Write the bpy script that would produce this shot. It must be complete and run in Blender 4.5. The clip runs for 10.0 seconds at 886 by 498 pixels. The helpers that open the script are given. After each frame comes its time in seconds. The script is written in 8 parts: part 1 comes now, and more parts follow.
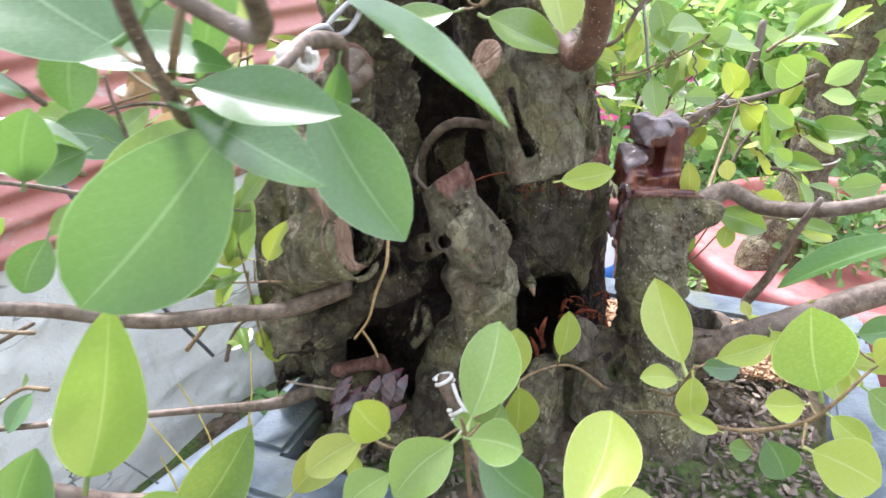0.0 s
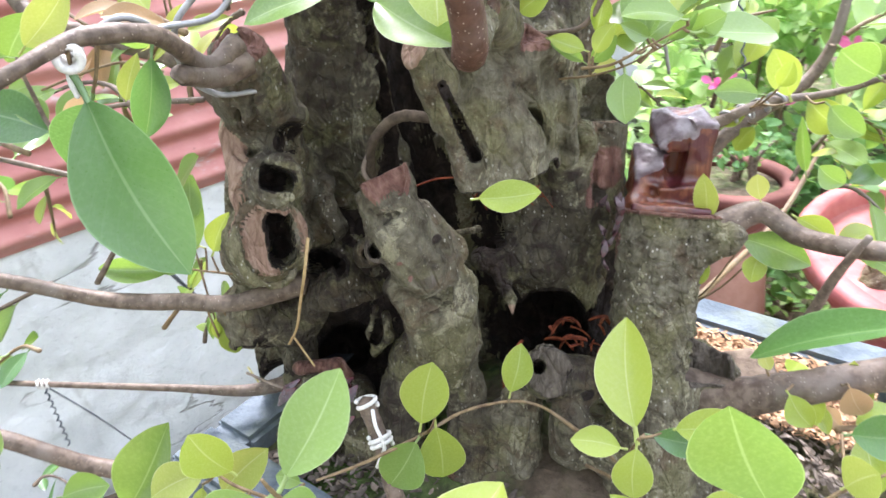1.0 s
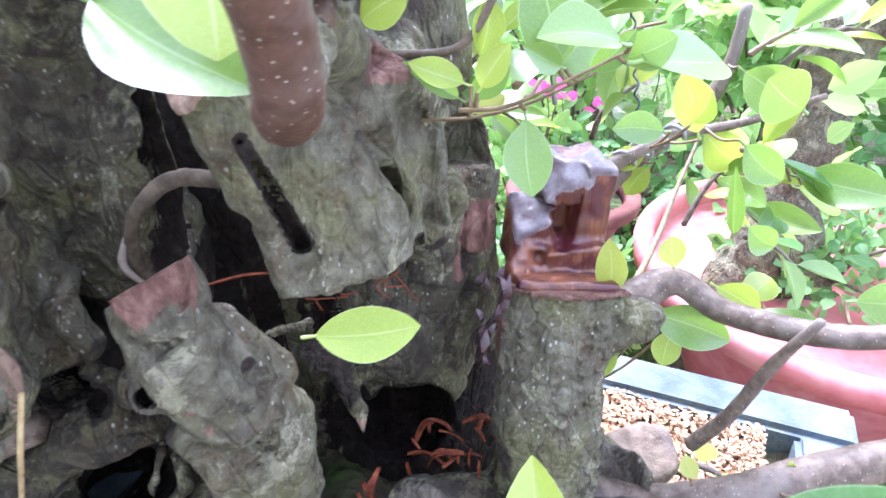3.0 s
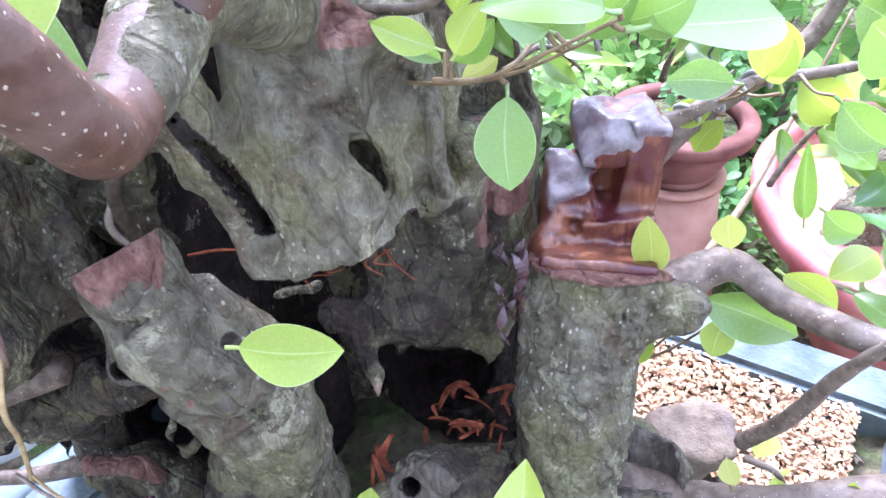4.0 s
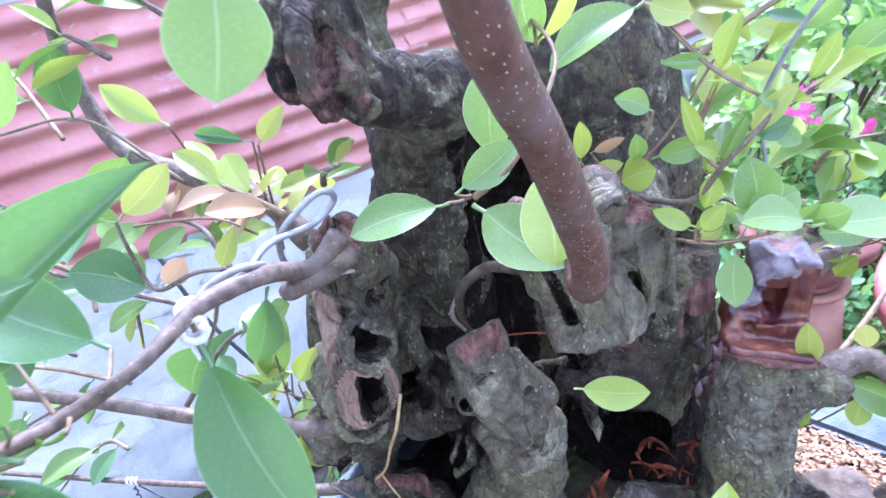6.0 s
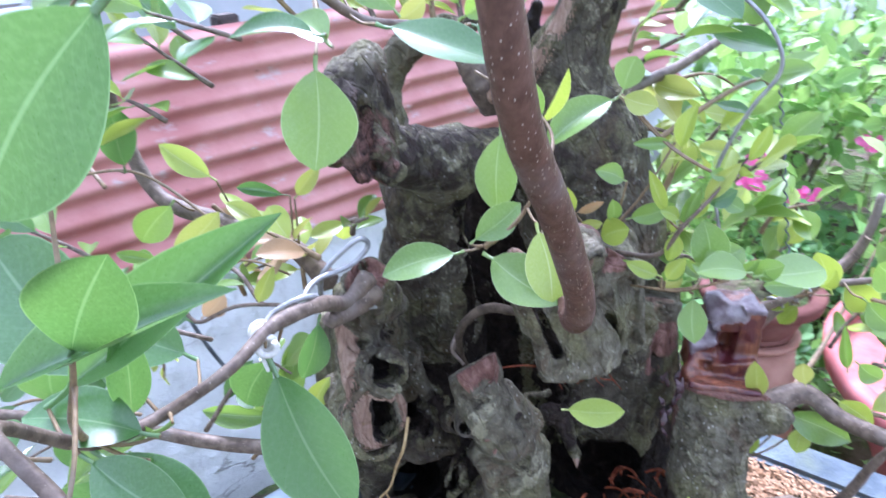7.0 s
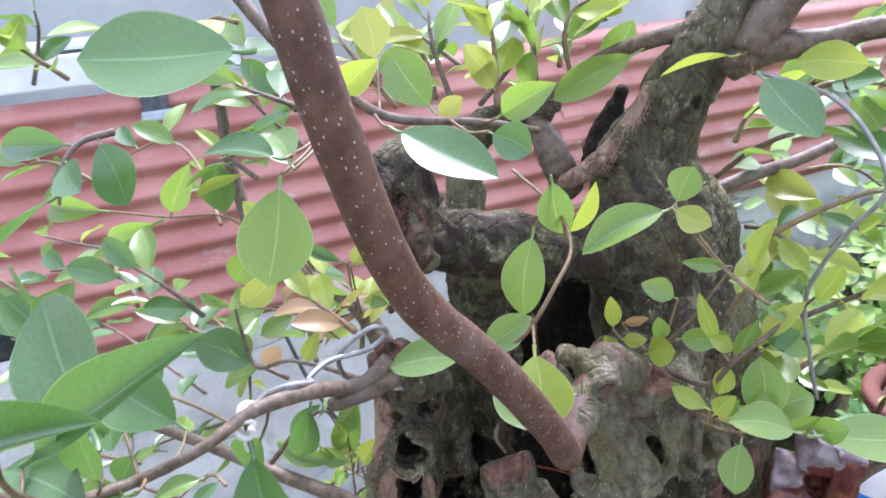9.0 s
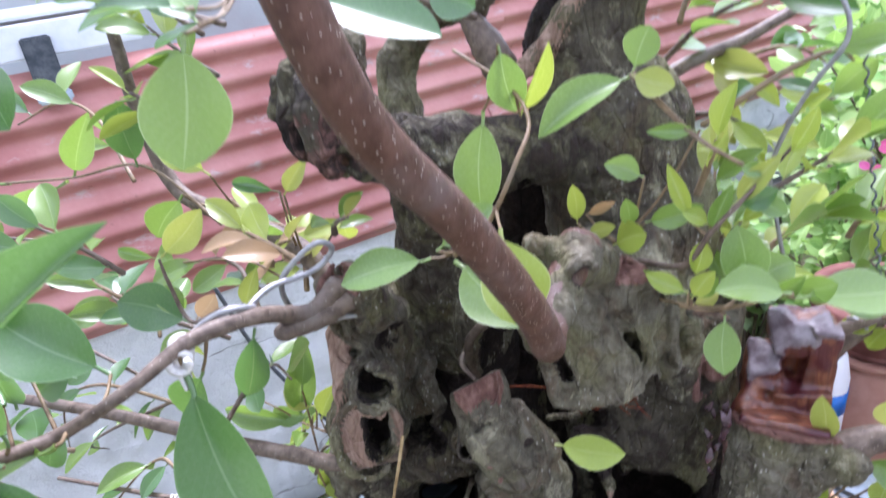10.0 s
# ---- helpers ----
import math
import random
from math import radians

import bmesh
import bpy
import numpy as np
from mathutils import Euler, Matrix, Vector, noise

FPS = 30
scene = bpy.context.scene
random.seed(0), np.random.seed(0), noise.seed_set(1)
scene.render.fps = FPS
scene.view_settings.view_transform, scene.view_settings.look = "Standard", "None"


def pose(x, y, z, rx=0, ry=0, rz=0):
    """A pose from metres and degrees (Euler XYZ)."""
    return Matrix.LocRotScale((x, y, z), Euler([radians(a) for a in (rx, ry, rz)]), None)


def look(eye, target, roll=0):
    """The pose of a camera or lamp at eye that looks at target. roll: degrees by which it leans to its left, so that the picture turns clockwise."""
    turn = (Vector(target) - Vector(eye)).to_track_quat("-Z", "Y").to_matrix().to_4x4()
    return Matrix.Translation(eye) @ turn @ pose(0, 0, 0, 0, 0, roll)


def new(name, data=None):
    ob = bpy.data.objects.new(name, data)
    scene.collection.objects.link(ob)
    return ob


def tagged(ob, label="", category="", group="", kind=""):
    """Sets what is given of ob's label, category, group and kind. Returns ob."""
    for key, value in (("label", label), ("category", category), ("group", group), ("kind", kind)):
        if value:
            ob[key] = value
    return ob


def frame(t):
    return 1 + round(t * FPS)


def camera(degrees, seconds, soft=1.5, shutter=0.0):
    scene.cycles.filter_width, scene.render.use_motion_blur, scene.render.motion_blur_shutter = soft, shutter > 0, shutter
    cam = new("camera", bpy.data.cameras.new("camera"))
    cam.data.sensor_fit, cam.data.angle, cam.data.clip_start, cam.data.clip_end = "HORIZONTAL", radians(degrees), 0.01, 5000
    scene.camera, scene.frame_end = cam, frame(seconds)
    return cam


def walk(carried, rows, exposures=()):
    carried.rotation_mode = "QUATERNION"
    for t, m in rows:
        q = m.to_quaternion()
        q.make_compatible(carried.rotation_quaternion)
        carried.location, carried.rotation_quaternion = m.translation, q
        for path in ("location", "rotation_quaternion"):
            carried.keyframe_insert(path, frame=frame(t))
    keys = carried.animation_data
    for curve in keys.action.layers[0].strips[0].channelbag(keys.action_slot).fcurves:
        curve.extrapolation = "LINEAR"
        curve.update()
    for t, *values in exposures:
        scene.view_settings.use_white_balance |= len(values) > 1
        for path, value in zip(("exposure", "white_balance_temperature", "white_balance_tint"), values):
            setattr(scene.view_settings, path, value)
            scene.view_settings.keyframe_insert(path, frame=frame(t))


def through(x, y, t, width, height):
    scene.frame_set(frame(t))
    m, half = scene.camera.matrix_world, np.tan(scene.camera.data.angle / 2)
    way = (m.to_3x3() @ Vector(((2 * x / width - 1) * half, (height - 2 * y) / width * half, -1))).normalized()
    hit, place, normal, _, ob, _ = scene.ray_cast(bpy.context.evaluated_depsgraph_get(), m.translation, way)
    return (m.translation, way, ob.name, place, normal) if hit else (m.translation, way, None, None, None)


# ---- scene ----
cam = camera(65.9, 10.0, shutter=0.4)
PATH = [
    (0, (0.0040, -0.0162, 1.3463), (-0.0010, 1.7774, 0.4615), -1.45),
    (0.5, (0.0530, 0.0319, 1.3469), (0.0200, 1.8005, 0.4137), -3.37),
    (1, (0.1440, 0.0695, 1.3449), (-0.3239, 1.7518, 0.3698), -3.74),
    (1.3, (0.1603, 0.0850, 1.3379), (-0.3710, 1.7774, 0.4140), -3.50),
    (1.5, (0.1750, 0.1025, 1.3393), (-0.3819, 1.7659, 0.3785), -3.72),
    (1.8, (0.1700, 0.1229, 1.3340), (-0.3310, 1.7943, 0.3564), -2.72),
    (2, (0.1590, 0.1449, 1.3271), (-0.1981, 1.8428, 0.3322), -1.90),
    (2.5, (0.1150, 0.1892, 1.3290), (0.0900, 1.9258, 0.3372), 0.51),
    (2.7, (0.1030, 0.1961, 1.3244), (0.1660, 1.9358, 0.3399), 1.22),
    (3.8, (0.1580, 0.2639, 1.3295), (-0.0340, 1.8481, 0.1240), -0.57),
    (4, (0.1610, 0.2636, 1.3317), (-0.1440, 1.8021, 0.0907), -3.23),
    (4.2, (0.1533, 0.2543, 1.3243), (-0.1388, 1.8217, 0.1168), -3.12),
    (4.5, (0.1720, 0.2551, 1.3433), (-0.3240, 1.7232, 0.0790), -8.09),
    (5, (0.1500, 0.2216, 1.3449), (-0.3789, 1.7285, 0.1410), -5.04),
    (5.2, (0.1292, 0.2044, 1.3615), (-0.3622, 1.7922, 0.2492), -5.26),
    (5.5, (0.1110, 0.1728, 1.3978), (-0.4580, 1.7776, 0.3487), -6.33),
    (5.7, (0.1100, 0.1547, 1.4182), (-0.5139, 1.7441, 0.3769), -6.96),
    (6.8, (0.0910, 0.0517, 1.4599), (-0.3160, 1.7866, 0.5518), -2.02),
    (7, (0.1020, 0.0526, 1.4681), (-0.4070, 1.7702, 0.5790), -3.02),
    (7.5, (0.1490, 0.0949, 1.4879), (-0.5890, 1.7591, 0.6597), -2.91),
    (8, (0.1960, 0.1167, 1.4980), (-0.8146, 1.6102, 0.6332), -5.38),
    (8.5, (0.2150, 0.1255, 1.4959), (-0.9147, 1.5311, 0.6311), -6.15),
    (9, (0.1800, 0.1167, 1.5012), (-0.8372, 1.6308, 0.6808), -3.49),
    (9.5, (0.1660, 0.1214, 1.4878), (-0.7109, 1.7335, 0.6925), -3.45),
    (10, (0.1610, 0.1260, 1.4478), (-0.6861, 1.7039, 0.5574), -7.22),
]
walk(cam, [(t, look(eye, target, roll)) for t, eye, target, roll in PATH],
     [(0, 1.85, 5900, 22), (1, 2.05, 5900, 21), (2.5, 2.52, 5300, 28), (4, 2.45, 5050, 28), (5, 2.8, 4950, 31), (5.5, 2.47, 4720, 36), (7, 1.76, 4980, 27), (7.7, 1.54, 5280, 28), (8.5, 1.50, 5600, 22), (9.5, 1.44, 5450, 30), (10, 1.56, 5450, 29)])

# ---- light: a bright overcast sky ----
world = bpy.data.worlds.new("sky")
scene.world = world
world.use_nodes = True
wn = world.node_tree
sky = wn.nodes.new("ShaderNodeTexSky")
sky.sky_type, sky.sun_disc = "NISHITA", False
sky.sun_elevation, sky.sun_rotation = radians(56), radians(-20)
sky.air_density, sky.dust_density = 1.0, 4.0
soften = wn.nodes.new("ShaderNodeMix")
soften.data_type = "RGBA"
soften.inputs["Factor"].default_value = 0.75
soften.inputs["B"].default_value = (6.3, 6.7, 7.0, 1)
wn.links.new(sky.outputs["Color"], soften.inputs["A"])
wn.links.new(soften.outputs["Result"], wn.nodes["Background"].inputs["Color"])
wn.nodes["Background"].inputs["Strength"].default_value = 0.15

sun = new("sun", bpy.data.lights.new("sun", "SUN"))
sun.data.energy, sun.data.angle, sun.data.color = 3.2, radians(20), (1.0, 0.96, 0.9)
sun.matrix_world = look((-0.7, 2.4, 4.0), (0.0, 0.5, 1.0))

# ---- materials ----
class Mat:
    """A small node builder round one Principled surface."""

    def __init__(self, name, rough=0.6, spec=0.4, metal=0.0):
        self.m = bpy.data.materials.new(name)
        self.m.use_nodes = True
        self.t = self.m.node_tree
        self.b = self.t.nodes["Principled BSDF"]
        self.b.inputs["Roughness"].default_value = rough
        self.b.inputs["Specular IOR Level"].default_value = spec
        self.b.inputs["Metallic"].default_value = metal
        self.co = self.t.nodes.new("ShaderNodeTexCoord").outputs["Object"]

    def put(self, value, socket):
        if isinstance(value, bpy.types.NodeSocket):
            self.t.links.new(value, socket)
        else:
            socket.default_value = value

    def scaled(self, sx, sy, sz, turn=(0, 0, 0)):
        n = self.t.nodes.new("ShaderNodeMapping")
        n.inputs["Scale"].default_value = (sx, sy, sz)
        n.inputs["Rotation"].default_value = [radians(a) for a in turn]
        self.t.links.new(self.co, n.inputs["Vector"])
        return n.outputs["Vector"]

    def noise(self, scale, detail=4.0, rough=0.55, co=None, distort=0.0):
        n = self.t.nodes.new("ShaderNodeTexNoise")
        n.inputs["Scale"].default_value, n.inputs["Detail"].default_value = scale, detail
        n.inputs["Roughness"].default_value, n.inputs["Distortion"].default_value = rough, distort
        self.t.links.new(co or self.co, n.inputs["Vector"])
        return n.outputs["Fac"]

    def cells(self, scale, co=None, feature="F1", rnd=1.0):
        n = self.t.nodes.new("ShaderNodeTexVoronoi")
        n.feature = feature
        n.inputs["Scale"].default_value = scale
        n.inputs["Randomness"].default_value = rnd
        self.t.links.new(co or self.co, n.inputs["Vector"])
        return n

    def attr(self, name, out="Fac"):
        n = self.t.nodes.new("ShaderNodeAttribute")
        n.attribute_name = name
        return n.outputs[out]

    def chan(self, colour, which):
        n = self.t.nodes.new("ShaderNodeSeparateColor")
        self.t.links.new(colour, n.inputs["Color"])
        return n.outputs[which]

    def rand(self):
        return self.t.nodes.new("ShaderNodeObjectInfo").outputs["Random"]

    def island(self):
        return self.t.nodes.new("ShaderNodeNewGeometry").outputs["Random Per Island"]

    def ramp(self, fac, *stops):
        n = self.t.nodes.new("ShaderNodeValToRGB")
        e = n.color_ramp.elements
        while len(e) < len(stops):
            e.new(0.5)
        for k, (p, c) in enumerate(stops):
            e[k].position = p
            e[k].color = (*c, 1) if isinstance(c, tuple) else (c, c, c, 1)
        self.t.links.new(fac, n.inputs["Fac"])
        return n.outputs["Color"]

    def step(self, fac, lo, hi):
        n = self.t.nodes.new("ShaderNodeMapRange")
        n.interpolation_type = "SMOOTHSTEP"
        n.inputs["From Min"].default_value, n.inputs["From Max"].default_value = lo, hi
        self.t.links.new(fac, n.inputs["Value"])
        return n.outputs["Result"]

    def math(self, op, a, b=0.0):
        n = self.t.nodes.new("ShaderNodeMath")
        n.operation = op
        self.put(a, n.inputs[0])
        self.put(b, n.inputs[1])
        return n.outputs[0]

    def mix(self, fac, a, b, mode="MIX"):
        n = self.t.nodes.new("ShaderNodeMix")
        n.data_type, n.blend_type = "RGBA", mode
        self.put(fac, n.inputs["Factor"])
        for v, s in ((a, "A"), (b, "B")):
            self.put((*v, 1) if isinstance(v, tuple) else v, n.inputs[s])
        return n.outputs["Result"]

    def colour(self, c):
        self.put((*c, 1) if isinstance(c, tuple) else c, self.b.inputs["Base Color"])
        return self

    def bump(self, height, strength=0.5, dist=0.002):
        n = self.t.nodes.new("ShaderNodeBump")
        n.inputs["Strength"].default_value, n.inputs["Distance"].default_value = strength, dist
        self.t.links.new(height, n.inputs["Height"])
        self.t.links.new(n.outputs["Normal"], self.b.inputs["Normal"])
        return self


def bark_material():
    """Old olive-brown bark in flaking plates, with raw red cuts, bleached wood and grey wood where it is bared, and
    black for rot and the painted shade of hollows.
    """
    m = Mat("old_bark", 0.78, 0.22)
    mask = m.attr("mask", "Color")
    big, mid, fine = m.noise(20, 5), m.noise(75, 7, 0.68, None, 0.4), m.noise(430, 4, 0.65)
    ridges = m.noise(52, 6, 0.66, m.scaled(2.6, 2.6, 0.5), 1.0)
    plates = m.cells(62, m.scaled(1.3, 1.3, 0.7), "DISTANCE_TO_EDGE").outputs["Distance"]
    c = m.ramp(mid, (0.30, (0.048, 0.039, 0.027)), (0.43, (0.116, 0.100, 0.066)), (0.56, (0.182, 0.163, 0.112)), (0.72, (0.305, 0.281, 0.204)))
    c = m.mix(m.math("MULTIPLY", m.step(big, 0.46, 0.60), 0.55), c, m.ramp(fine, (0.3, (0.123, 0.115, 0.045)), (0.7, (0.306, 0.288, 0.136))))
    c = m.mix(m.math("MULTIPLY", m.step(m.noise(26, 7, 0.72, None, 0.6), 0.53, 0.61), 0.5), c, m.ramp(mid, (0.3, (0.041, 0.024, 0.013)), (0.7, (0.189, 0.115, 0.064))))
    c = m.mix(m.math("MULTIPLY", m.step(m.noise(31, 7, 0.75, m.scaled(1, 1, 0.8, (20, 0, 0)), 0.5), 0.56, 0.61), 0.75), c, m.ramp(fine, (0.3, (0.266, 0.240, 0.150)), (0.7, (0.470, 0.437, 0.291))))
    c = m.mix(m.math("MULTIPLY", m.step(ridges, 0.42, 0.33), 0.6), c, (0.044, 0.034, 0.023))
    c = m.mix(m.math("MULTIPLY", m.step(fine, 0.60, 0.70), 0.3), c, (0.470, 0.437, 0.291))
    spots = m.cells(300, m.scaled(1, 1, 0.55))
    dots = m.math("MULTIPLY", m.step(spots.outputs["Distance"], 0.26, 0.17), m.step(m.chan(spots.outputs["Color"], "Red"), 0.55, 0.6))
    c = m.mix(m.math("MULTIPLY", m.math("MULTIPLY", dots, 0.75), m.step(m.noise(14, 2), 0.44, 0.52)), c, (0.50, 0.47, 0.39))
    grain = m.noise(150, 6, 0.65, m.scaled(1, 1, 0.14), 0.5)
    red = m.ramp(m.math("ADD", m.math("MULTIPLY", grain, 0.6), m.math("MULTIPLY", mid, 0.4)), (0.34, (0.065, 0.030, 0.022)), (0.5, (0.20, 0.100, 0.074)), (0.66, (0.36, 0.215, 0.165)))
    pale = m.ramp(grain, (0.3, (0.14, 0.078, 0.050)), (0.5, (0.36, 0.235, 0.165)), (0.72, (0.56, 0.41, 0.31)))
    # rot, and the shade of hollows and recesses painted as colour
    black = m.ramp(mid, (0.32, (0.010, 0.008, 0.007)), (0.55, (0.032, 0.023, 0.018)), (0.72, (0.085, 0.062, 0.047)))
    grey = m.ramp(grain, (0.3, (0.048, 0.038, 0.028)), (0.5, (0.125, 0.104, 0.080)), (0.72, (0.24, 0.205, 0.165)))
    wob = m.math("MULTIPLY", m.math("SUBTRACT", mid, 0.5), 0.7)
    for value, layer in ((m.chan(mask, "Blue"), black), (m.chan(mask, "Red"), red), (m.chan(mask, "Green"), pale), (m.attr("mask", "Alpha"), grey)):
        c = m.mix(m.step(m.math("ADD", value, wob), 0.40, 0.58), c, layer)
    m.colour(c)
    wet = m.step(m.math("ADD", m.chan(mask, "Red"), wob), 0.45, 0.6)
    m.put(m.math("SUBTRACT", 0.8, m.math("MULTIPLY", wet, 0.35)), m.b.inputs["Roughness"])
    h = m.math("ADD", m.math("MULTIPLY", ridges, 1.3), m.math("ADD", m.math("MULTIPLY", mid, 1.1), m.math("MULTIPLY", fine, 0.35)))
    h = m.math("ADD", h, m.math("MULTIPLY", m.step(plates, 0.0, 0.10), 0.35))
    return m.bump(h, 1.0, 0.0052).m


def twig_material(name, dark, light, dots=0.64):
    m = Mat(name, 0.55, 0.35)
    n = m.noise(160, 5, 0.6)
    c = m.mix(m.step(n, 0.3, 0.7), dark, light)
    c = m.mix(m.step(m.noise(30, 3), 0.5, 0.75), c, tuple(0.7 * a + 0.05 for a in light))
    h = m.noise(300, 4)
    if dots:
        cell = m.cells(700, m.scaled(0.9, 0.9, 0.7))
        keep = m.step(m.chan(cell.outputs["Color"], "Red"), dots, dots + 0.03)
        f = m.math("MULTIPLY", m.step(cell.outputs["Distance"], 0.25, 0.17), keep)
        c = m.mix(m.math("MULTIPLY", f, 0.65), c, (0.50, 0.43, 0.35))
        h = m.math("ADD", h, f)
    return m.colour(c).bump(h, 0.5, 0.0012).m


def leaf_material(name, dark, light, edge, through, gloss=0.30, shine=0.55):
    """A leathery leaf: paler rib and rim, faint side veins, light shining through."""
    m = Mat(name, gloss, shine)
    across, along = m.attr("across"), m.attr("along")
    side = m.math("ABSOLUTE", across)
    c = m.mix(m.rand(), dark, light)
    c = m.mix(m.math("MULTIPLY", m.step(m.noise(38, 3), 0.40, 0.75), 0.5), c, tuple(0.8 * a + 0.2 * b for a, b in zip(light, edge)))
    vein = m.math("SINE", m.math("SUBTRACT", m.math("MULTIPLY", along, 60.0), m.math("MULTIPLY", side, 20.0)))
    c = m.mix(m.math("MULTIPLY", m.step(vein, 0.86, 1.0), 0.05), c, edge)
    rib = m.step(side, 0.050, 0.012)
    c = m.mix(m.math("MULTIPLY", rib, 0.45), c, edge)
    c = m.mix(m.math("MULTIPLY", m.step(side, 0.955, 0.99), 0.6), c, edge)
    c = m.mix(m.math("MULTIPLY", m.step(m.noise(170, 2), 0.74, 0.79), 0.3), c, tuple(0.6 * a + 0.1 for a in edge))
    m.colour(c)
    m.put(m.math("ADD", gloss - 0.05, m.math("MULTIPLY", m.noise(90, 3), 0.16)), m.b.inputs["Roughness"])
    h = m.math("ADD", m.math("MULTIPLY", vein, 0.12), m.math("ADD", m.math("MULTIPLY", m.noise(120, 2), 0.6), m.math("MULTIPLY", rib, -0.7)))
    m.b.inputs["Coat Weight"].default_value, m.b.inputs["Coat Roughness"].default_value = 0.85 * shine, 0.24
    m.bump(h, 0.05, 0.001)
    glow = m.t.nodes.new("ShaderNodeBsdfTranslucent")
    m.put(m.mix(0.5, c, (*through,)), glow.inputs["Color"])
    add = m.t.nodes.new("ShaderNodeMixShader")
    add.inputs["Fac"].default_value = 0.36
    m.t.links.new(m.b.outputs["BSDF"], add.inputs[1])
    m.t.links.new(glow.outputs["BSDF"], add.inputs[2])
    m.t.links.new(add.outputs["Shader"], m.t.nodes["Material Output"].inputs["Surface"])
    return m.m


def plain(name, a, b, scale=30, rough=0.7, spec=0.3, bump=0.3, dist=0.002, stain=None, metal=0.0):
    m = Mat(name, rough, spec, metal)
    c = m.mix(m.step(m.noise(scale, 6, 0.6), 0.3, 0.7), a, b)
    if stain:
        c = m.mix(m.step(m.noise(scale * 0.23, 5, 0.65), 0.5, 0.68), c, stain)
    h = m.math("ADD", m.noise(scale * 3, 5), m.math("MULTIPLY", m.noise(scale * 12, 3), 0.4))
    return m.colour(c).bump(h, bump, dist).m


BARK = bark_material()
TWIG = twig_material("grey_brown_twig", (0.075, 0.052, 0.036), (0.18, 0.135, 0.098), 0.84)
BROWN = twig_material("red_brown_branch", (0.066, 0.030, 0.018), (0.128, 0.066, 0.044), 0.54)
SPRIG = twig_material("young_sprig", (0.13, 0.085, 0.045), (0.24, 0.17, 0.085), 0)
LEAF_OLD = leaf_material("old_leaf", (0.048, 0.125, 0.029), (0.083, 0.187, 0.047), (0.29, 0.42, 0.20), (0.23, 0.43, 0.06), 0.27, 0.65)
LEAF_MID = leaf_material("grown_leaf", (0.115, 0.215, 0.036), (0.19, 0.300, 0.055), (0.44, 0.54, 0.25), (0.36, 0.56, 0.06), 0.29, 0.6)
LEAF_NEW = leaf_material("young_leaf", (0.23, 0.33, 0.028), (0.35, 0.43, 0.06), (0.60, 0.64, 0.28), (0.56, 0.65, 0.08), 0.34, 0.5)
LEAF_GOLD = leaf_material("yellow_leaf", (0.27, 0.36, 0.045), (0.40, 0.41, 0.09), (0.60, 0.62, 0.32), (0.56, 0.58, 0.12), 0.40, 0.45)
LEAF_RUST = leaf_material("rusty_leaf", (0.34, 0.20, 0.08), (0.42, 0.29, 0.16), (0.58, 0.46, 0.30), (0.58, 0.36, 0.16), 0.42, 0.4)

# ---- kit: meshes ----
def mesh_of(name, verts, faces, material=None, smooth=True):
    me = bpy.data.meshes.new(name)
    me.from_pydata([tuple(v) for v in verts], [], [tuple(f) for f in faces])
    me.validate()
    if smooth:
        me.shade_smooth()
    if material:
        me.materials.append(material)
    return me


def part(name, bm, material, parent=None, label="", smooth=False):
    """Links a bmesh, or a mesh, as one mesh object under a thing or under a part."""
    if isinstance(bm, bmesh.types.BMesh):
        me = bpy.data.meshes.new(name)
        bm.to_mesh(me)
        bm.free()
        if smooth:
            me.shade_smooth()
    else:
        me = bm
    if material and not me.materials:
        me.materials.append(material)
    ob = new(name, me)
    ob.parent = parent
    return tagged(ob, label)


def thing(name, place, label, category, group="", kind=""):
    ob = new(name)
    ob.location = place
    ob.empty_display_size = 0.05
    return tagged(ob, label, category, group, kind)


def settle(ob, parent):
    """Parents a part that was built in world coordinates under a thing that stands elsewhere."""
    ob.parent = parent
    ob.matrix_parent_inverse = Matrix.Translation(-Vector(parent.location)) if parent.parent is None else Matrix()
    return ob


def lattice(n, seed):
    return np.random.RandomState(seed).rand(n, n, n).astype(np.float32)


LATTICE = lattice(32, 7)


def value_noise(x, y, z, scale):
    """Smooth noise from 0 to 1 over arrays of metres."""
    p = [np.asarray(a, np.float32) * scale for a in (x, y, z)]
    i = [np.floor(a).astype(np.int32) for a in p]
    f = [a - b for a, b in zip(p, i)]
    f = [a * a * (3 - 2 * a) for a in f]
    lo = [b & 31 for b in i]
    hi = [(b + 1) & 31 for b in i]
    out = 0
    for dx in (0, 1):
        wx = f[0] if dx else 1 - f[0]
        ix = (hi if dx else lo)[0]
        for dy in (0, 1):
            wy = f[1] if dy else 1 - f[1]
            iy = (hi if dy else lo)[1]
            for dz in (0, 1):
                wz = f[2] if dz else 1 - f[2]
                iz = (hi if dz else lo)[2]
                out = out + wx * wy * wz * LATTICE[ix, iy, iz]
    return out


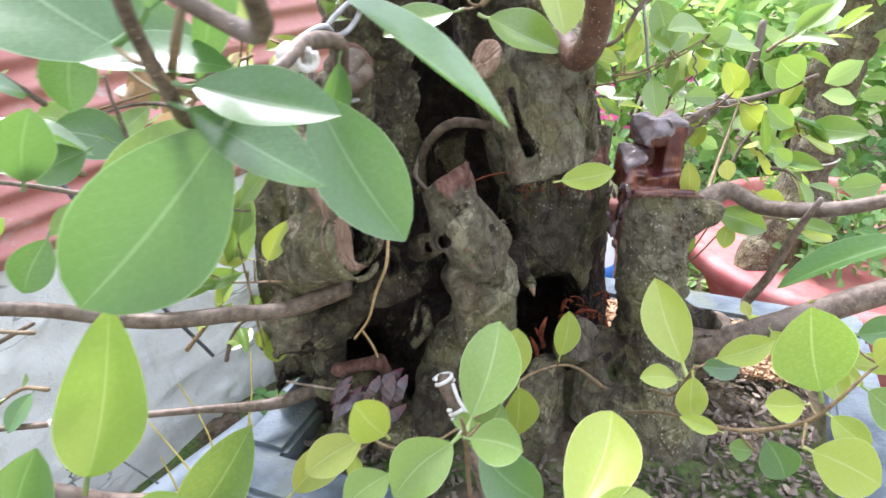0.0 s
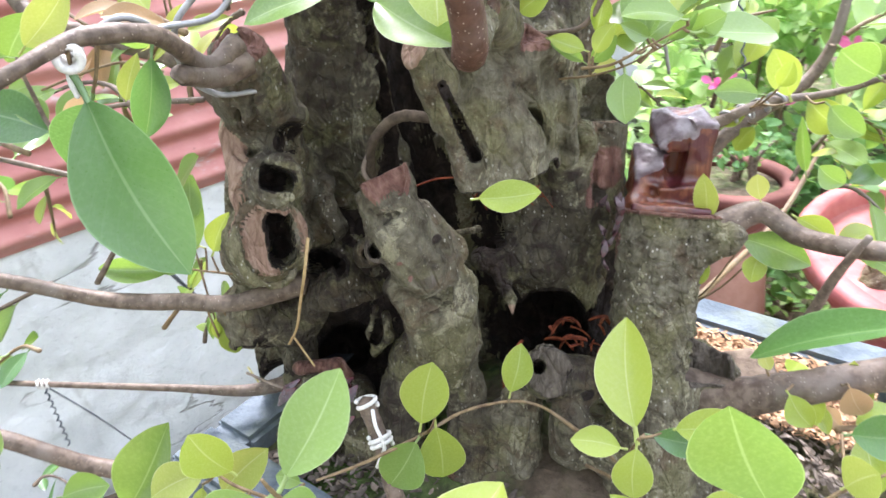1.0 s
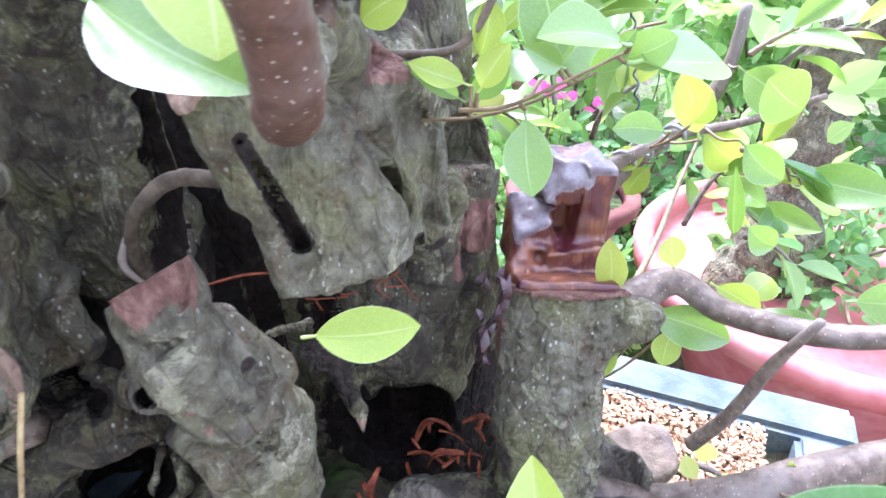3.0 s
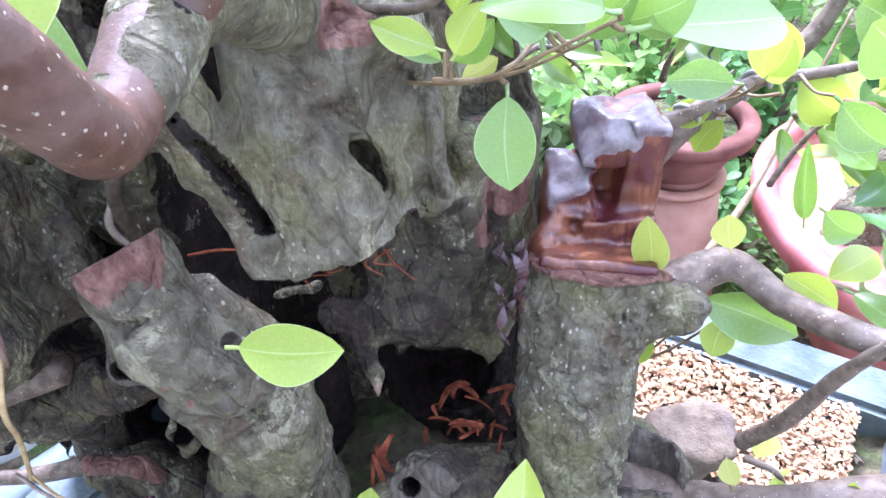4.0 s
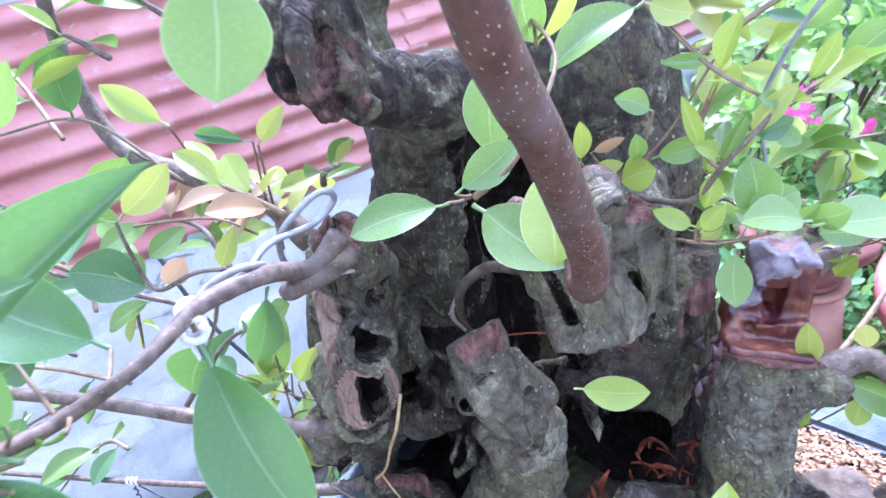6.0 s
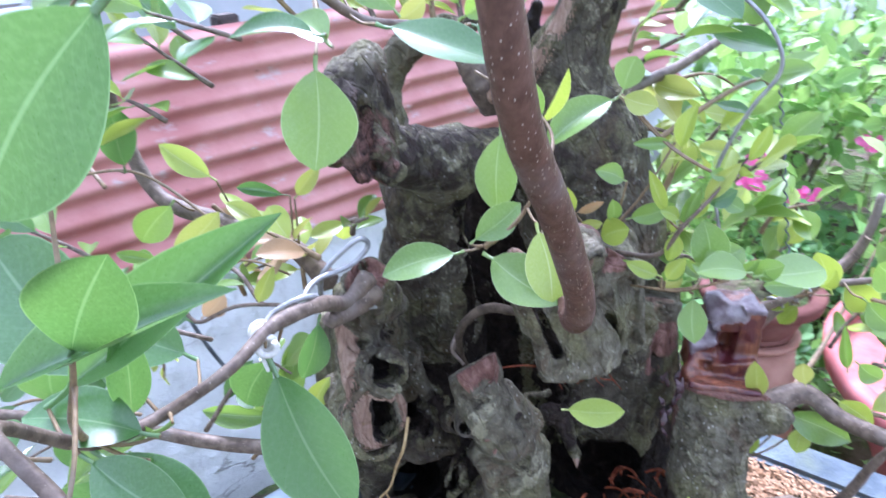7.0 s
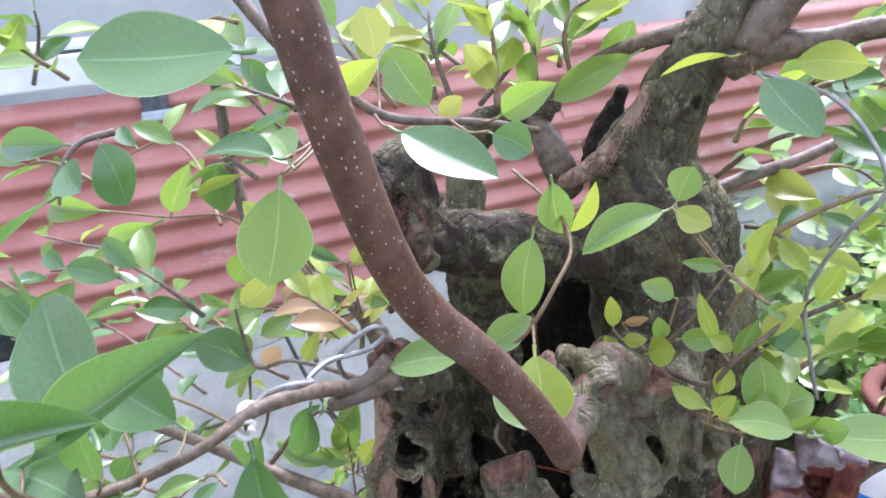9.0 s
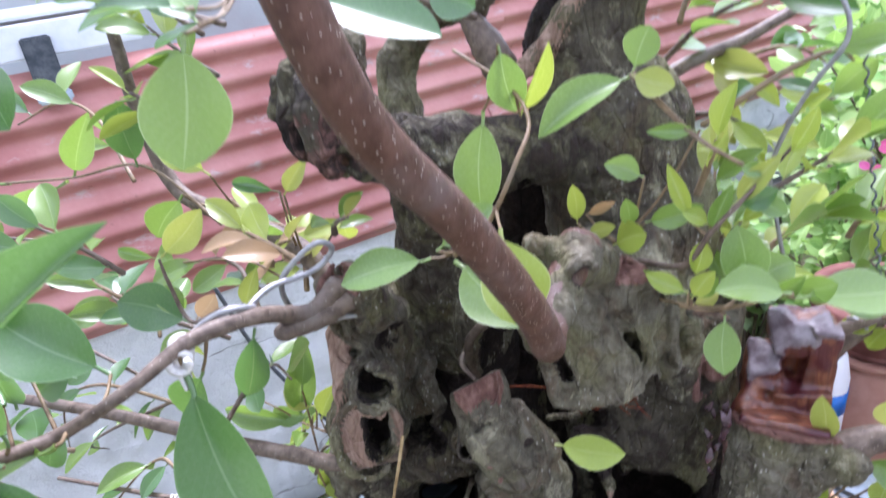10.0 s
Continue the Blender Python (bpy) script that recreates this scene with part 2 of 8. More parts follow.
class Clay:
    """A lump modelled on a grid: limbs are added and hollows carved, then its skin is drawn off as a mesh."""

    def __init__(self, low, high, step):
        self.low, self.h = np.array(low), step
        self.n = np.ceil((np.array(high) - self.low) / step).astype(int) + 1
        self.f = np.full(self.n, 0.08, np.float32)
        self.kind = np.zeros(self.n, np.uint8)

    def _block(self, pts, reach):
        a = np.clip(np.floor((pts.min(0) - reach - self.low) / self.h).astype(int), 0, self.n - 1)
        b = np.clip(np.ceil((pts.max(0) + reach - self.low) / self.h).astype(int) + 1, 1, self.n)
        s = tuple(slice(i, j) for i, j in zip(a, b))
        g = np.ogrid[s]
        return s, [g[k].astype(np.float32) * self.h + self.low[k] for k in range(3)]

    @staticmethod
    def _round(x, y, z, a, b, flat=(1, 1, 1)):
        pa = [(p - q) * s for p, q, s in zip((x, y, z), a, flat)]
        ba = [(q - p) * s for p, q, s in zip(a, b, flat)]
        ll = sum(c * c for c in ba) + 1e-12
        t = np.clip(sum(p * c for p, c in zip(pa, ba)) / ll, 0, 1)
        d = np.sqrt(sum((p - t * c) ** 2 for p, c in zip(pa, ba)))
        return d - (a[3] + t * (b[3] - a[3]))

    def limb(self, *pts, k=0.012, flat=(1, 1, 1), wood=0):
        for a, b in zip(pts, pts[1:] if len(pts) > 1 else pts):
            self._join(self._round, a, b, k, flat, False, wood)
        return self

    # By default a hollow is lined black, so its shade is in the colour.
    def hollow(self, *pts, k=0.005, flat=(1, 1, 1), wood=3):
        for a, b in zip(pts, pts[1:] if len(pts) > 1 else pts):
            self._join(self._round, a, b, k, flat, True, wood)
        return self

    def _join(self, shape, a, b, k, flat, carve, wood=0):
        reach = max(a[3], b[3]) / min(flat) + 0.05
        s, (x, y, z) = self._block(np.array([a[:3], b[:3]]), reach)
        self._blend(s, shape(x, y, z, a, b, flat), k, carve, wood)

    def _blend(self, s, d, k, carve, wood=0):
        """Joins or carves a form; wood says what lies on it: 0 bark, 1 raw red, 2 bleached, 3 black for rot and painted
        shade, 4 weathered grey.
        """
        f = self.f[s]
        self.kind[s][d < (0.0032 if carve and wood in (1, 2, 4) else 0.0020)] = wood
        if carve:
            h = np.clip(0.5 - 0.5 * (d + f) / k, 0, 1)
            self.f[s] = f * (1 - h) - d * h + k * h * (1 - h)
        else:
            h = np.clip(0.5 + 0.5 * (f - d) / k, 0, 1)
            self.f[s] = f * (1 - h) + d * h - k * h * (1 - h)

    def box(self, middle, half, k=0.003, turn=(0, 0, 0), carve=False, bevel=0.002, wood=0):
        r = float(np.linalg.norm(half)) + 0.03
        s, (x, y, z) = self._block(np.array([middle]), r)
        m = np.array(Euler([radians(v) for v in turn]).to_matrix().transposed())
        p = [x - middle[0], y - middle[1], z - middle[2]]
        q = [np.abs(m[i, 0] * p[0] + m[i, 1] * p[1] + m[i, 2] * p[2]) - (half[i] - bevel) for i in range(3)]
        d = np.sqrt(sum(np.maximum(c, 0) ** 2 for c in q)) + np.minimum(np.maximum(np.maximum(q[0], q[1]), q[2]), 0) - bevel
        self._blend(s, d, k, carve, wood)
        return self

    def ring(self, middle, big, small, tall=1.0, k=0.004):
        """A collar of bark round a hole that faces along y."""
        s, (x, y, z) = self._block(np.array([middle]), big * tall + small + 0.03)
        q = np.sqrt((x - middle[0]) ** 2 + ((z - middle[2]) / tall) ** 2) - big
        self._blend(s, np.sqrt(q * q + (y - middle[1]) ** 2) - small, k, False)
        return self

    def cut(self, point, way, r, wood=1, k=0.0012):
        """Saws off, within a ball round a point, all that lies on the side that way points to."""
        s, (x, y, z) = self._block(np.array([point]), r + 0.01)
        n = np.array(way, float) / np.linalg.norm(way)
        p = [x - point[0], y - point[1], z - point[2]]
        plane = -(p[0] * n[0] + p[1] * n[1] + p[2] * n[2])
        self._blend(s, np.maximum(plane, np.sqrt(p[0] ** 2 + p[1] ** 2 + p[2] ** 2) - r), k, True, wood)
        return self

    def collar(self, middle, way, big, small, tall=1.0, k=0.003, wood=0):
        """A lip of bark round an opening that faces along way."""
        n = np.array(way, float) / np.linalg.norm(way)
        up = np.array((0, 0, 1.0)) - n * n[2]
        up /= np.linalg.norm(up)
        side = np.cross(up, n)
        s, (x, y, z) = self._block(np.array([middle]), big * max(tall, 1) + small + 0.03)
        p = [x - middle[0], y - middle[1], z - middle[2]]
        a, b, c = (sum(q * v for q, v in zip(p, axis)) for axis in (side, up, n))
        ring = np.sqrt(a * a + (b / tall) ** 2) - big
        self._blend(s, np.sqrt(ring * ring + c * c) - small, k, False, wood)
        return self

    def rough(self, *layers, smooth_cut=0.25, calmer=()):
        """Noise in the skin: (cells per metre, height, stretch along z, creased or not, and round which place)."""
        near = np.nonzero(np.abs(self.f) < 0.012)
        x, y, z = (near[k].astype(np.float32) * self.h + self.low[k] for k in range(3))
        wx = 0.012 * (value_noise(x + 3.1, y, z, 45) - 0.5)
        wz = 0.016 * (value_noise(x, y + 1.7, z + 2.2, 38) - 0.5)
        calm = np.where((self.kind[near] > 0) & (self.kind[near] != 3), smooth_cut, 1.0)
        for (sx, sy, sz), r, most in calmer:
            far = np.clip((np.sqrt((x - sx) ** 2 + (y - sy) ** 2 + (z - sz) ** 2) - r) / 0.015, 0, 1)
            calm = calm * (most + (1 - most) * far)
        d = 0
        for scale, height, tall, crease, *spot in layers:
            v = value_noise(x + wx + 0.13 * tall, y + wx + 0.07, (z + wz) / tall + 5.1, scale)
            e = height * (1.6 * np.clip(1 - 3.2 * np.abs(2 * v - 1), 0, 1) if crease else 2 * v - 1)
            if spot:
                (sx, sy, sz), r = spot
                e = e / np.maximum(calm, 0.2) * np.clip((r - np.sqrt((x - sx) ** 2 + (y - sy) ** 2 + (z - sz) ** 2)) / 0.02, 0, 1)
            d = d + e
        self.f[near] += (d * calm).astype(np.float32)
        return self

    def skin(self):
        """Vertices and faces by surface nets."""
        f = self.f
        inside = f < 0
        corner = [(i, j, k) for i in (0, 1) for j in (0, 1) for k in (0, 1)]
        n = np.array(f.shape) - 1
        cut = lambda a, c: a[c[0]:c[0] + n[0], c[1]:c[1] + n[1], c[2]:c[2] + n[2]]
        count = sum(cut(inside, c).astype(np.int8) for c in corner)
        mixed = (count > 0) & (count < 8)
        idx = np.argwhere(mixed)
        order = np.full(mixed.shape, -1, np.int32)
        order[mixed] = np.arange(len(idx))
        total, weight = np.zeros((len(idx), 3)), np.zeros(len(idx))
        val = {c: f[idx[:, 0] + c[0], idx[:, 1] + c[1], idx[:, 2] + c[2]] for c in corner}
        for a in corner:
            for axis in range(3):
                if a[axis]:
                    continue
                b = tuple(v + (i == axis) for i, v in enumerate(a))
                hit = (val[a] < 0) != (val[b] < 0)
                t = np.where(hit, val[a] / (val[a] - val[b] + 1e-12), 0)
                p = np.array(a, float)[None] + np.eye(3)[axis][None] * t[:, None]
                total[hit] += p[hit]
                weight[hit] += 1
        verts = (idx + total / np.maximum(weight, 1)[:, None]) * self.h + self.low
        faces = []
        for axis in range(3):
            u, v = (axis + 1) % 3, (axis + 2) % 3
            lo = [slice(1, m) for m in f.shape]
            lo[axis] = slice(0, f.shape[axis] - 1)
            for w in (u, v):
                lo[w] = slice(1, f.shape[w] - 1)
            hi = list(lo)
            hi[axis] = slice(1, f.shape[axis])
            a, b = inside[tuple(lo)], inside[tuple(hi)]
            at = np.argwhere(a != b)
            base = at + np.array([s.start for s in lo])
            flip = b[tuple(at.T)]
            eu, ev = np.eye(3, dtype=int)[u], np.eye(3, dtype=int)[v]
            quad = [order[tuple((base - d).T)] for d in (eu * 0, eu, eu + ev, ev)]
            q = np.stack(quad, 1)
            q[flip] = q[flip][:, ::-1]
            faces.append(q)
        at = np.stack([self.kind[idx[:, 0] + c[0], idx[:, 1] + c[1], idx[:, 2] + c[2]] for c in corner], 1)
        self.bare = np.stack([(at == w).mean(1) for w in (1, 2, 3, 4)], 1)
        return verts, np.concatenate(faces)


def sheet_of(name, verts, faces, material, masks=None):
    me = bpy.data.meshes.new(name)
    nv, nf = len(verts), len(faces)
    me.vertices.add(nv)
    me.vertices.foreach_set("co", np.asarray(verts, np.float32).ravel())
    me.loops.add(nf * 4)
    me.polygons.add(nf)
    me.loops.foreach_set("vertex_index", np.asarray(faces, np.int32).ravel())
    me.polygons.foreach_set("loop_start", np.arange(0, nf * 4, 4, dtype=np.int32))
    me.update(calc_edges=True)
    me.validate()
    me.shade_smooth()
    me.materials.append(material)
    if masks is not None:
        a = me.attributes.new("mask", "FLOAT_COLOR", "POINT")
        a.data.foreach_set("color", masks.astype(np.float32).ravel())
    return me


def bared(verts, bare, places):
    """How bare each vertex lies: the cuts and hollows, and round places of (x, y, z, radius, kind of wood less one, and
    how bare at most); kind 2 paints rot and shade.
    """
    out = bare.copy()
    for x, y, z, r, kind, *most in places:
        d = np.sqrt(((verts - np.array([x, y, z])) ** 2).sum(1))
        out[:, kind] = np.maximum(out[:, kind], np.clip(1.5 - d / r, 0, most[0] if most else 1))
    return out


def spline(pts, per=8):
    """A smooth curve through points of (x, y, z, radius)."""
    p = np.array(pts, float)
    p = np.vstack([2 * p[0] - p[1], p, 2 * p[-1] - p[-2]])
    out = []
    for k in range(1, len(p) - 2):
        a, b, c, d = p[k - 1:k + 3]
        for s in np.linspace(0, 1, per, endpoint=False):
            out.append(0.5 * ((2 * b) + (c - a) * s + (2 * a - 5 * b + 4 * c - d) * s * s + (3 * b - a - 3 * c + d) * s ** 3))
    out.append(p[-2])
    return np.array(out)


def tube_mesh(name, pts, material, sides=10, per=8, lumps=0.06, seed=0, round_end=True):
    """A stem of uneven thickness through points of (x, y, z, radius)."""
    c = spline(pts, per)
    rng = np.random.RandomState(seed + len(pts))
    way = np.gradient(c[:, :3], axis=0)
    way /= np.linalg.norm(way, axis=1)[:, None] + 1e-12
    side = np.cross(way[0], (0.31, 0.2, 0.93))
    verts, faces = [], []
    rings = len(c)
    for k in range(rings):
        side = side - way[k] * (side @ way[k])
        side /= np.linalg.norm(side) + 1e-12
        up = np.cross(way[k], side)
        swell = 1 + lumps * rng.randn() * 0.6
        for j in range(sides):
            a = 2 * math.pi * j / sides
            r = max(c[k, 3], 2e-4) * swell * (1 + lumps * 0.5 * rng.randn())
            verts.append(c[k, :3] + r * (math.cos(a) * side + math.sin(a) * up))
    for k in range(rings - 1):
        for j in range(sides):
            a, b = k * sides + j, k * sides + (j + 1) % sides
            faces.append((a, b, b + sides, a + sides))
    for k, d in ((0, -1), (rings - 1, 1)):
        verts.append(c[k, :3] + d * way[k] * c[k, 3] * (0.6 if round_end else 0.02))
        top = len(verts) - 1
        for j in range(sides):
            a, b = k * sides + j, k * sides + (j + 1) % sides
            faces.append((a, b, top) if d > 0 else (b, a, top))
    return mesh_of(name, verts, faces, material)


def leaf_mesh(length=1.0, width=0.5, cup=0.10, curl=0.12, tip=0.6, wave=0.0, material=None, petiole=0.14, seed=0, rows=12, cols=4):
    """A blade of unit size along y with its stalk at the origin; z is its upper side."""
    rng = random.Random(seed)
    verts, faces, across, along = [], [], [], []
    lean = rng.uniform(-0.05, 0.05)
    for i in range(rows + 1):
        v = i / rows
        w = width * 0.5 * math.sin(math.pi * v ** (1.22 - 0.34 * tip)) ** (0.58 + 0.24 * tip)
        if i == 0 or i == rows:
            w = width * 0.012
        sag = -curl * v * v
        for j in range(-cols, cols + 1):
            u = j / cols
            z = sag + cup * w * 2 * (abs(u) ** 1.4) + wave * math.sin(7 * v + 2.4 * u) * abs(u) * w
            verts.append((u * w + lean * math.sin(math.pi * v), petiole + v * length, z))
            across.append(u)
            along.append(v)
    n = 2 * cols + 1
    for i in range(rows):
        for j in range(2 * cols):
            a = i * n + j
            faces.append((a, a + 1, a + n + 1, a + n))
    start = len(verts)
    for k in range(4):
        y = petiole * 1.15 * k / 3
        r = 0.016 + 0.006 * (1 - k / 3)
        for j in range(5):
            a = 2 * math.pi * j / 5
            verts.append((r * math.cos(a), y, r * math.sin(a) - 0.018 * math.sin(math.pi * k / 3)))
            across.append(0.0)
            along.append(0.0)
    for k in range(3):
        for j in range(5):
            a, b = start + 5 * k + j, start + 5 * k + (j + 1) % 5
            faces.append((a, b, b + 5, a + 5))
    me = mesh_of("leaf", verts, faces, material)
    for key, data in (("across", across), ("along", along)):
        me.attributes.new(key, "FLOAT", "POINT").data.foreach_set("value", data)
    return me


LEAF_SHAPES = {}


def leaf_shape(material, k):
    """One of six blades for each leaf material."""
    key = (material.name, k)
    if key not in LEAF_SHAPES:
        w, cup, curl, tip, wave = ((0.50, 0.14, 0.10, 0.45, 0.03), (0.56, 0.18, 0.05, 0.2, 0.06), (0.46, 0.26, 0.18, 0.7, 0.06),
                                   (0.60, 0.10, 0.02, 0.25, 0.05), (0.40, 0.30, 0.14, 0.85, 0.04), (0.52, 0.16, 0.24, 0.3, 0.08))[k]
        LEAF_SHAPES[key] = leaf_mesh(1.0, w, cup, curl, tip, wave, material, seed=k)
    return LEAF_SHAPES[key]


def add_leaf(parent, base, way, face, length, material, k=0, wide=1.0, name="leaf"):
    """A leaf on a stalk at base that points along way, its upper side turned towards face."""
    y = Vector(way).normalized()
    z = Vector(face) - y * Vector(face).dot(y)
    z = z.normalized() if z.length > 1e-4 else y.orthogonal().normalized()
    x = y.cross(z)
    m = Matrix((x, y, z)).transposed().to_4x4()
    ob = new(name, leaf_shape(material, k))
    s = length / 1.14
    ob.parent = parent
    ob.matrix_basis = Matrix.Translation(base) @ m @ Matrix.Diagonal((s * wide, s, s, 1))
    return ob

# ---- the setting ----
WALL_AT, WALL_WAY, WALL_OUT = Vector((-1.093, 0.954, 0)), Vector((0.545, 0.839, 0)), Vector((-0.839, 0.545, 0))


def by_wall(s, off, z):
    """A place s metres along the yard wall, off metres behind its face."""
    return WALL_AT + WALL_WAY * s + WALL_OUT * off + Vector((0, 0, z))


def smooth01(a):
    a = np.clip(a, 0, 1)
    return a * a * (3 - 2 * a)


def ground_height(x, y):
    bank = 0.62 * smooth01((y - 0.80 - 0.12 * np.sin(3 * x)) / 0.28) * smooth01((x - 0.10) / 0.22)
    return bank + 0.05 * value_noise(x, y, 0 * x, 5) + 0.015 * value_noise(x, y, 0 * x, 37) - 0.03


def soil_material():
    m = Mat("damp_soil", 0.9, 0.2)
    c = m.mix(m.step(m.noise(24, 7, 0.7), 0.35, 0.65), (0.06, 0.045, 0.03), (0.19, 0.145, 0.10))
    c = m.mix(m.step(m.noise(7, 6, 0.65), 0.42, 0.62), c, m.ramp(m.noise(130, 3), (0.3, (0.035, 0.07, 0.02)), (0.7, (0.13, 0.20, 0.05))))
    h = m.math("ADD", m.noise(60, 7, 0.7), m.math("MULTIPLY", m.cells(70).outputs["Distance"], 0.8))
    return m.colour(c).bump(h, 0.9, 0.012).m


def plaster_material():
    m = Mat("rough_cement", 0.9, 0.15)
    c = m.mix(m.step(m.noise(5, 6, 0.62), 0.3, 0.7), (0.60, 0.615, 0.60), (0.76, 0.77, 0.75))
    c = m.mix(m.step(m.noise(14, 6, 0.7, m.scaled(1, 1, 0.35)), 0.55, 0.75), c, (0.50, 0.50, 0.47))
    c = m.mix(m.math("MULTIPLY", m.step(m.noise(90, 4), 0.62, 0.72), 0.5), c, (0.40, 0.41, 0.40))
    crack = m.noise(2.6, 5, 0.5, m.scaled(0.55, 0.55, 1.9, (0, 12, 0)), 0.5)
    crack = m.step(m.math("ABSOLUTE", m.math("SUBTRACT", crack, 0.5)), 0.008, 0.002)
    crack = m.math("MULTIPLY", crack, m.step(m.noise(3.1, 3), 0.50, 0.58))
    c = m.mix(m.math("MULTIPLY", crack, 0.75), c, (0.30, 0.29, 0.27))
    h = m.math("ADD", m.noise(30, 7, 0.62), m.math("MULTIPLY", m.noise(210, 4), 0.3))
    h = m.math("SUBTRACT", h, m.math("MULTIPLY", crack, 0.5))
    return m.colour(c).bump(h, 0.7, 0.010).m


def sheet_material():
    m = Mat("faded_red_sheet", 0.55, 0.35, 0.0)
    c = m.mix(m.step(m.noise(4, 6, 0.6), 0.3, 0.7), (0.42, 0.165, 0.142), (0.57, 0.285, 0.245))
    c = m.mix(m.step(m.noise(9, 7, 0.7, m.scaled(1, 1, 2.2)), 0.56, 0.70), c, (0.52, 0.40, 0.37))
    c = m.mix(m.step(m.noise(40, 5, 0.7), 0.64, 0.74), c, (0.22, 0.10, 0.07))
    return m.colour(c).bump(m.noise(60, 5), 0.25, 0.003).m


SOIL, PLASTER, SHEET = soil_material(), plaster_material(), sheet_material()
CONCRETE = plain("weathered_concrete", (0.080, 0.100, 0.118), (0.165, 0.196, 0.22), 26, 0.85, 0.2, 0.6, 0.004, (0.13, 0.15, 0.11))
TERRACOTTA = plain("terracotta", (0.105, 0.036, 0.028), (0.165, 0.066, 0.052), 22, 0.75, 0.25, 0.3, 0.002, (0.20, 0.095, 0.070))
CLAYSTAND = plain("pale_orange_clay", (0.33, 0.165, 0.115), (0.43, 0.24, 0.175), 22, 0.8, 0.2, 0.3, 0.002, (0.34, 0.18, 0.12))
PINKPOT = plain("pink_painted_clay", (0.40, 0.105, 0.10), (0.52, 0.20, 0.19), 18, 0.6, 0.3, 0.25, 0.002, (0.60, 0.34, 0.29))
PLANK = plain("old_plank", (0.22, 0.125, 0.09), (0.38, 0.24, 0.18), 40, 0.8, 0.2, 0.5, 0.002, (0.16, 0.11, 0.09))
DARKWOOD = plain("dark_board", (0.05, 0.045, 0.04), (0.14, 0.12, 0.10), 40, 0.8, 0.2, 0.5, 0.002)
DARKBOARD = plain("dark_green_board", (0.018, 0.026, 0.024), (0.055, 0.068, 0.060), 30, 0.7, 0.3, 0.4, 0.002, (0.09, 0.10, 0.09))
GREYPVC = plain("grey_pipe", (0.40, 0.47, 0.52), (0.52, 0.58, 0.62), 30, 0.4, 0.4, 0.1, 0.001)
WHITEROOF = plain("pale_roof_edge", (0.62, 0.66, 0.68), (0.78, 0.80, 0.80), 14, 0.6, 0.3, 0.2, 0.002)
HOUSE = plain("far_house_wall", (0.36, 0.40, 0.38), (0.47, 0.50, 0.48), 3, 0.9, 0.2, 0.3, 0.004, (0.33, 0.31, 0.29))
DARKMETAL = plain("dark_bracket", (0.04, 0.05, 0.06), (0.12, 0.13, 0.14), 60, 0.5, 0.4, 0.2, 0.001)


def ground():
    a = np.concatenate([-np.geomspace(60, 1.3, 24), np.linspace(-1.2, 2.2, 120), np.geomspace(2.3, 60, 24)])
    b = np.concatenate([-np.geomspace(60, 0.6, 20), np.linspace(-0.5, 3.0, 120), np.geomspace(3.1, 60, 24)])
    x, y = np.meshgrid(a, b, indexing="ij")
    v = np.stack([x, y, ground_height(x, y)], -1).reshape(-1, 3)
    n, k = len(b), np.arange((len(a) - 1) * len(b)).reshape(len(a) - 1, len(b))[:, :-1].ravel()
    me = sheet_of("ground", v, np.stack([k, k + n, k + n + 1, k + 1], 1), SOIL)
    tagged(new("ground", me), "damp brown soil with patches of green moss", "ground", kind="structure")


def wall(name, s0, s1, z0, z1, thick, material, label, lumps=0.009, off=0.0, step=0.02):
    """A plastered wall along the yard, with a hand-trowelled face and real thickness."""
    ns, nz = max(2, int((s1 - s0) / step)), max(2, int((z1 - z0) / step))
    s, z = np.meshgrid(np.linspace(s0, s1, ns + 1), np.linspace(z0, z1, nz + 1), indexing="ij")
    trowel = value_noise(s + 0.15 * z, z * 3.2 + 0.5 * s, 0 * s, 4.5) * 1.4 + 0.5 * value_noise(s, z, 0 * s + 3, 22)
    ledge = np.where((value_noise(s * 0.7, z * 4 + 0.8 * s, 0 * s + 9, 3.1) % 0.25) < 0.02, 1.2, 0)
    d = off - lumps * (trowel + ledge)
    front = np.stack([WALL_AT[k] + WALL_WAY[k] * s + WALL_OUT[k] * d for k in range(2)] + [z], -1).reshape(-1, 3)
    back = np.stack([WALL_AT[k] + WALL_WAY[k] * s + WALL_OUT[k] * (off + thick) for k in range(2)] + [z], -1).reshape(-1, 3)
    n, m = nz + 1, len(front)
    k = (np.arange(ns)[:, None] * n + np.arange(nz)[None]).ravel()
    f = [np.stack([k, k + n, k + n + 1, k + 1], 1), np.stack([m + k + 1, m + k + n + 1, m + k + n, m + k], 1)]
    e = np.arange(ns) * n + nz
    f.append(np.stack([e, e + n, m + e + n, m + e], 1))
    for edge in (np.arange(nz), ns * n + np.arange(nz)):
        q = np.stack([edge, edge + 1, m + edge + 1, m + edge], 1)
        f.append(q)
    tagged(new(name, sheet_of(name, np.concatenate([front, back]), np.concatenate(f), material)), label, "wall", kind="structure")


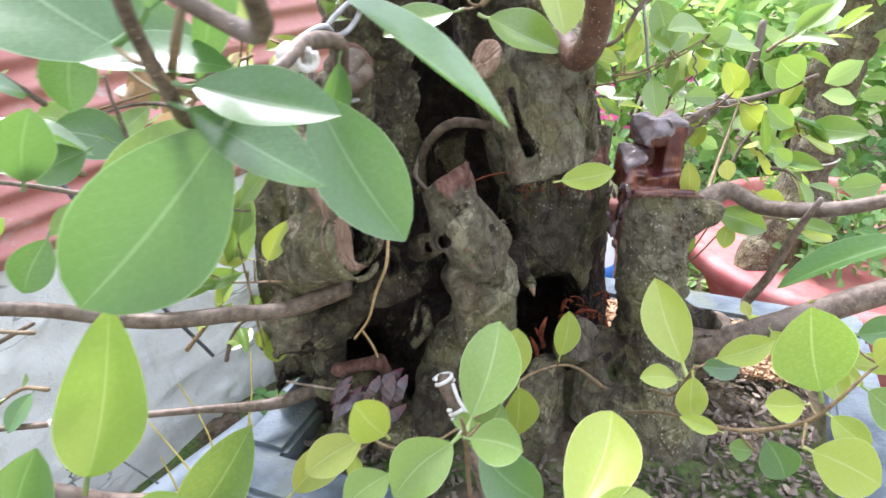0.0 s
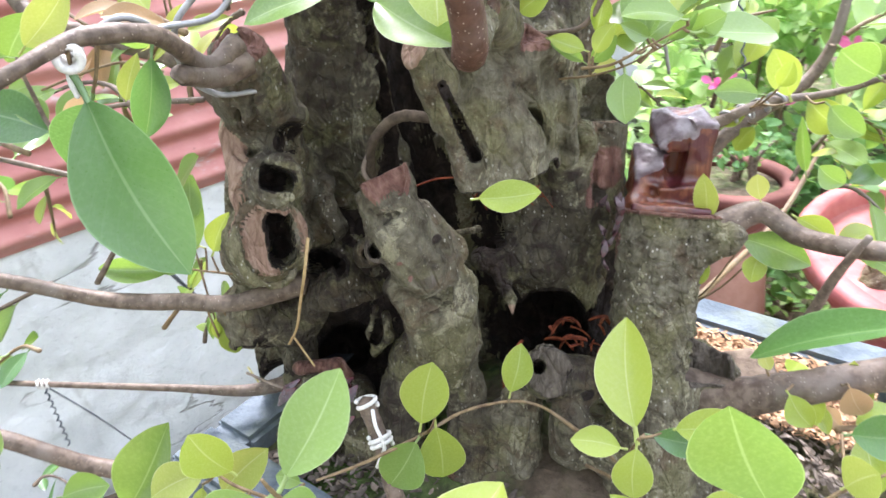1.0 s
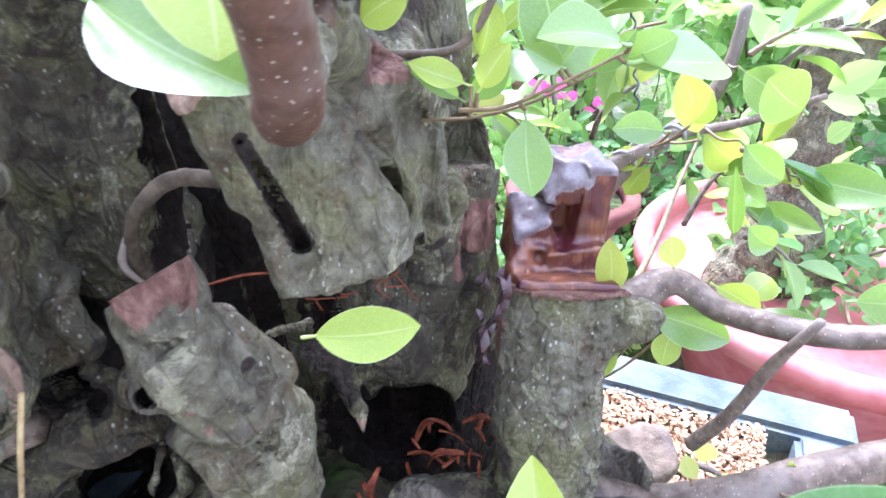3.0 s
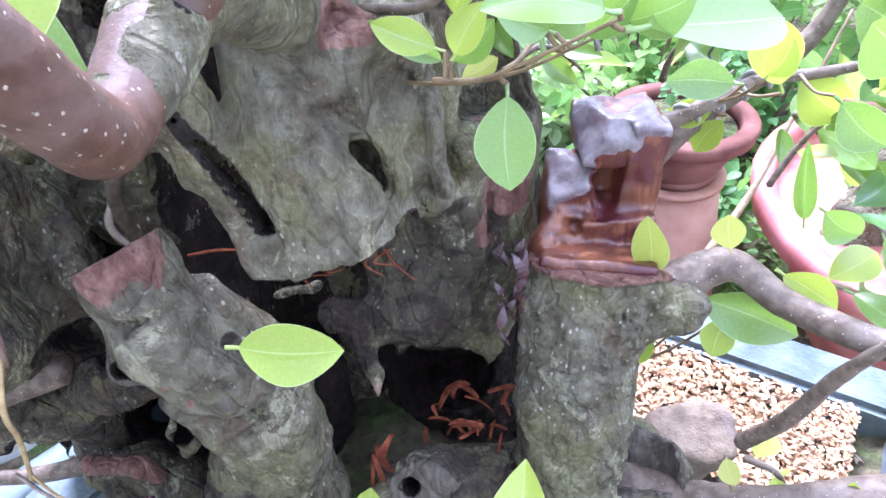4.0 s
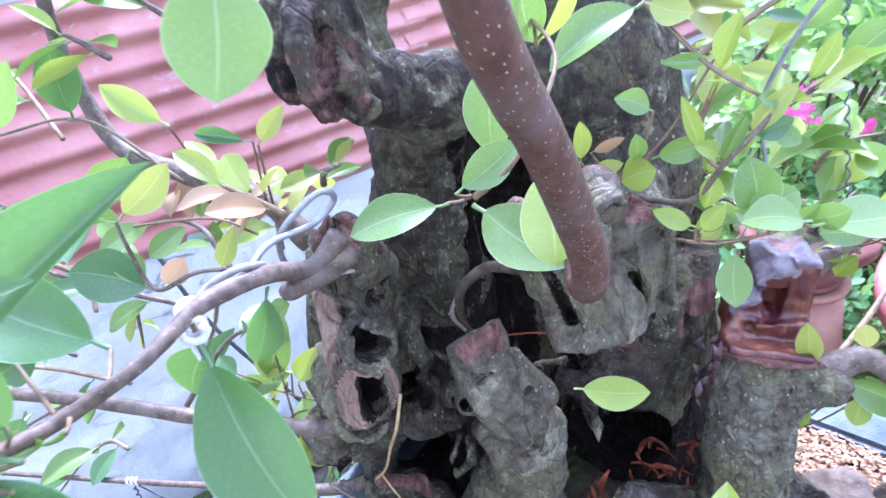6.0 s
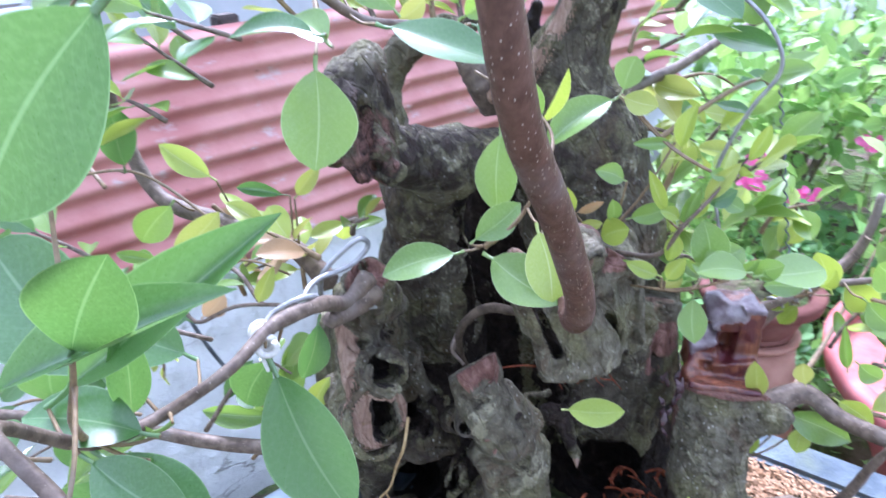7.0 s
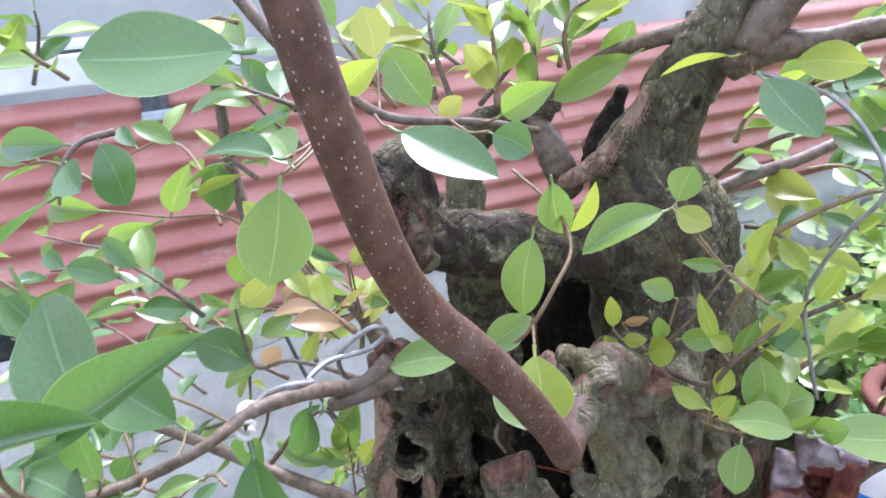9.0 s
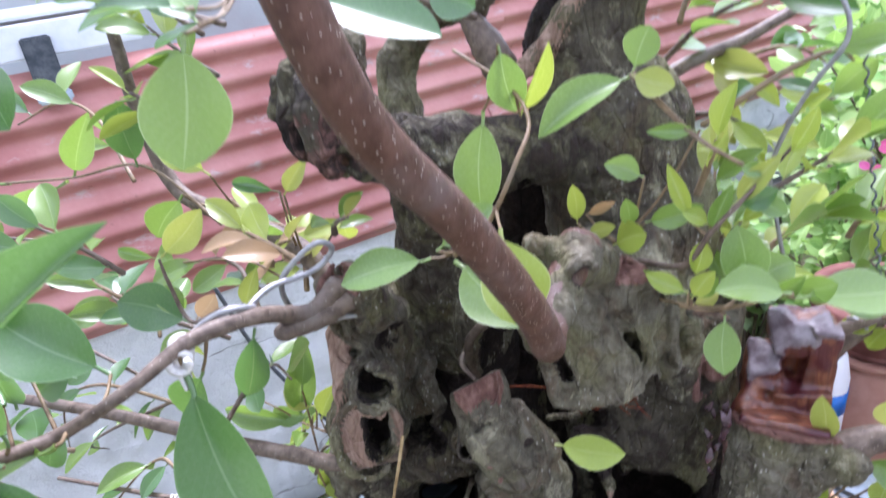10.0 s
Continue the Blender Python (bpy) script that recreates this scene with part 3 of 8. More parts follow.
def corrugated(s0, s1, z0, z1, parent):
    """A sheet with waves that run level, 0.6 mm thick edges rolled over."""
    n = 160
    z = np.linspace(z0, z1, n)
    s = np.linspace(s0, s1, 40)
    S, Z = np.meshgrid(s, z, indexing="ij")
    off = -0.030 + 0.0095 * np.cos(2 * math.pi * (Z - z0) / 0.062) + 0.004 * (value_noise(S, Z, 0 * S, 2.2) - 0.5)
    sag = 0.006 * value_noise(S, 0 * S, 0 * S + 2, 1.7)
    layers = []
    for thick in (0.0, 0.002):
        layers.append(np.stack([WALL_AT[k] + WALL_WAY[k] * S + WALL_OUT[k] * (off + thick) for k in range(2)] + [Z - sag], -1).reshape(-1, 3))
    k = (np.arange(len(s) - 1)[:, None] * n + np.arange(n - 1)[None]).ravel()
    m = len(layers[0])
    f = [np.stack([k, k + n, k + n + 1, k + 1], 1), np.stack([m + k + 1, m + k + n + 1, m + k + n, m + k], 1)]
    e = np.arange(len(s) - 1) * n
    f.append(np.stack([e + n, e, m + e, m + e + n], 1))
    me = sheet_of("metal_sheet", np.concatenate(layers), np.concatenate(f), SHEET)
    settle(new("metal_sheet", me), parent)


def box_bm(size, bevel=0.0, middle=(0, 0, 0), turn=None):
    bm = bmesh.new()
    bmesh.ops.create_cube(bm, size=1.0)
    bmesh.ops.scale(bm, vec=size, verts=bm.verts)
    if bevel:
        bmesh.ops.bevel(bm, geom=list(bm.edges), offset=bevel, segments=2, affect="EDGES")
    m = Matrix.Translation(middle)
    if turn is not None:
        m = m @ turn
    bmesh.ops.transform(bm, matrix=m, verts=bm.verts)
    return bm


ground()
wall("wall_1", -1.6, 6.0, -0.1, 0.735, 0.12, PLASTER, "rough pale grey cement yard wall with trowel ridges and stains")
fence = thing("corrugated_fence", by_wall(0, 0, 0.735), "faded red corrugated metal sheets above the cement wall", "fence")
corrugated(-0.34, 1.05, 0.715, 1.27, fence)
corrugated(0.99, 2.45, 0.722, 1.275, fence)
turn_wall = Matrix.Rotation(math.atan2(WALL_WAY.y, WALL_WAY.x), 4, "Z")
rail = settle(part("rail", box_bm((3.0, 0.04, 0.05), 0.004, by_wall(1.05, 0.03, 1.22), turn_wall), DARKWOOD), fence)
for s in (-0.3, 0.6, 1.5, 2.4):
    settle(part("post", box_bm((0.05, 0.05, 0.56), 0.004, by_wall(s, 0.055, 1.0), turn_wall), DARKWOOD), fence)
wall("wall_2", -3.0, 2.3, -0.1, 2.4, 0.15, HOUSE, "grey wall of the neighbouring house behind the fence", 0.004, 0.9, 0.1)
wall("wall_3", 2.45, 6.0, 0.735, 1.5, 0.12, PLASTER, "pale plastered wall beyond the end of the metal fence", 0.004, 0.0, 0.05)
# added wall behind the camera, never in view, to cut frontal sky light
house = box_bm((7.0, 0.2, 3.4), 0.0, (0.3, -1.7, 1.6))
tagged(part("sky_block_wall", house, HOUSE), "plain grey unseen wall added behind the camera to block low sky light", "wall", kind="structure")
eave = thing("roof_edge", by_wall(-0.7, 0.2, 1.3), "pale metal roof edge above the red sheets", "roof")
settle(part("flashing", box_bm((2.0, 0.5, 0.02), 0.004, by_wall(-0.8, 0.22, 1.33), turn_wall @ Matrix.Rotation(radians(-8), 4, "X")), WHITEROOF), eave)
settle(part("fascia", box_bm((2.0, 0.02, 0.06), 0.003, by_wall(-0.8, -0.035, 1.318), turn_wall), WHITEROOF), eave)
boards = thing("dark_boards", by_wall(-0.55, 0.05, 0.735), "dark green-black boards beside the end of the red sheets", "boards")
for k in range(4):
    settle(part("board", box_bm((0.098, 0.02, 0.54 - 0.012 * (k % 2)), 0.003, by_wall(-0.395 - 0.102 * k, 0.012, 1.005), turn_wall), DARKBOARD), boards)
bracket = thing("gutter_bracket", by_wall(0.02, -0.05, 1.24), "small dark metal bracket with a grey foot on the red sheet", "bracket")
settle(part("strap", box_bm((0.05, 0.012, 0.10), 0.003, by_wall(0.02, -0.052, 1.275), turn_wall), DARKMETAL), bracket)
settle(part("foot", box_bm((0.06, 0.03, 0.02), 0.004, by_wall(0.02, -0.052, 1.218), turn_wall), GREYPVC), bracket)

# the bench that carries the tray
BENCH_Z = 0.735
bench = thing("slatted_bench", (0.12, 0.45, 0.0), "weathered brown slatted plank bench under the concrete tray", "bench")
BENCH_TURN = Matrix.Rotation(radians(-22), 4, "Z")
for k in range(13):
    at = Vector((0.12, 0.45, BENCH_Z - 0.012)) + BENCH_TURN @ Vector((0.14, -0.40 + 0.066 * k, 0))
    settle(part("slat", box_bm((0.86, 0.056, 0.022), 0.003, at, BENCH_TURN), PLANK), bench)
for x in (-0.18, 0.46):
    at = Vector((0.12, 0.45, BENCH_Z - 0.05)) + BENCH_TURN @ Vector((x, 0, 0))
    settle(part("bearer", box_bm((0.06, 0.86, 0.05), 0.004, at, BENCH_TURN), PLANK), bench)
    for y in (-0.36, 0.36):
        at = Vector((0.12, 0.45, 0.33)) + BENCH_TURN @ Vector((x, y, 0))
        settle(part("leg", box_bm((0.06, 0.06, 0.72), 0.004, at, BENCH_TURN), PLANK), bench)

# the tray: four concrete sides and a floor, turned on the bench
TRAY_CORNER, TRAY_U, TRAY_V = Vector((-0.03, 0.837, 0)), Vector((0.927, -0.375, 0)), Vector((0.375, 0.927, 0))
TRAY_LONG, TRAY_DEEP, RIM_Z, RIM = 0.54, 0.46, 0.93, 0.048


def tray():
    t = thing("planting_tray", TRAY_CORNER + TRAY_U * 0.23 - TRAY_V * 0.28 + Vector((0, 0, BENCH_Z)),
              "weathered grey-blue concrete planting tray with a mossy rim", "planter")
    turn = Matrix.Rotation(math.atan2(TRAY_U.y, TRAY_U.x), 4, "Z")
    mid_z, tall = (RIM_Z + BENCH_Z) / 2, RIM_Z - BENCH_Z
    for name, u, v, size in (("side", TRAY_LONG / 2, -RIM / 2, (TRAY_LONG, RIM, tall)), ("side", TRAY_LONG / 2, -TRAY_DEEP + RIM / 2, (TRAY_LONG, RIM, tall)),
                             ("side", RIM / 2, -TRAY_DEEP / 2, (RIM, TRAY_DEEP - 2 * RIM, tall)), ("side", TRAY_LONG - RIM / 2, -TRAY_DEEP / 2, (RIM, TRAY_DEEP - 2 * RIM, tall))):
        at = TRAY_CORNER + TRAY_U * u + TRAY_V * v + Vector((0, 0, mid_z))
        bm = box_bm(size, 0.005, at, turn)
        settle(part(name, bm, CONCRETE), t)
    at = TRAY_CORNER + TRAY_U * TRAY_LONG / 2 - TRAY_V * TRAY_DEEP / 2 + Vector((0, 0, BENCH_Z + 0.015))
    settle(part("tray_floor", box_bm((TRAY_LONG - 2 * RIM, TRAY_DEEP - 2 * RIM, 0.03), 0.0, at, turn), CONCRETE), t)


def in_tray(u, v, z):
    return TRAY_CORNER + TRAY_U * u - TRAY_V * v + Vector((0, 0, z))


def tray_soil():
    n = 60
    u, v = np.meshgrid(np.linspace(RIM - 0.004, TRAY_LONG - RIM + 0.004, n), np.linspace(RIM - 0.004, TRAY_DEEP - RIM + 0.004, n), indexing="ij")
    x = TRAY_CORNER.x + TRAY_U.x * u - TRAY_V.x * v
    y = TRAY_CORNER.y + TRAY_U.y * u - TRAY_V.y * v
    z = 0.895 + 0.018 * value_noise(x, y, 0 * x, 28) + 0.008 * value_noise(x, y, 0 * x + 4, 120)
    z = z + 0.03 * np.exp(-((x - 0.08) ** 2 + (y - 0.52) ** 2) / 0.012)
    k = (np.arange(n - 1)[:, None] * n + np.arange(n - 1)[None]).ravel()
    me = sheet_of("tray_soil", np.stack([x, y, z], -1).reshape(-1, 3), np.stack([k + 1, k + n + 1, k + n, k], 1), SOIL)
    tagged(new("tray_soil", me), "dark potting soil filling the concrete tray", "soil", kind="stuff")


tray()
tray_soil()

# ---- the old tree in the tray ----
def sculpt_trunk():
    c = Clay((-0.155, 0.335, 0.86), (0.31, 0.74, 1.52), 0.0015)
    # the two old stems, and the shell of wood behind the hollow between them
    # wood=3 on the rear limbs paints the deep hollow's shade black
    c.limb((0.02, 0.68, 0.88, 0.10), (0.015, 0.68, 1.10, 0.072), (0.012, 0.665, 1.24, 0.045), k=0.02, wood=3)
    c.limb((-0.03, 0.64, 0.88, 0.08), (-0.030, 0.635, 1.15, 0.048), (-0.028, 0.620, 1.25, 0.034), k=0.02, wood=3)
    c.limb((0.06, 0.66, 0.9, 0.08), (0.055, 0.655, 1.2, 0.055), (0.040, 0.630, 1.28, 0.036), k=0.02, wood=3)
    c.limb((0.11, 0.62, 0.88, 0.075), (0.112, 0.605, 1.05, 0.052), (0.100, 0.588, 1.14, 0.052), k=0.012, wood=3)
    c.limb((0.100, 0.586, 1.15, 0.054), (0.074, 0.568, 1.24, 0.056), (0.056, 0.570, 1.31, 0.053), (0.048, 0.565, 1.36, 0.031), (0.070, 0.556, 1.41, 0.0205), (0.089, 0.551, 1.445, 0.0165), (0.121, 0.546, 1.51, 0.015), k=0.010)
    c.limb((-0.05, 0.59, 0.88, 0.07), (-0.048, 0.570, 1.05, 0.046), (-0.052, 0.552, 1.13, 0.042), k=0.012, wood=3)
    c.limb((-0.052, 0.540, 1.15, 0.040), (-0.056, 0.527, 1.21, 0.036), (-0.046, 0.512, 1.27, 0.030), (-0.020, 0.492, 1.31, 0.026), k=0.010)
    c.limb((-0.030, 0.510, 1.15, 0.017), (-0.024, 0.507, 1.22, 0.015), (-0.020, 0.500, 1.29, 0.014), k=0.004)
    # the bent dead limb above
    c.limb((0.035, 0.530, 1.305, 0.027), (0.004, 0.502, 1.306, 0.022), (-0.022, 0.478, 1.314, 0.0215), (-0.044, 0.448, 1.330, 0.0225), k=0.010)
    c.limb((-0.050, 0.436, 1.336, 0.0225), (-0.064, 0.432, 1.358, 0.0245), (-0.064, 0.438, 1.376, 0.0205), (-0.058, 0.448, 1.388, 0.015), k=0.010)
    c.limb((-0.070, 0.414, 1.338, 0.010), (-0.080, 0.414, 1.358, 0.011), (-0.076, 0.420, 1.380, 0.010), k=0.004)
    c.limb((-0.052, 0.408, 1.334, 0.010), (-0.056, 0.405, 1.358, 0.009), (-0.060, 0.414, 1.382, 0.009), k=0.004)
    c.limb((-0.036, 0.418, 1.330, 0.010), (-0.040, 0.414, 1.344, 0.009), (-0.046, 0.420, 1.356, 0.006), k=0.004)
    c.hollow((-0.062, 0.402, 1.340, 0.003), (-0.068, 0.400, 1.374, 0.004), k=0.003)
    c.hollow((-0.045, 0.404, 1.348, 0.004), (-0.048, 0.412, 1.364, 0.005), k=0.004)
    c.collar((-0.021, 0.4615, 1.3085), (0.3, -0.85, 0.1), 0.0028, 0.0012, 1.0, 0.001)
    # hollow fork
    c.limb((0.036, 0.575, 1.34, 0.030), (0.020, 0.572, 1.36, 0.018), k=0.008)
    # old wood behind the boss and the stub
    c.limb((-0.119, 0.530, 1.132, 0.0402), (-0.137, 0.530, 1.061, 0.0455), (-0.158, 0.540, 0.983, 0.0398), k=0.012)
    c.limb((-0.071, 0.525, 1.071, 0.0304), (-0.097, 0.540, 0.986, 0.0436), (-0.088, 0.545, 0.879, 0.0582), k=0.012, wood=3)
    c.limb((0.000, 0.540, 0.990, 0.0370), (-0.025, 0.550, 0.860, 0.0580), k=0.012, wood=3)
    c.limb((-0.161, 0.535, 0.843, 0.0386), (-0.182, 0.535, 0.774, 0.0467), k=0.012)
    # the broken shell in front: three flutes, hollow below
    c.limb((0.089, 0.560, 1.148, 0.0355), (0.093, 0.555, 1.087, 0.0393), (0.102, 0.555, 1.039, 0.0346), k=0.012)
    c.limb((0.113, 0.550, 1.119, 0.0150), (0.119, 0.548, 1.075, 0.0147), (0.122, 0.548, 1.036, 0.0144), k=0.009)
    c.limb((0.072, 0.474, 1.250, 0.0265), (0.074, 0.469, 1.232, 0.0275), (0.078, 0.462, 1.200, 0.0285), (0.080, 0.460, 1.160, 0.0290), k=0.006)
    c.limb((0.036, 0.446, 1.246, 0.0100), (0.048, 0.443, 1.215, 0.0095), (0.060, 0.444, 1.180, 0.0105), (0.063, 0.446, 1.165, 0.0105), k=0.005)
    c.limb((0.099, 0.500, 1.250, 0.0165), (0.101, 0.490, 1.215, 0.0185), (0.106, 0.488, 1.182, 0.0170), k=0.008)
    c.limb((0.105, 0.535, 1.197, 0.0141), (0.111, 0.532, 1.161, 0.0146), (0.118, 0.532, 1.120, 0.0137), k=0.012)
    c.box((0.0800, 0.4440, 1.1500), (0.0440, 0.0400, 0.0245), turn=(-6, -12, 26), carve=True, k=0.001, bevel=0.001, wood=3)
    c.hollow((0.043, 0.470, 1.129, 0.0140), (0.066, 0.490, 1.127, 0.0144), (0.082, 0.500, 1.129, 0.0123), k=0.003)
    c.hollow((0.085, 0.456, 1.226, 0.0026), (0.092, 0.462, 1.210, 0.0050), (0.099, 0.470, 1.199, 0.0046), (0.107, 0.478, 1.186, 0.0028), k=0.005, wood=0)
    c.hollow((0.091, 0.463, 1.211, 0.0036), (0.088, 0.473, 1.204, 0.0028), k=0.003, wood=0)
    c.hollow((0.088, 0.444, 1.258, 0.0030), (0.094, 0.449, 1.232, 0.0034), (0.104, 0.460, 1.196, 0.0028), k=0.005, wood=0)
    c.hollow((0.108, 0.470, 1.250, 0.0034), (0.112, 0.474, 1.206, 0.0034), (0.118, 0.484, 1.165, 0.0032), k=0.006, wood=0)
    c.limb((0.123, 0.520, 1.178, 0.0083), (0.128, 0.525, 1.170, 0.0063), k=0.008)
    c.limb((0.052, 0.446, 1.215, 0.0120), (0.043, 0.440, 1.240, 0.0125), (0.034, 0.436, 1.262, 0.0120), k=0.006)
    c.cut((0.033, 0.430, 1.257), (-0.55, -0.55, 0.45), 0.018, wood=2)
    for k in range(11):
        a = k / 10
        c.hollow((0.0535 + 0.0160 * a, 0.415, 1.2450 - 0.0379 * a, 0.0009 + 0.0015 * a), (0.0450 + 0.0180 * a, 0.447, 1.2330 - 0.0415 * a, 0.0009 + 0.0015 * a), k=0.001)
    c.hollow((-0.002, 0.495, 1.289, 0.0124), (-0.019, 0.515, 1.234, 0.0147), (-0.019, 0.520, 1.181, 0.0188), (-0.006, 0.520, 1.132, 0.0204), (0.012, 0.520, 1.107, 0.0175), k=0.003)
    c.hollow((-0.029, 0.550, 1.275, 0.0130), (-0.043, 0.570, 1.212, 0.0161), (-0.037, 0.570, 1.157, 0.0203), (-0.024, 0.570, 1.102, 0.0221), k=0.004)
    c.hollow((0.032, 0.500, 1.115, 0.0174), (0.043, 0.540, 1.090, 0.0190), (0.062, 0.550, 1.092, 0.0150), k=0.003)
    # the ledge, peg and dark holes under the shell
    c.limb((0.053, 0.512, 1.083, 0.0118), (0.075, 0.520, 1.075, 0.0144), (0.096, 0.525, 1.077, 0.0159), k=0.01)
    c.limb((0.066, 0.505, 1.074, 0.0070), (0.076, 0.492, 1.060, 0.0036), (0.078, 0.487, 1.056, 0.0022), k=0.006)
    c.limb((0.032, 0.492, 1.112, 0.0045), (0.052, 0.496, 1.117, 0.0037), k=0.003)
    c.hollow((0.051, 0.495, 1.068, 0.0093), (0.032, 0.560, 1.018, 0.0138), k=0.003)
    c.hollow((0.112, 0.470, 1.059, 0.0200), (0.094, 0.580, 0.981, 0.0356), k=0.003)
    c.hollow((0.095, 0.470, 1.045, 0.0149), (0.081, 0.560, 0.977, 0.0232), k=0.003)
    c.limb((0.078, 0.486, 1.056, 0.0022), (0.079, 0.484, 1.053, 0.0018), k=0.001, wood=2)
    # the stub that leans across the middle, forked below
    c.limb((0.002, 0.436, 1.195, 0.0185), (0.007, 0.435, 1.170, 0.0180), (0.014, 0.434, 1.147, 0.0185), (0.029, 0.441, 1.116, 0.0190), (0.037, 0.451, 1.090, 0.0225), (0.034, 0.456, 1.047, 0.0285), k=0.008)
    c.limb((0.006, 0.434, 1.172, 0.0165), (0.015, 0.4325, 1.147, 0.0215), (0.026, 0.438, 1.122, 0.0215), k=0.002)
    c.limb((0.024, 0.446, 1.150, 0.0120), (0.038, 0.448, 1.122, 0.0165), k=0.003)
    c.cut((0.034, 0.428, 1.100), (0.35, -0.35, -0.87), 0.013, wood=0, k=0.0008)
    c.limb((0.044, 0.440, 1.112, 0.0070), (0.050, 0.452, 1.095, 0.0090), k=0.004)
    c.limb((0.008, 0.463, 1.020, 0.0229), (-0.005, 0.462, 0.987, 0.0181), (-0.017, 0.458, 0.905, 0.0231), k=0.01)
    c.limb((0.036, 0.463, 1.025, 0.0202), (0.045, 0.462, 0.994, 0.0159), (0.046, 0.458, 0.922, 0.0203), k=0.01)
    c.cut((0.005, 0.4265, 1.1845), (-0.50, 0.30, 0.80), 0.045, wood=0)
    c.cut((0.0062, 0.4250, 1.1848), (0.56, -0.55, 0.62), 0.0185, wood=1)
    c.hollow((0.012, 0.412, 1.172, 0.0030), (0.020, 0.423, 1.176, 0.0030), k=0.003, wood=0)
    c.hollow((-0.003, 0.414, 1.166, 0.0022), (0.008, 0.4135, 1.161, 0.0026), (0.018, 0.420, 1.164, 0.0022), k=0.003, wood=0)
    c.hollow((0.034, 0.428, 1.150, 0.0022), (0.041, 0.432, 1.139, 0.0034), (0.045, 0.438, 1.128, 0.0022), k=0.003, wood=0)
    c.hollow((0.012, 0.4085, 1.147, 0.0014), (0.020, 0.4125, 1.131, 0.0024), (0.029, 0.419, 1.115, 0.0026), k=0.0012, wood=0)
    c.limb((0.010, 0.432, 1.104, 0.0100), (0.022, 0.440, 1.075, 0.0120), (0.020, 0.444, 1.045, 0.0120), k=0.006)
    # the knotted boss beside it
    c.limb((-0.074, 0.485, 1.155, 0.0209), (-0.072, 0.480, 1.120, 0.0199), (-0.089, 0.490, 1.075, 0.0206), k=0.01)
    c.limb((-0.049, 0.475, 1.157, 0.0050), (-0.049, 0.465, 1.144, 0.0050), (-0.039, 0.463, 1.128, 0.0058), k=0.008)
    c.limb((-0.052, 0.398, 1.264, 0.0153), (-0.062, 0.418, 1.238, 0.0192), (-0.075, 0.445, 1.206, 0.0227), (-0.085, 0.475, 1.163, 0.0263), k=0.01)
    c.limb((-0.051, 0.410, 1.253, 0.0111), (-0.056, 0.430, 1.230, 0.0120), (-0.059, 0.450, 1.212, 0.0145), k=0.008)
    c.hollow((-0.060, 0.385, 1.252, 0.0013), (-0.063, 0.400, 1.232, 0.0017), (-0.065, 0.415, 1.216, 0.0015), k=0.004, wood=0)
    c.hollow((-0.035, 0.372, 1.256, 0.0010), (-0.043, 0.388, 1.238, 0.0016), k=0.003, wood=0)
    c.hollow((-0.025, 0.385, 1.253, 0.0013), (-0.035, 0.400, 1.230, 0.0014), k=0.003, wood=0)
    c.box((-0.0378, 0.3815, 1.2763), (0.016, 0.016, 0.012), turn=(14, 9, 0), carve=True, k=0.0015, wood=1)
    c.hollow((-0.041, 0.375, 1.277, 0.0024), (-0.041, 0.380, 1.273, 0.0025), k=0.003, wood=0)
    c.hollow((-0.043, 0.425, 1.207, 0.0097), (-0.054, 0.445, 1.197, 0.0110), k=0.006)
    c.limb((-0.106, 0.530, 1.168, 0.0284), (-0.109, 0.530, 1.132, 0.0294), k=0.01)
    c.limb((-0.090, 0.465, 1.150, 0.0240), (-0.052, 0.408, 1.187, 0.0170), (-0.043, 0.397, 1.193, 0.0155), k=0.008)
    c.cut((-0.040, 0.393, 1.196), (0.57, -0.74, 0.35), 0.022, wood=0)
    c.collar((-0.0395, 0.3925, 1.1960), (0.57, -0.74, 0.35), 0.0112, 0.0034, 0.68, 0.002)
    c.hollow((-0.037, 0.389, 1.197, 0.0082), (-0.056, 0.414, 1.184, 0.0085), k=0.003, flat=(0.9, 1, 1.6))
    c.hollow((-0.044, 0.391, 1.199, 0.0040), (-0.056, 0.410, 1.190, 0.0040), k=0.003)
    c.limb((-0.110, 0.475, 1.095, 0.0330), (-0.074, 0.424, 1.138, 0.0265), (-0.058, 0.400, 1.153, 0.0245), k=0.010)
    c.limb((-0.084, 0.430, 1.182, 0.0100), (-0.072, 0.405, 1.180, 0.0080), (-0.066, 0.398, 1.168, 0.0070), k=0.005, wood=2)
    c.limb((-0.082, 0.418, 1.212, 0.0060), (-0.074, 0.408, 1.190, 0.0075), k=0.005, wood=2)
    c.cut((-0.058, 0.3935, 1.150), (0.57, -0.79, 0.215), 0.027, wood=2)
    c.collar((-0.0550, 0.3920, 1.1525), (0.57, -0.79, 0.215), 0.0182, 0.0036, 1.48, 0.0015)
    for up in (-0.0105, 0.0, 0.0105):
        c.hollow((-0.0478, 0.3955, 1.153 + up, 0.0072), (-0.064, 0.420, 1.146 + up, 0.0070), k=0.002)
    c.hollow((-0.052, 0.400, 1.120, 0.0030), (-0.040, 0.410, 1.116, 0.0040), k=0.003)
    c.limb((-0.123, 0.455, 1.057, 0.0233), (-0.122, 0.458, 1.038, 0.0214), (-0.098, 0.465, 1.038, 0.0197), k=0.01)
    c.limb((-0.135, 0.450, 1.051, 0.0097), (-0.145, 0.452, 1.033, 0.0075), k=0.01)
    c.hollow((-0.117, 0.430, 1.014, 0.0208), (-0.100, 0.450, 1.000, 0.0200), (-0.129, 0.500, 0.958, 0.0237), k=0.002)
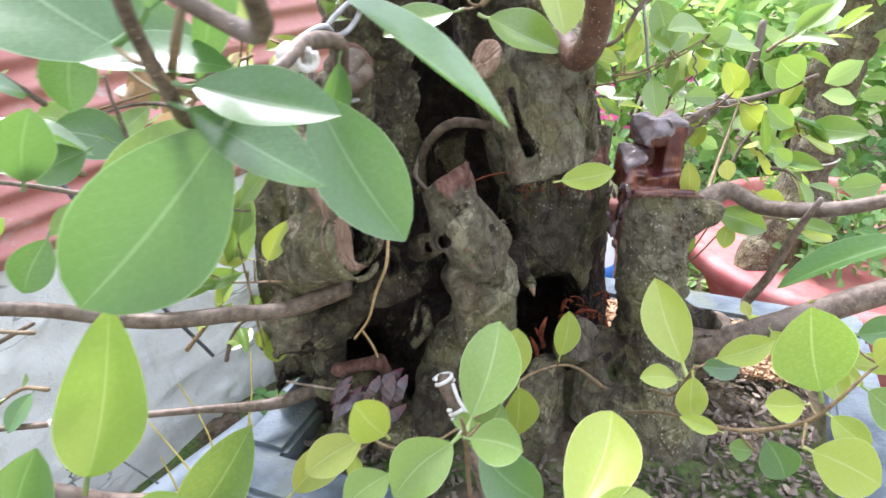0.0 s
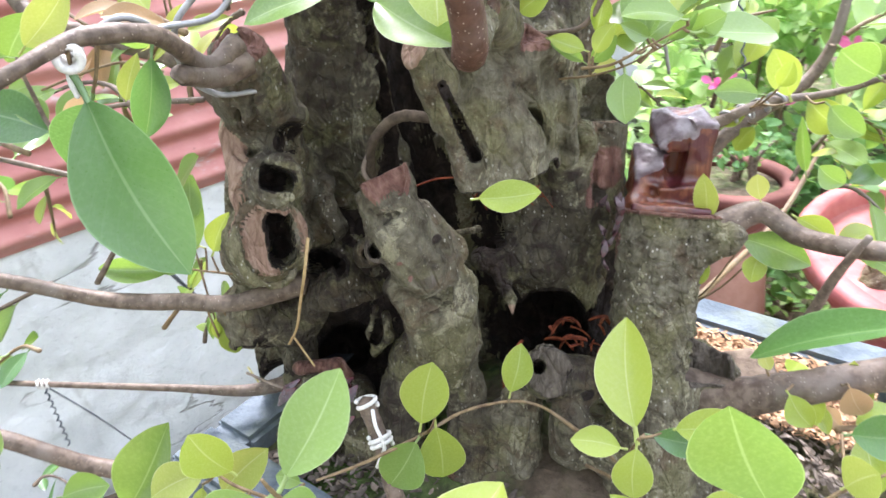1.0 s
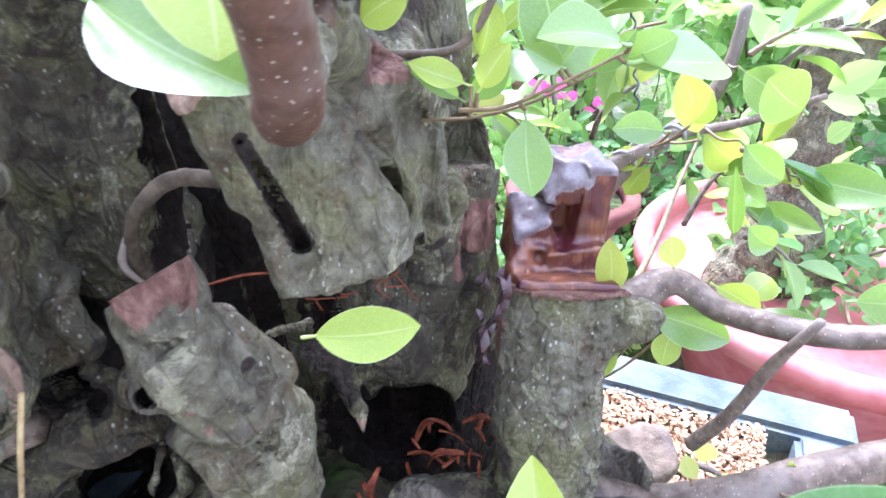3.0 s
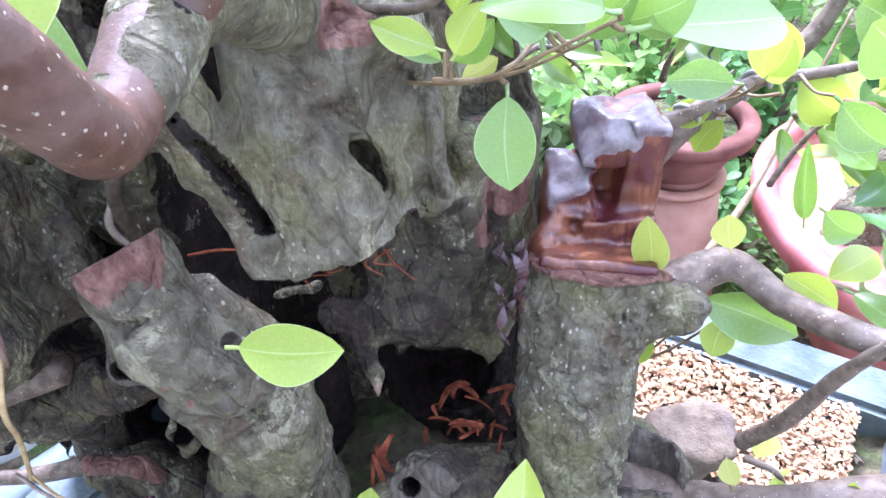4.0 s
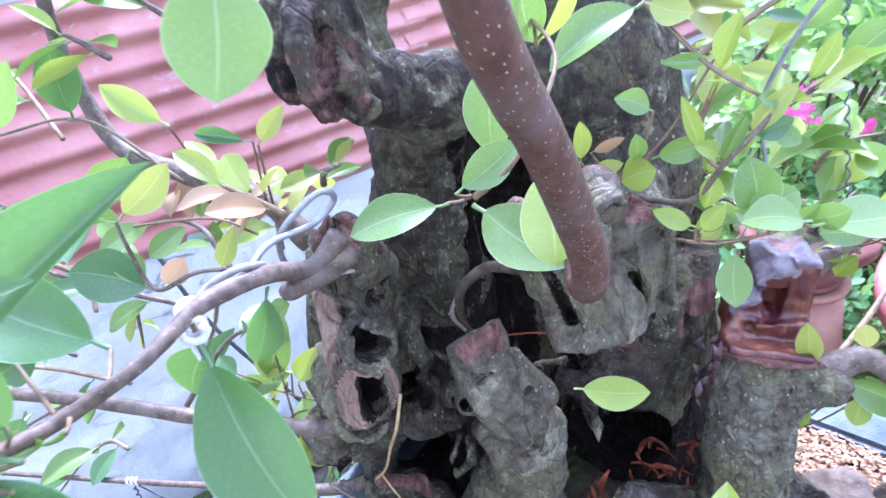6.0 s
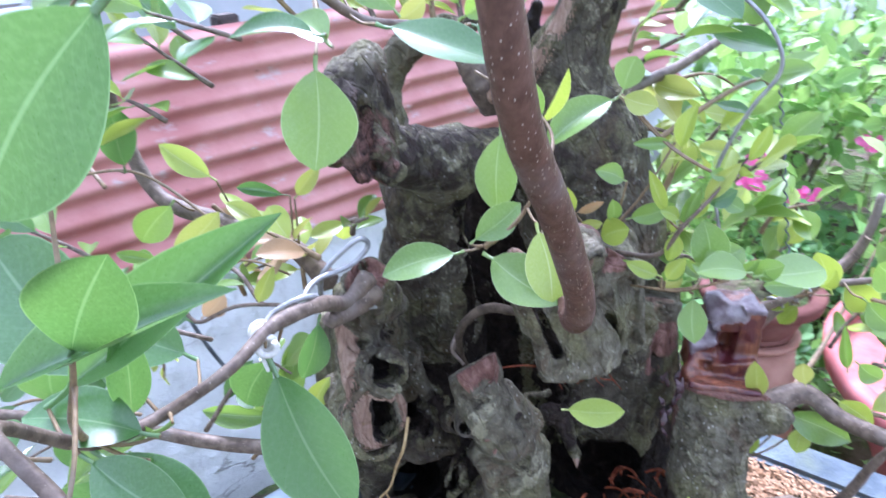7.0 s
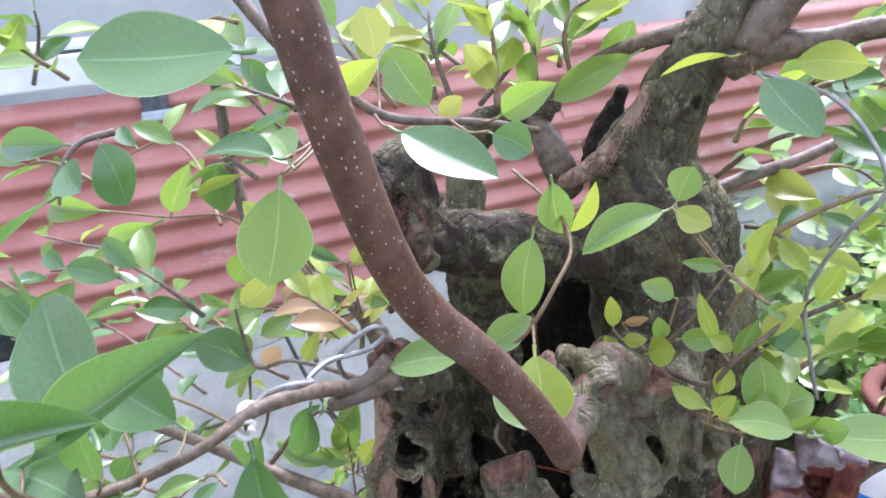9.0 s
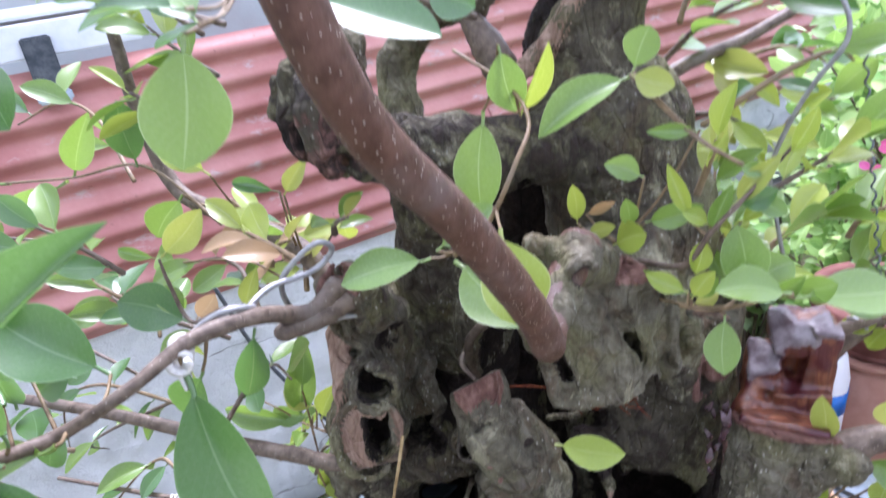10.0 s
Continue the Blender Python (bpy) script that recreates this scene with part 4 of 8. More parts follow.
    c.hollow((-0.095, 0.425, 1.050, 0.0034), (-0.117, 0.450, 1.024, 0.0037), k=0.003)
    c.limb((-0.130, 0.535, 1.025, 0.0307), (-0.146, 0.530, 0.955, 0.0311), (-0.153, 0.520, 0.881, 0.0334), (-0.161, 0.520, 0.805, 0.0421), k=0.01)
    c.limb((-0.151, 0.510, 0.996, 0.0117), (-0.166, 0.505, 0.951, 0.0120), (-0.177, 0.500, 0.881, 0.0158), k=0.008)
    c.limb((-0.104, 0.530, 0.990, 0.0202), (-0.116, 0.520, 0.907, 0.0211), (-0.124, 0.510, 0.830, 0.0276), k=0.01, wood=3)
    c.hollow((-0.126, 0.475, 0.992, 0.0120), (-0.137, 0.500, 0.940, 0.0151), (-0.151, 0.540, 0.919, 0.0162), k=0.004)
    c.hollow((-0.077, 0.470, 0.951, 0.0104), (-0.093, 0.500, 0.897, 0.0135), k=0.004)
    # humps and holes between
    c.limb((-0.040, 0.462, 1.107, 0.0089), (-0.044, 0.456, 1.080, 0.0166), (-0.022, 0.462, 1.080, 0.0105), k=0.01)
    c.limb((-0.063, 0.465, 1.068, 0.0149), (-0.086, 0.475, 1.036, 0.0150), (-0.099, 0.480, 0.997, 0.0158), k=0.01)
    c.limb((-0.014, 0.446, 1.120, 0.0120), (0.002, 0.424, 1.136, 0.0090), k=0.005)
    c.collar((0.0035, 0.4185, 1.1385), (0.45, -0.75, 0.4), 0.0050, 0.0022, 1.2, 0.0015, wood=4)
    c.hollow((0.005, 0.415, 1.140, 0.0032), (-0.008, 0.436, 1.126, 0.0034), k=0.0015)
    c.hollow((-0.038, 0.430, 1.124, 0.0080), (-0.081, 0.500, 1.074, 0.0110), k=0.003, flat=(0.75, 1, 1.4))
    c.hollow((-0.024, 0.432, 1.118, 0.0045), (-0.050, 0.470, 1.090, 0.0060), k=0.003, flat=(1.2, 1, 0.8))
    c.hollow((-0.026, 0.440, 1.052, 0.0127), (-0.092, 0.550, 0.949, 0.0242), k=0.003)
    c.hollow((-0.048, 0.450, 1.036, 0.0094), (-0.110, 0.550, 0.939, 0.0154), k=0.003)
    c.limb((-0.018, 0.458, 1.066, 0.0045), (-0.023, 0.452, 1.048, 0.0042), (-0.022, 0.456, 1.026, 0.0055), (-0.011, 0.462, 1.038, 0.0070), (-0.012, 0.462, 1.057, 0.0054), k=0.003)
    c.hollow((-0.011, 0.440, 1.055, 0.0033), (-0.033, 0.480, 1.019, 0.0037), k=0.002)
    c.limb((-0.054, 0.475, 0.965, 0.0193), (-0.046, 0.470, 0.935, 0.0196), (-0.054, 0.470, 0.882, 0.0234), k=0.01)
    c.limb((-0.088, 0.455, 1.003, 0.0067), (-0.053, 0.452, 1.013, 0.0065), (-0.048, 0.455, 1.001, 0.0057), k=0.004, wood=1)
    c.limb((-0.081, 0.460, 0.961, 0.0174), (-0.095, 0.460, 0.882, 0.0207), k=0.01)
    c.limb((-0.066, 0.470, 0.989, 0.0128), (-0.099, 0.470, 0.972, 0.0150), k=0.01)
    c.hollow((0.030, 0.452, 1.006, 0.0078), (0.023, 0.470, 0.968, 0.0109), (0.013, 0.480, 0.895, 0.0119), k=0.003)
    # low cut stubs and knobs
    c.limb((0.109, 0.444, 1.037, 0.0177), (0.111, 0.458, 1.021, 0.0178), (0.132, 0.470, 1.010, 0.0174), (0.159, 0.490, 0.993, 0.0181), k=0.01)
    c.box((0.1117, 0.4268, 1.0449), (0.028, 0.028, 0.015), turn=(68, 19, 0), carve=True, k=0.0015, wood=4)
    c.hollow((0.105, 0.430, 1.052, 0.0027), (0.101, 0.460, 1.024, 0.0034), k=0.0015)
    c.hollow((0.127, 0.440, 1.037, 0.0035), (0.129, 0.440, 1.025, 0.0032), k=0.003)
    c.limb((0.089, 0.462, 0.991, 0.0164), (0.088, 0.460, 0.931, 0.0190), k=0.01)
    c.limb((0.126, 0.448, 0.991, 0.0171), (0.129, 0.460, 0.953, 0.0198), k=0.008)
    c.limb((0.148, 0.455, 0.972, 0.0137), (0.153, 0.460, 0.948, 0.0157), k=0.01)
    c.limb((0.070, 0.455, 0.977, 0.0087), (0.071, 0.460, 0.926, 0.0150), k=0.01)
    c.limb((0.040, 0.455, 0.924, 0.0152), (0.039, 0.460, 0.942, 0.0100), k=0.006, wood=1)
    # the rear stem that bends over to the fork, and the split fork
    c.limb((-0.069, 0.520, 1.279, 0.0172), (-0.084, 0.545, 1.322, 0.0157), (-0.087, 0.552, 1.352, 0.0137), (-0.068, 0.556, 1.376, 0.0122), (-0.038, 0.558, 1.389, 0.0103), (-0.015, 0.558, 1.393, 0.0081), k=0.006)
    c.limb((0.016, 0.560, 1.355, 0.0110), (0.022, 0.563, 1.378, 0.0105), (0.029, 0.567, 1.402, 0.0055), k=0.003, wood=3)
    c.limb((0.004, 0.538, 1.345, 0.0070), (0.026, 0.537, 1.360, 0.0060), (0.042, 0.539, 1.382, 0.0052), (0.056, 0.539, 1.410, 0.0040), k=0.010, wood=2)
    c.hollow((0.092, 0.533, 1.402, 0.0090), (0.099, 0.536, 1.380, 0.0125), (0.110, 0.546, 1.342, 0.0095), (0.118, 0.553, 1.310, 0.0065), k=0.003)
    c.hollow((0.021, 0.505, 1.290, 0.0054), (-0.009, 0.520, 1.284, 0.0065), k=0.004)
    # its collar: the knob, the cut above it and the small raw stub
    c.limb((0.078, 0.466, 1.256, 0.0150), (0.077, 0.435, 1.276, 0.0130), (0.076, 0.412, 1.288, 0.0130), k=0.006)
    c.limb((0.077, 0.425, 1.284, 0.0130), (0.076, 0.395, 1.280, 0.0115), (0.078, 0.374, 1.275, 0.0090), k=0.005)
    c.limb((0.079, 0.410, 1.292, 0.0110), (0.087, 0.394, 1.293, 0.0085), k=0.004)
    c.cut((0.0895, 0.3900, 1.2930), (0.60, -0.72, 0.25), 0.014, wood=0)
    c.hollow((0.0900, 0.3895, 1.2920, 0.0036), (0.084, 0.401, 1.287, 0.0028), k=0.003)
    c.limb((0.066, 0.410, 1.294, 0.0080), (0.060, 0.404, 1.299, 0.0055), k=0.004)
    c.limb((0.104, 0.490, 1.240, 0.015), (0.098, 0.464, 1.252, 0.0085), k=0.006)
    c.cut((0.0965, 0.4590, 1.2570), (0.1, -0.2, 0.97), 0.008, wood=1)
    # the cut stem that carries the deadwood
    c.limb((0.183, 0.512, 1.140, 0.0310), (0.179, 0.505, 1.108, 0.0300), (0.178, 0.488, 1.060, 0.0285), (0.183, 0.476, 1.003, 0.0330), (0.1928, 0.462, 0.921, 0.0419), k=0.007)
    c.limb((0.190, 0.506, 1.112, 0.0220), (0.220, 0.492, 1.122, 0.0130), k=0.008)
    c.cut((0.183, 0.507, 1.1335), (0.02, 0.40, 0.91), 0.056, wood=1)
    c.limb((0.133, 0.560, 1.090, 0.0230), (0.133, 0.560, 1.192, 0.0205), k=0.005)
    c.cut((0.133, 0.556, 1.179), (0.04, 0.30, 0.95), 0.034, wood=0)
    c.hollow((0.141, 0.488, 1.140, 0.0070), (0.143, 0.505, 1.085, 0.0055), k=0.003, wood=1)
    c.limb((0.185, 0.50, 1.0, 0.034), (0.226, 0.480, 1.022, 0.0165), k=0.008)
    c.limb((0.195, 0.50, 1.01, 0.022), (0.212, 0.494, 1.022, 0.0145), k=0.005)
    c.box((0.214, 0.478, 1.034), (0.016, 0.010, 0.016), turn=(-30, 0, 10), carve=True, k=0.002, wood=4)
    c.rough((24, 0.0010, 1.0, 0), (60, 0.0010, 1.0, 0), (26, 0.0013, 3.2, 1), (48, 0.0011, 2.6, 1), (130, 0.0009, 1.0, 0), (100, 0.0007, 2.0, 1), (280, 0.0006, 1.0, 0),
            (70, 0.0015, 0.25, 1, (0.180, 0.490, 1.07), 0.075), (150, 0.0010, 0.25, 1, (0.180, 0.490, 1.07), 0.075), (50, 0.0022, 2.2, 1, (-0.062, 0.42, 1.36), 0.06), (110, 0.0013, 1.0, 0, (-0.062, 0.42, 1.36), 0.06),
            (60, 0.003, 2.0, 1, (-0.05, 0.40, 1.24), 0.05), (60, 0.0010, 6.0, 1, (0.085, 0.46, 1.22), 0.07), (95, 0.0006, 5.0, 1, (0.085, 0.46, 1.22), 0.07), (210, 0.0003, 4.0, 1, (0.085, 0.46, 1.22), 0.07),
            calmer=(((0.080, 0.450, 1.215), 0.050, 0.35), ((0.182, 0.500, 1.06), 0.06, 0.5), ((0.015, 0.43, 1.14), 0.035, 0.7)))
    v, f = c.skin()
    # kind 2: black patches, part rot, part painted shade of recesses and upper trunk
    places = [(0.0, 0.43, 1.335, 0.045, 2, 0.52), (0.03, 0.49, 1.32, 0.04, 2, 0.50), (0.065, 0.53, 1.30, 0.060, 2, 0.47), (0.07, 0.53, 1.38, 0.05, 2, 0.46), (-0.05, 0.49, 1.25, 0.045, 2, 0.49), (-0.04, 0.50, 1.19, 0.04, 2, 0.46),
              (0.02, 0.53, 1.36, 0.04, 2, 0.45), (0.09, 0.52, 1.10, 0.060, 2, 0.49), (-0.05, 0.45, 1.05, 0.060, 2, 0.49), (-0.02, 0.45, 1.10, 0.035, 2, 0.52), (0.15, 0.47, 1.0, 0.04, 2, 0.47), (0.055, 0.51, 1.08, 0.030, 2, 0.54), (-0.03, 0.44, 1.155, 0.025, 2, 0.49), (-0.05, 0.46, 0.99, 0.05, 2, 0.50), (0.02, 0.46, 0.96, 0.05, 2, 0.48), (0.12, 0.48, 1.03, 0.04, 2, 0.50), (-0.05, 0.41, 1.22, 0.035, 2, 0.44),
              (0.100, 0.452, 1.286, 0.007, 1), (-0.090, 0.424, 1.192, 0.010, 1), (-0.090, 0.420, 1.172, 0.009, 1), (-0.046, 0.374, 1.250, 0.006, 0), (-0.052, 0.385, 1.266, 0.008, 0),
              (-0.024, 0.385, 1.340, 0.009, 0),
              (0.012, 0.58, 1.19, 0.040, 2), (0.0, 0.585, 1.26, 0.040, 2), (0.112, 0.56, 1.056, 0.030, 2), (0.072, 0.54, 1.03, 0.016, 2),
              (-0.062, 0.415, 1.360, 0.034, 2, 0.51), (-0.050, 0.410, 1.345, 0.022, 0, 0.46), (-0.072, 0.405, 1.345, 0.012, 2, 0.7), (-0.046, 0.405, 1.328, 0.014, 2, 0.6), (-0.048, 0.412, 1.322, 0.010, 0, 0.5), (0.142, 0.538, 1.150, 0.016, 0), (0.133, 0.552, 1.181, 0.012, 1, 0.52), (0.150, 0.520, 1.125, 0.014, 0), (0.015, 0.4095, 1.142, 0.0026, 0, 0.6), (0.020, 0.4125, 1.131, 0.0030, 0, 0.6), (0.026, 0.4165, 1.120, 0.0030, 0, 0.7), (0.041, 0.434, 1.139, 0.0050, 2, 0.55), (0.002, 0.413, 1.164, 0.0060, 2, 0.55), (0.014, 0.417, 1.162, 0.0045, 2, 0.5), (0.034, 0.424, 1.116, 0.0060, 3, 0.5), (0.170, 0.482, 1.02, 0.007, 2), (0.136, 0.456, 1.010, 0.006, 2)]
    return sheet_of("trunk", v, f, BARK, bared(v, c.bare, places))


def deadwood_material():
    """Carved red-brown wood, stained wine-red below, with grey-violet weathered facets on top."""
    m = Mat("wet_red_deadwood", 0.3, 0.6)
    grain = m.noise(120, 6, 0.62, m.scaled(1, 1, 0.14), 0.5)
    c = m.ramp(grain, (0.28, (0.034, 0.010, 0.007)), (0.5, (0.150, 0.050, 0.026)), (0.75, (0.34, 0.140, 0.068)))
    c = m.mix(m.step(m.noise(42, 5), 0.45, 0.57), c, (0.075, 0.014, 0.017))
    facet = m.ramp(m.noise(60, 5, 0.6), (0.33, (0.060, 0.030, 0.033)), (0.48, (0.130, 0.098, 0.106)), (0.68, (0.290, 0.250, 0.262)))
    c = m.mix(m.step(m.math("ADD", m.attr("mask", "Alpha"), m.math("MULTIPLY", m.math("SUBTRACT", m.noise(90, 4), 0.5), 0.5)), 0.40, 0.55), c, facet)
    return m.colour(c).bump(m.math("ADD", grain, m.math("MULTIPLY", m.noise(200, 4), 0.3)), 0.5, 0.002).m


DEADWOOD = deadwood_material()


def sculpt_deadwood():
    c = Clay((0.138, 0.465, 1.105), (0.235, 0.60, 1.22), 0.0011)
    c.box((0.1985, 0.5500, 1.1470), (0.0090, 0.0120, 0.0380), turn=(0, 3, 14), k=0.001, bevel=0.001)
    c.box((0.1875, 0.5510, 1.1760), (0.0180, 0.0145, 0.0115), turn=(6, -4, 12), k=0.001, bevel=0.001)
    c.box((0.1680, 0.5470, 1.1440), (0.0115, 0.0125, 0.0180), turn=(4, 6, 12), k=0.002)
    c.box((0.1850, 0.5400, 1.1330), (0.0240, 0.0140, 0.0090), turn=(0, -4, 10), k=0.005)
    c.box((0.1850, 0.5600, 1.1580), (0.0120, 0.0070, 0.0220), k=0.003)
    c.limb((0.158, 0.520, 1.128, 0.0075), (0.168, 0.534, 1.135, 0.0090), k=0.004)
    c.box((0.1830, 0.5150, 1.1310), (0.0260, 0.0200, 0.0030), turn=(-23, 1, 0), k=0.004)
    c.cut((0.1765, 0.5430, 1.1795), (-0.60, -0.50, 0.62), 0.015, wood=4)
    c.cut((0.1860, 0.5372, 1.1795), (0.05, -0.80, 0.60), 0.0100, wood=4)
    c.cut((0.1985, 0.5420, 1.1865), (0.20, -0.35, 0.91), 0.013, wood=4)
    c.cut((0.1660, 0.5410, 1.1560), (-0.25, -0.55, 0.80), 0.015, wood=4)
    c.hollow((0.1840, 0.5340, 1.1610, 0.0046), (0.1840, 0.5440, 1.1530, 0.0054), (0.1835, 0.5320, 1.1450, 0.0050), k=0.002)
    c.hollow((0.1600, 0.5220, 1.1420, 0.0030), (0.1720, 0.5280, 1.1370, 0.0030), k=0.005)
    c.rough((110, 0.0008, 1.0, 0), (60, 0.0008, 1.0, 0), (200, 0.0004, 5.0, 1), smooth_cut=0.5)
    v, f = c.skin()
    return sheet_of("deadwood", v, f, DEADWOOD, c.bare)


tree = thing("old_potted_tree", (0.06, 0.53, 0.90), "gnarled old tree with hollow grey trunk and leathery green leaves", "tree")
settle(new("trunk", sculpt_trunk()), tree)
settle(tagged(new("deadwood", sculpt_deadwood()), "wet red-brown carved dead stub"), tree)

BRANCHES = {}


def branch(name, *pts, material=TWIG, sides=10, lumps=0.06, label=""):
    ob = new("branch", tube_mesh("branch", pts, material, sides, 8, lumps, len(BRANCHES)))
    settle(tagged(ob, label), tree)
    BRANCHES[name] = ob
    return ob


branch("front", (0.078, 0.425, 1.290, 0.011), (0.076, 0.392, 1.281, 0.0085), (0.079, 0.366, 1.273, 0.0078), (0.083, 0.352, 1.282, 0.0076), (0.083, 0.336, 1.306, 0.0074),
       (0.076, 0.300, 1.358, 0.0072), (0.068, 0.264, 1.404, 0.0070), (0.063, 0.246, 1.455, 0.0068), (0.058, 0.238, 1.500, 0.0066), (0.052, 0.232, 1.560, 0.0062),
       material=BROWN, sides=16, lumps=0.02, label="smooth red-brown branch with pale lenticels")
branch("right_low", (0.203, 0.482, 1.006, 0.017), (0.230, 0.470, 1.008, 0.0145), (0.270, 0.456, 1.034, 0.0115), (0.320, 0.458, 1.052, 0.0108), (0.40, 0.45, 1.085, 0.010), (0.50, 0.43, 1.13, 0.009), sides=14, lumps=0.03)
branch("right_mid", (0.195, 0.502, 1.112, 0.015), (0.214, 0.505, 1.122, 0.0115), (0.240, 0.511, 1.134, 0.0076), (0.266, 0.497, 1.124, 0.0066), (0.304, 0.459, 1.138, 0.0058), (0.36, 0.44, 1.16, 0.0046), sides=12, lumps=0.03)
branch("left_mid", (-0.075, 0.46, 1.082, 0.010), (-0.115, 0.435, 1.076, 0.0066), (-0.160, 0.432, 1.074, 0.0064), (-0.225, 0.428, 1.072, 0.0062), (-0.300, 0.400, 1.102, 0.0052), (-0.42, 0.38, 1.11, 0.0045), sides=12, lumps=0.03)
branch("left_thin", (-0.10, 0.49, 0.965, 0.008), (-0.150, 0.472, 0.956, 0.0056), (-0.213, 0.450, 0.968, 0.0034), (-0.315, 0.425, 0.978, 0.0026), (-0.45, 0.40, 0.985, 0.002), lumps=0.03)
branch("left_low", (-0.09, 0.46, 0.905, 0.013), (-0.168, 0.430, 0.897, 0.0088), (-0.262, 0.408, 0.905, 0.0080), (-0.333, 0.385, 0.950, 0.0070), (-0.46, 0.34, 1.04, 0.0062), sides=12, lumps=0.03)


def nearest_on(ob, p):
    """The point of a branch that lies nearest to p."""
    best = min(ob.data.vertices, key=lambda v: (v.co - p).length_squared)
    return best.co.copy()


def leaf(parent, base, tip, width, material, k, face):
    """A leaf from base to tip on a named branch, with a stalk that reaches the wood."""
    holder, b, way = BRANCHES[parent], Vector(base), Vector(tip) - Vector(base)
    shape_width = (0.50, 0.56, 0.46, 0.60, 0.40, 0.52)[k]
    length = way.length
    add_leaf(holder, b, way, face, length, material, k, min(1.5, max(0.55, width / (length / 1.14 * shape_width))))
    near = nearest_on(holder, b)
    if 0.004 < (near - b).length < 0.09:
        mid = (near + b) / 2 + Vector((0, 0, -0.08 * (near - b).length))
        me = tube_mesh("stalk", [(*near, 0.0010), (*mid, 0.0008), (*b, 0.0008)], SPRIG, 5, 4, 0.03)
        new("stalk", me).parent = holder


def spray(start, end, count, size, materials, seed):
    """A side twig with leaves set alternately, turned up to the light."""
    rng = random.Random(1000 + seed)
    a, b = Vector(start), Vector(end)
    way = b - a
    bow = Vector((rng.uniform(-0.2, 0.2), rng.uniform(-0.2, 0.2), rng.uniform(0.05, 0.22))) * way.length
    name = "spray %d" % seed
    pts = [(*(a + way * s + bow * 4 * s * (1 - s)), 0.0022 * (1 - 0.6 * s)) for s in (0, 0.33, 0.66, 1.0)]
    holder = branch(name, *pts, material=SPRIG if seed % 2 else TWIG, sides=6)
    curve = spline(pts, 6)
    for k in range(count):
        s = 0.12 + 0.88 * (k + rng.random() * 0.4) / count
        p = Vector(curve[min(len(curve) - 1, int(s * len(curve)))][:3])
        side = way.cross(Vector((0, 0, 1))).normalized() * (1 if k % 2 else -1)
        d = way.normalized() * rng.uniform(0.2, 0.9) + side * rng.uniform(0.4, 1.0) + Vector((0, 0, rng.uniform(-0.55, 0.5)))
        if k == count - 1:
            d = way.normalized() + Vector((0, 0, 0.25))
        up = Vector((rng.uniform(-0.5, 0.5), rng.uniform(-0.9, 0.2), rng.uniform(0.4, 1.0)))
        add_leaf(holder, p, d, up, size * rng.uniform(0.7, 1.25), rng.choice(materials), rng.randrange(6), rng.uniform(0.9, 1.15))


branch("fork_twig", (0.077, 0.550, 1.446, 0.0067), (0.046, 0.555, 1.437, 0.0056), (0.011, 0.560, 1.421, 0.0056), (-0.015, 0.560, 1.398, 0.0059), (-0.030, 0.565, 1.376, 0.0070), material=TWIG, sides=8, lumps=0.04)
branch("fork_stub", (-0.037, 0.560, 1.389, 0.0041), (-0.019, 0.550, 1.370, 0.0100), (-0.007, 0.550, 1.349, 0.0120), (-0.001, 0.555, 1.331, 0.0102), material=TWIG, sides=10, lumps=0.04)
branch("fork_right", (0.098, 0.550, 1.427, 0.0116), (0.118, 0.550, 1.436, 0.0096), (0.143, 0.550, 1.440, 0.0071), (0.166, 0.550, 1.447, 0.0059), (0.190, 0.540, 1.452, 0.0050), material=TWIG, sides=10, lumps=0.04)
branch("crown_right", (0.109, 0.550, 1.437, 0.0145), (0.121, 0.550, 1.462, 0.0124), (0.138, 0.550, 1.478, 0.0104), (0.165, 0.540, 1.486, 0.0083), material=TWIG, sides=10, lumps=0.04)
branch("back_right", (0.085, 0.600, 1.327, 0.0052), (0.105, 0.620, 1.336, 0.0048), (0.135, 0.660, 1.342, 0.0045), (0.173, 0.700, 1.359, 0.0037), (0.206, 0.740, 1.367, 0.0030), material=TWIG, sides=8, lumps=0.04)
branch("top_left", (-0.123, 0.360, 1.512, 0.0036), (-0.088, 0.360, 1.476, 0.0033), (-0.073, 0.370, 1.452, 0.0031), (-0.051, 0.380, 1.434, 0.0028), (-0.035, 0.400, 1.418, 0.0027), (-0.007, 0.440, 1.409, 0.0022), (-0.001, 0.500, 1.390, 0.0025), material=TWIG, sides=8, lumps=0.04)
branch("left_back", (-0.108, 0.460, 1.221, 0.0087), (-0.144, 0.470, 1.245, 0.0073), (-0.212, 0.480, 1.257, 0.0069), (-0.269, 0.490, 1.273, 0.0063), (-0.297, 0.500, 1.334, 0.0054), (-0.296, 0.500, 1.391, 0.0047), (-0.303, 0.500, 1.439, 0.0037), material=TWIG, sides=10, lumps=0.04)
branch("tied_twig", (-0.044, 0.385, 1.273, 0.0060), (-0.050, 0.365, 1.267, 0.0048), (-0.045, 0.325, 1.290, 0.0042), (-0.052, 0.300, 1.296, 0.0039), (-0.056, 0.285, 1.296, 0.0033), (-0.063, 0.262, 1.290, 0.0029), (-0.088, 0.240, 1.277, 0.0029), (-0.084, 0.205, 1.296, 0.0026), (-0.077, 0.170, 1.334, 0.0024), (-0.041, 0.155, 1.321, 0.0027), (-0.032, 0.120, 1.338, 0.0023), material=TWIG, sides=10, lumps=0.04)
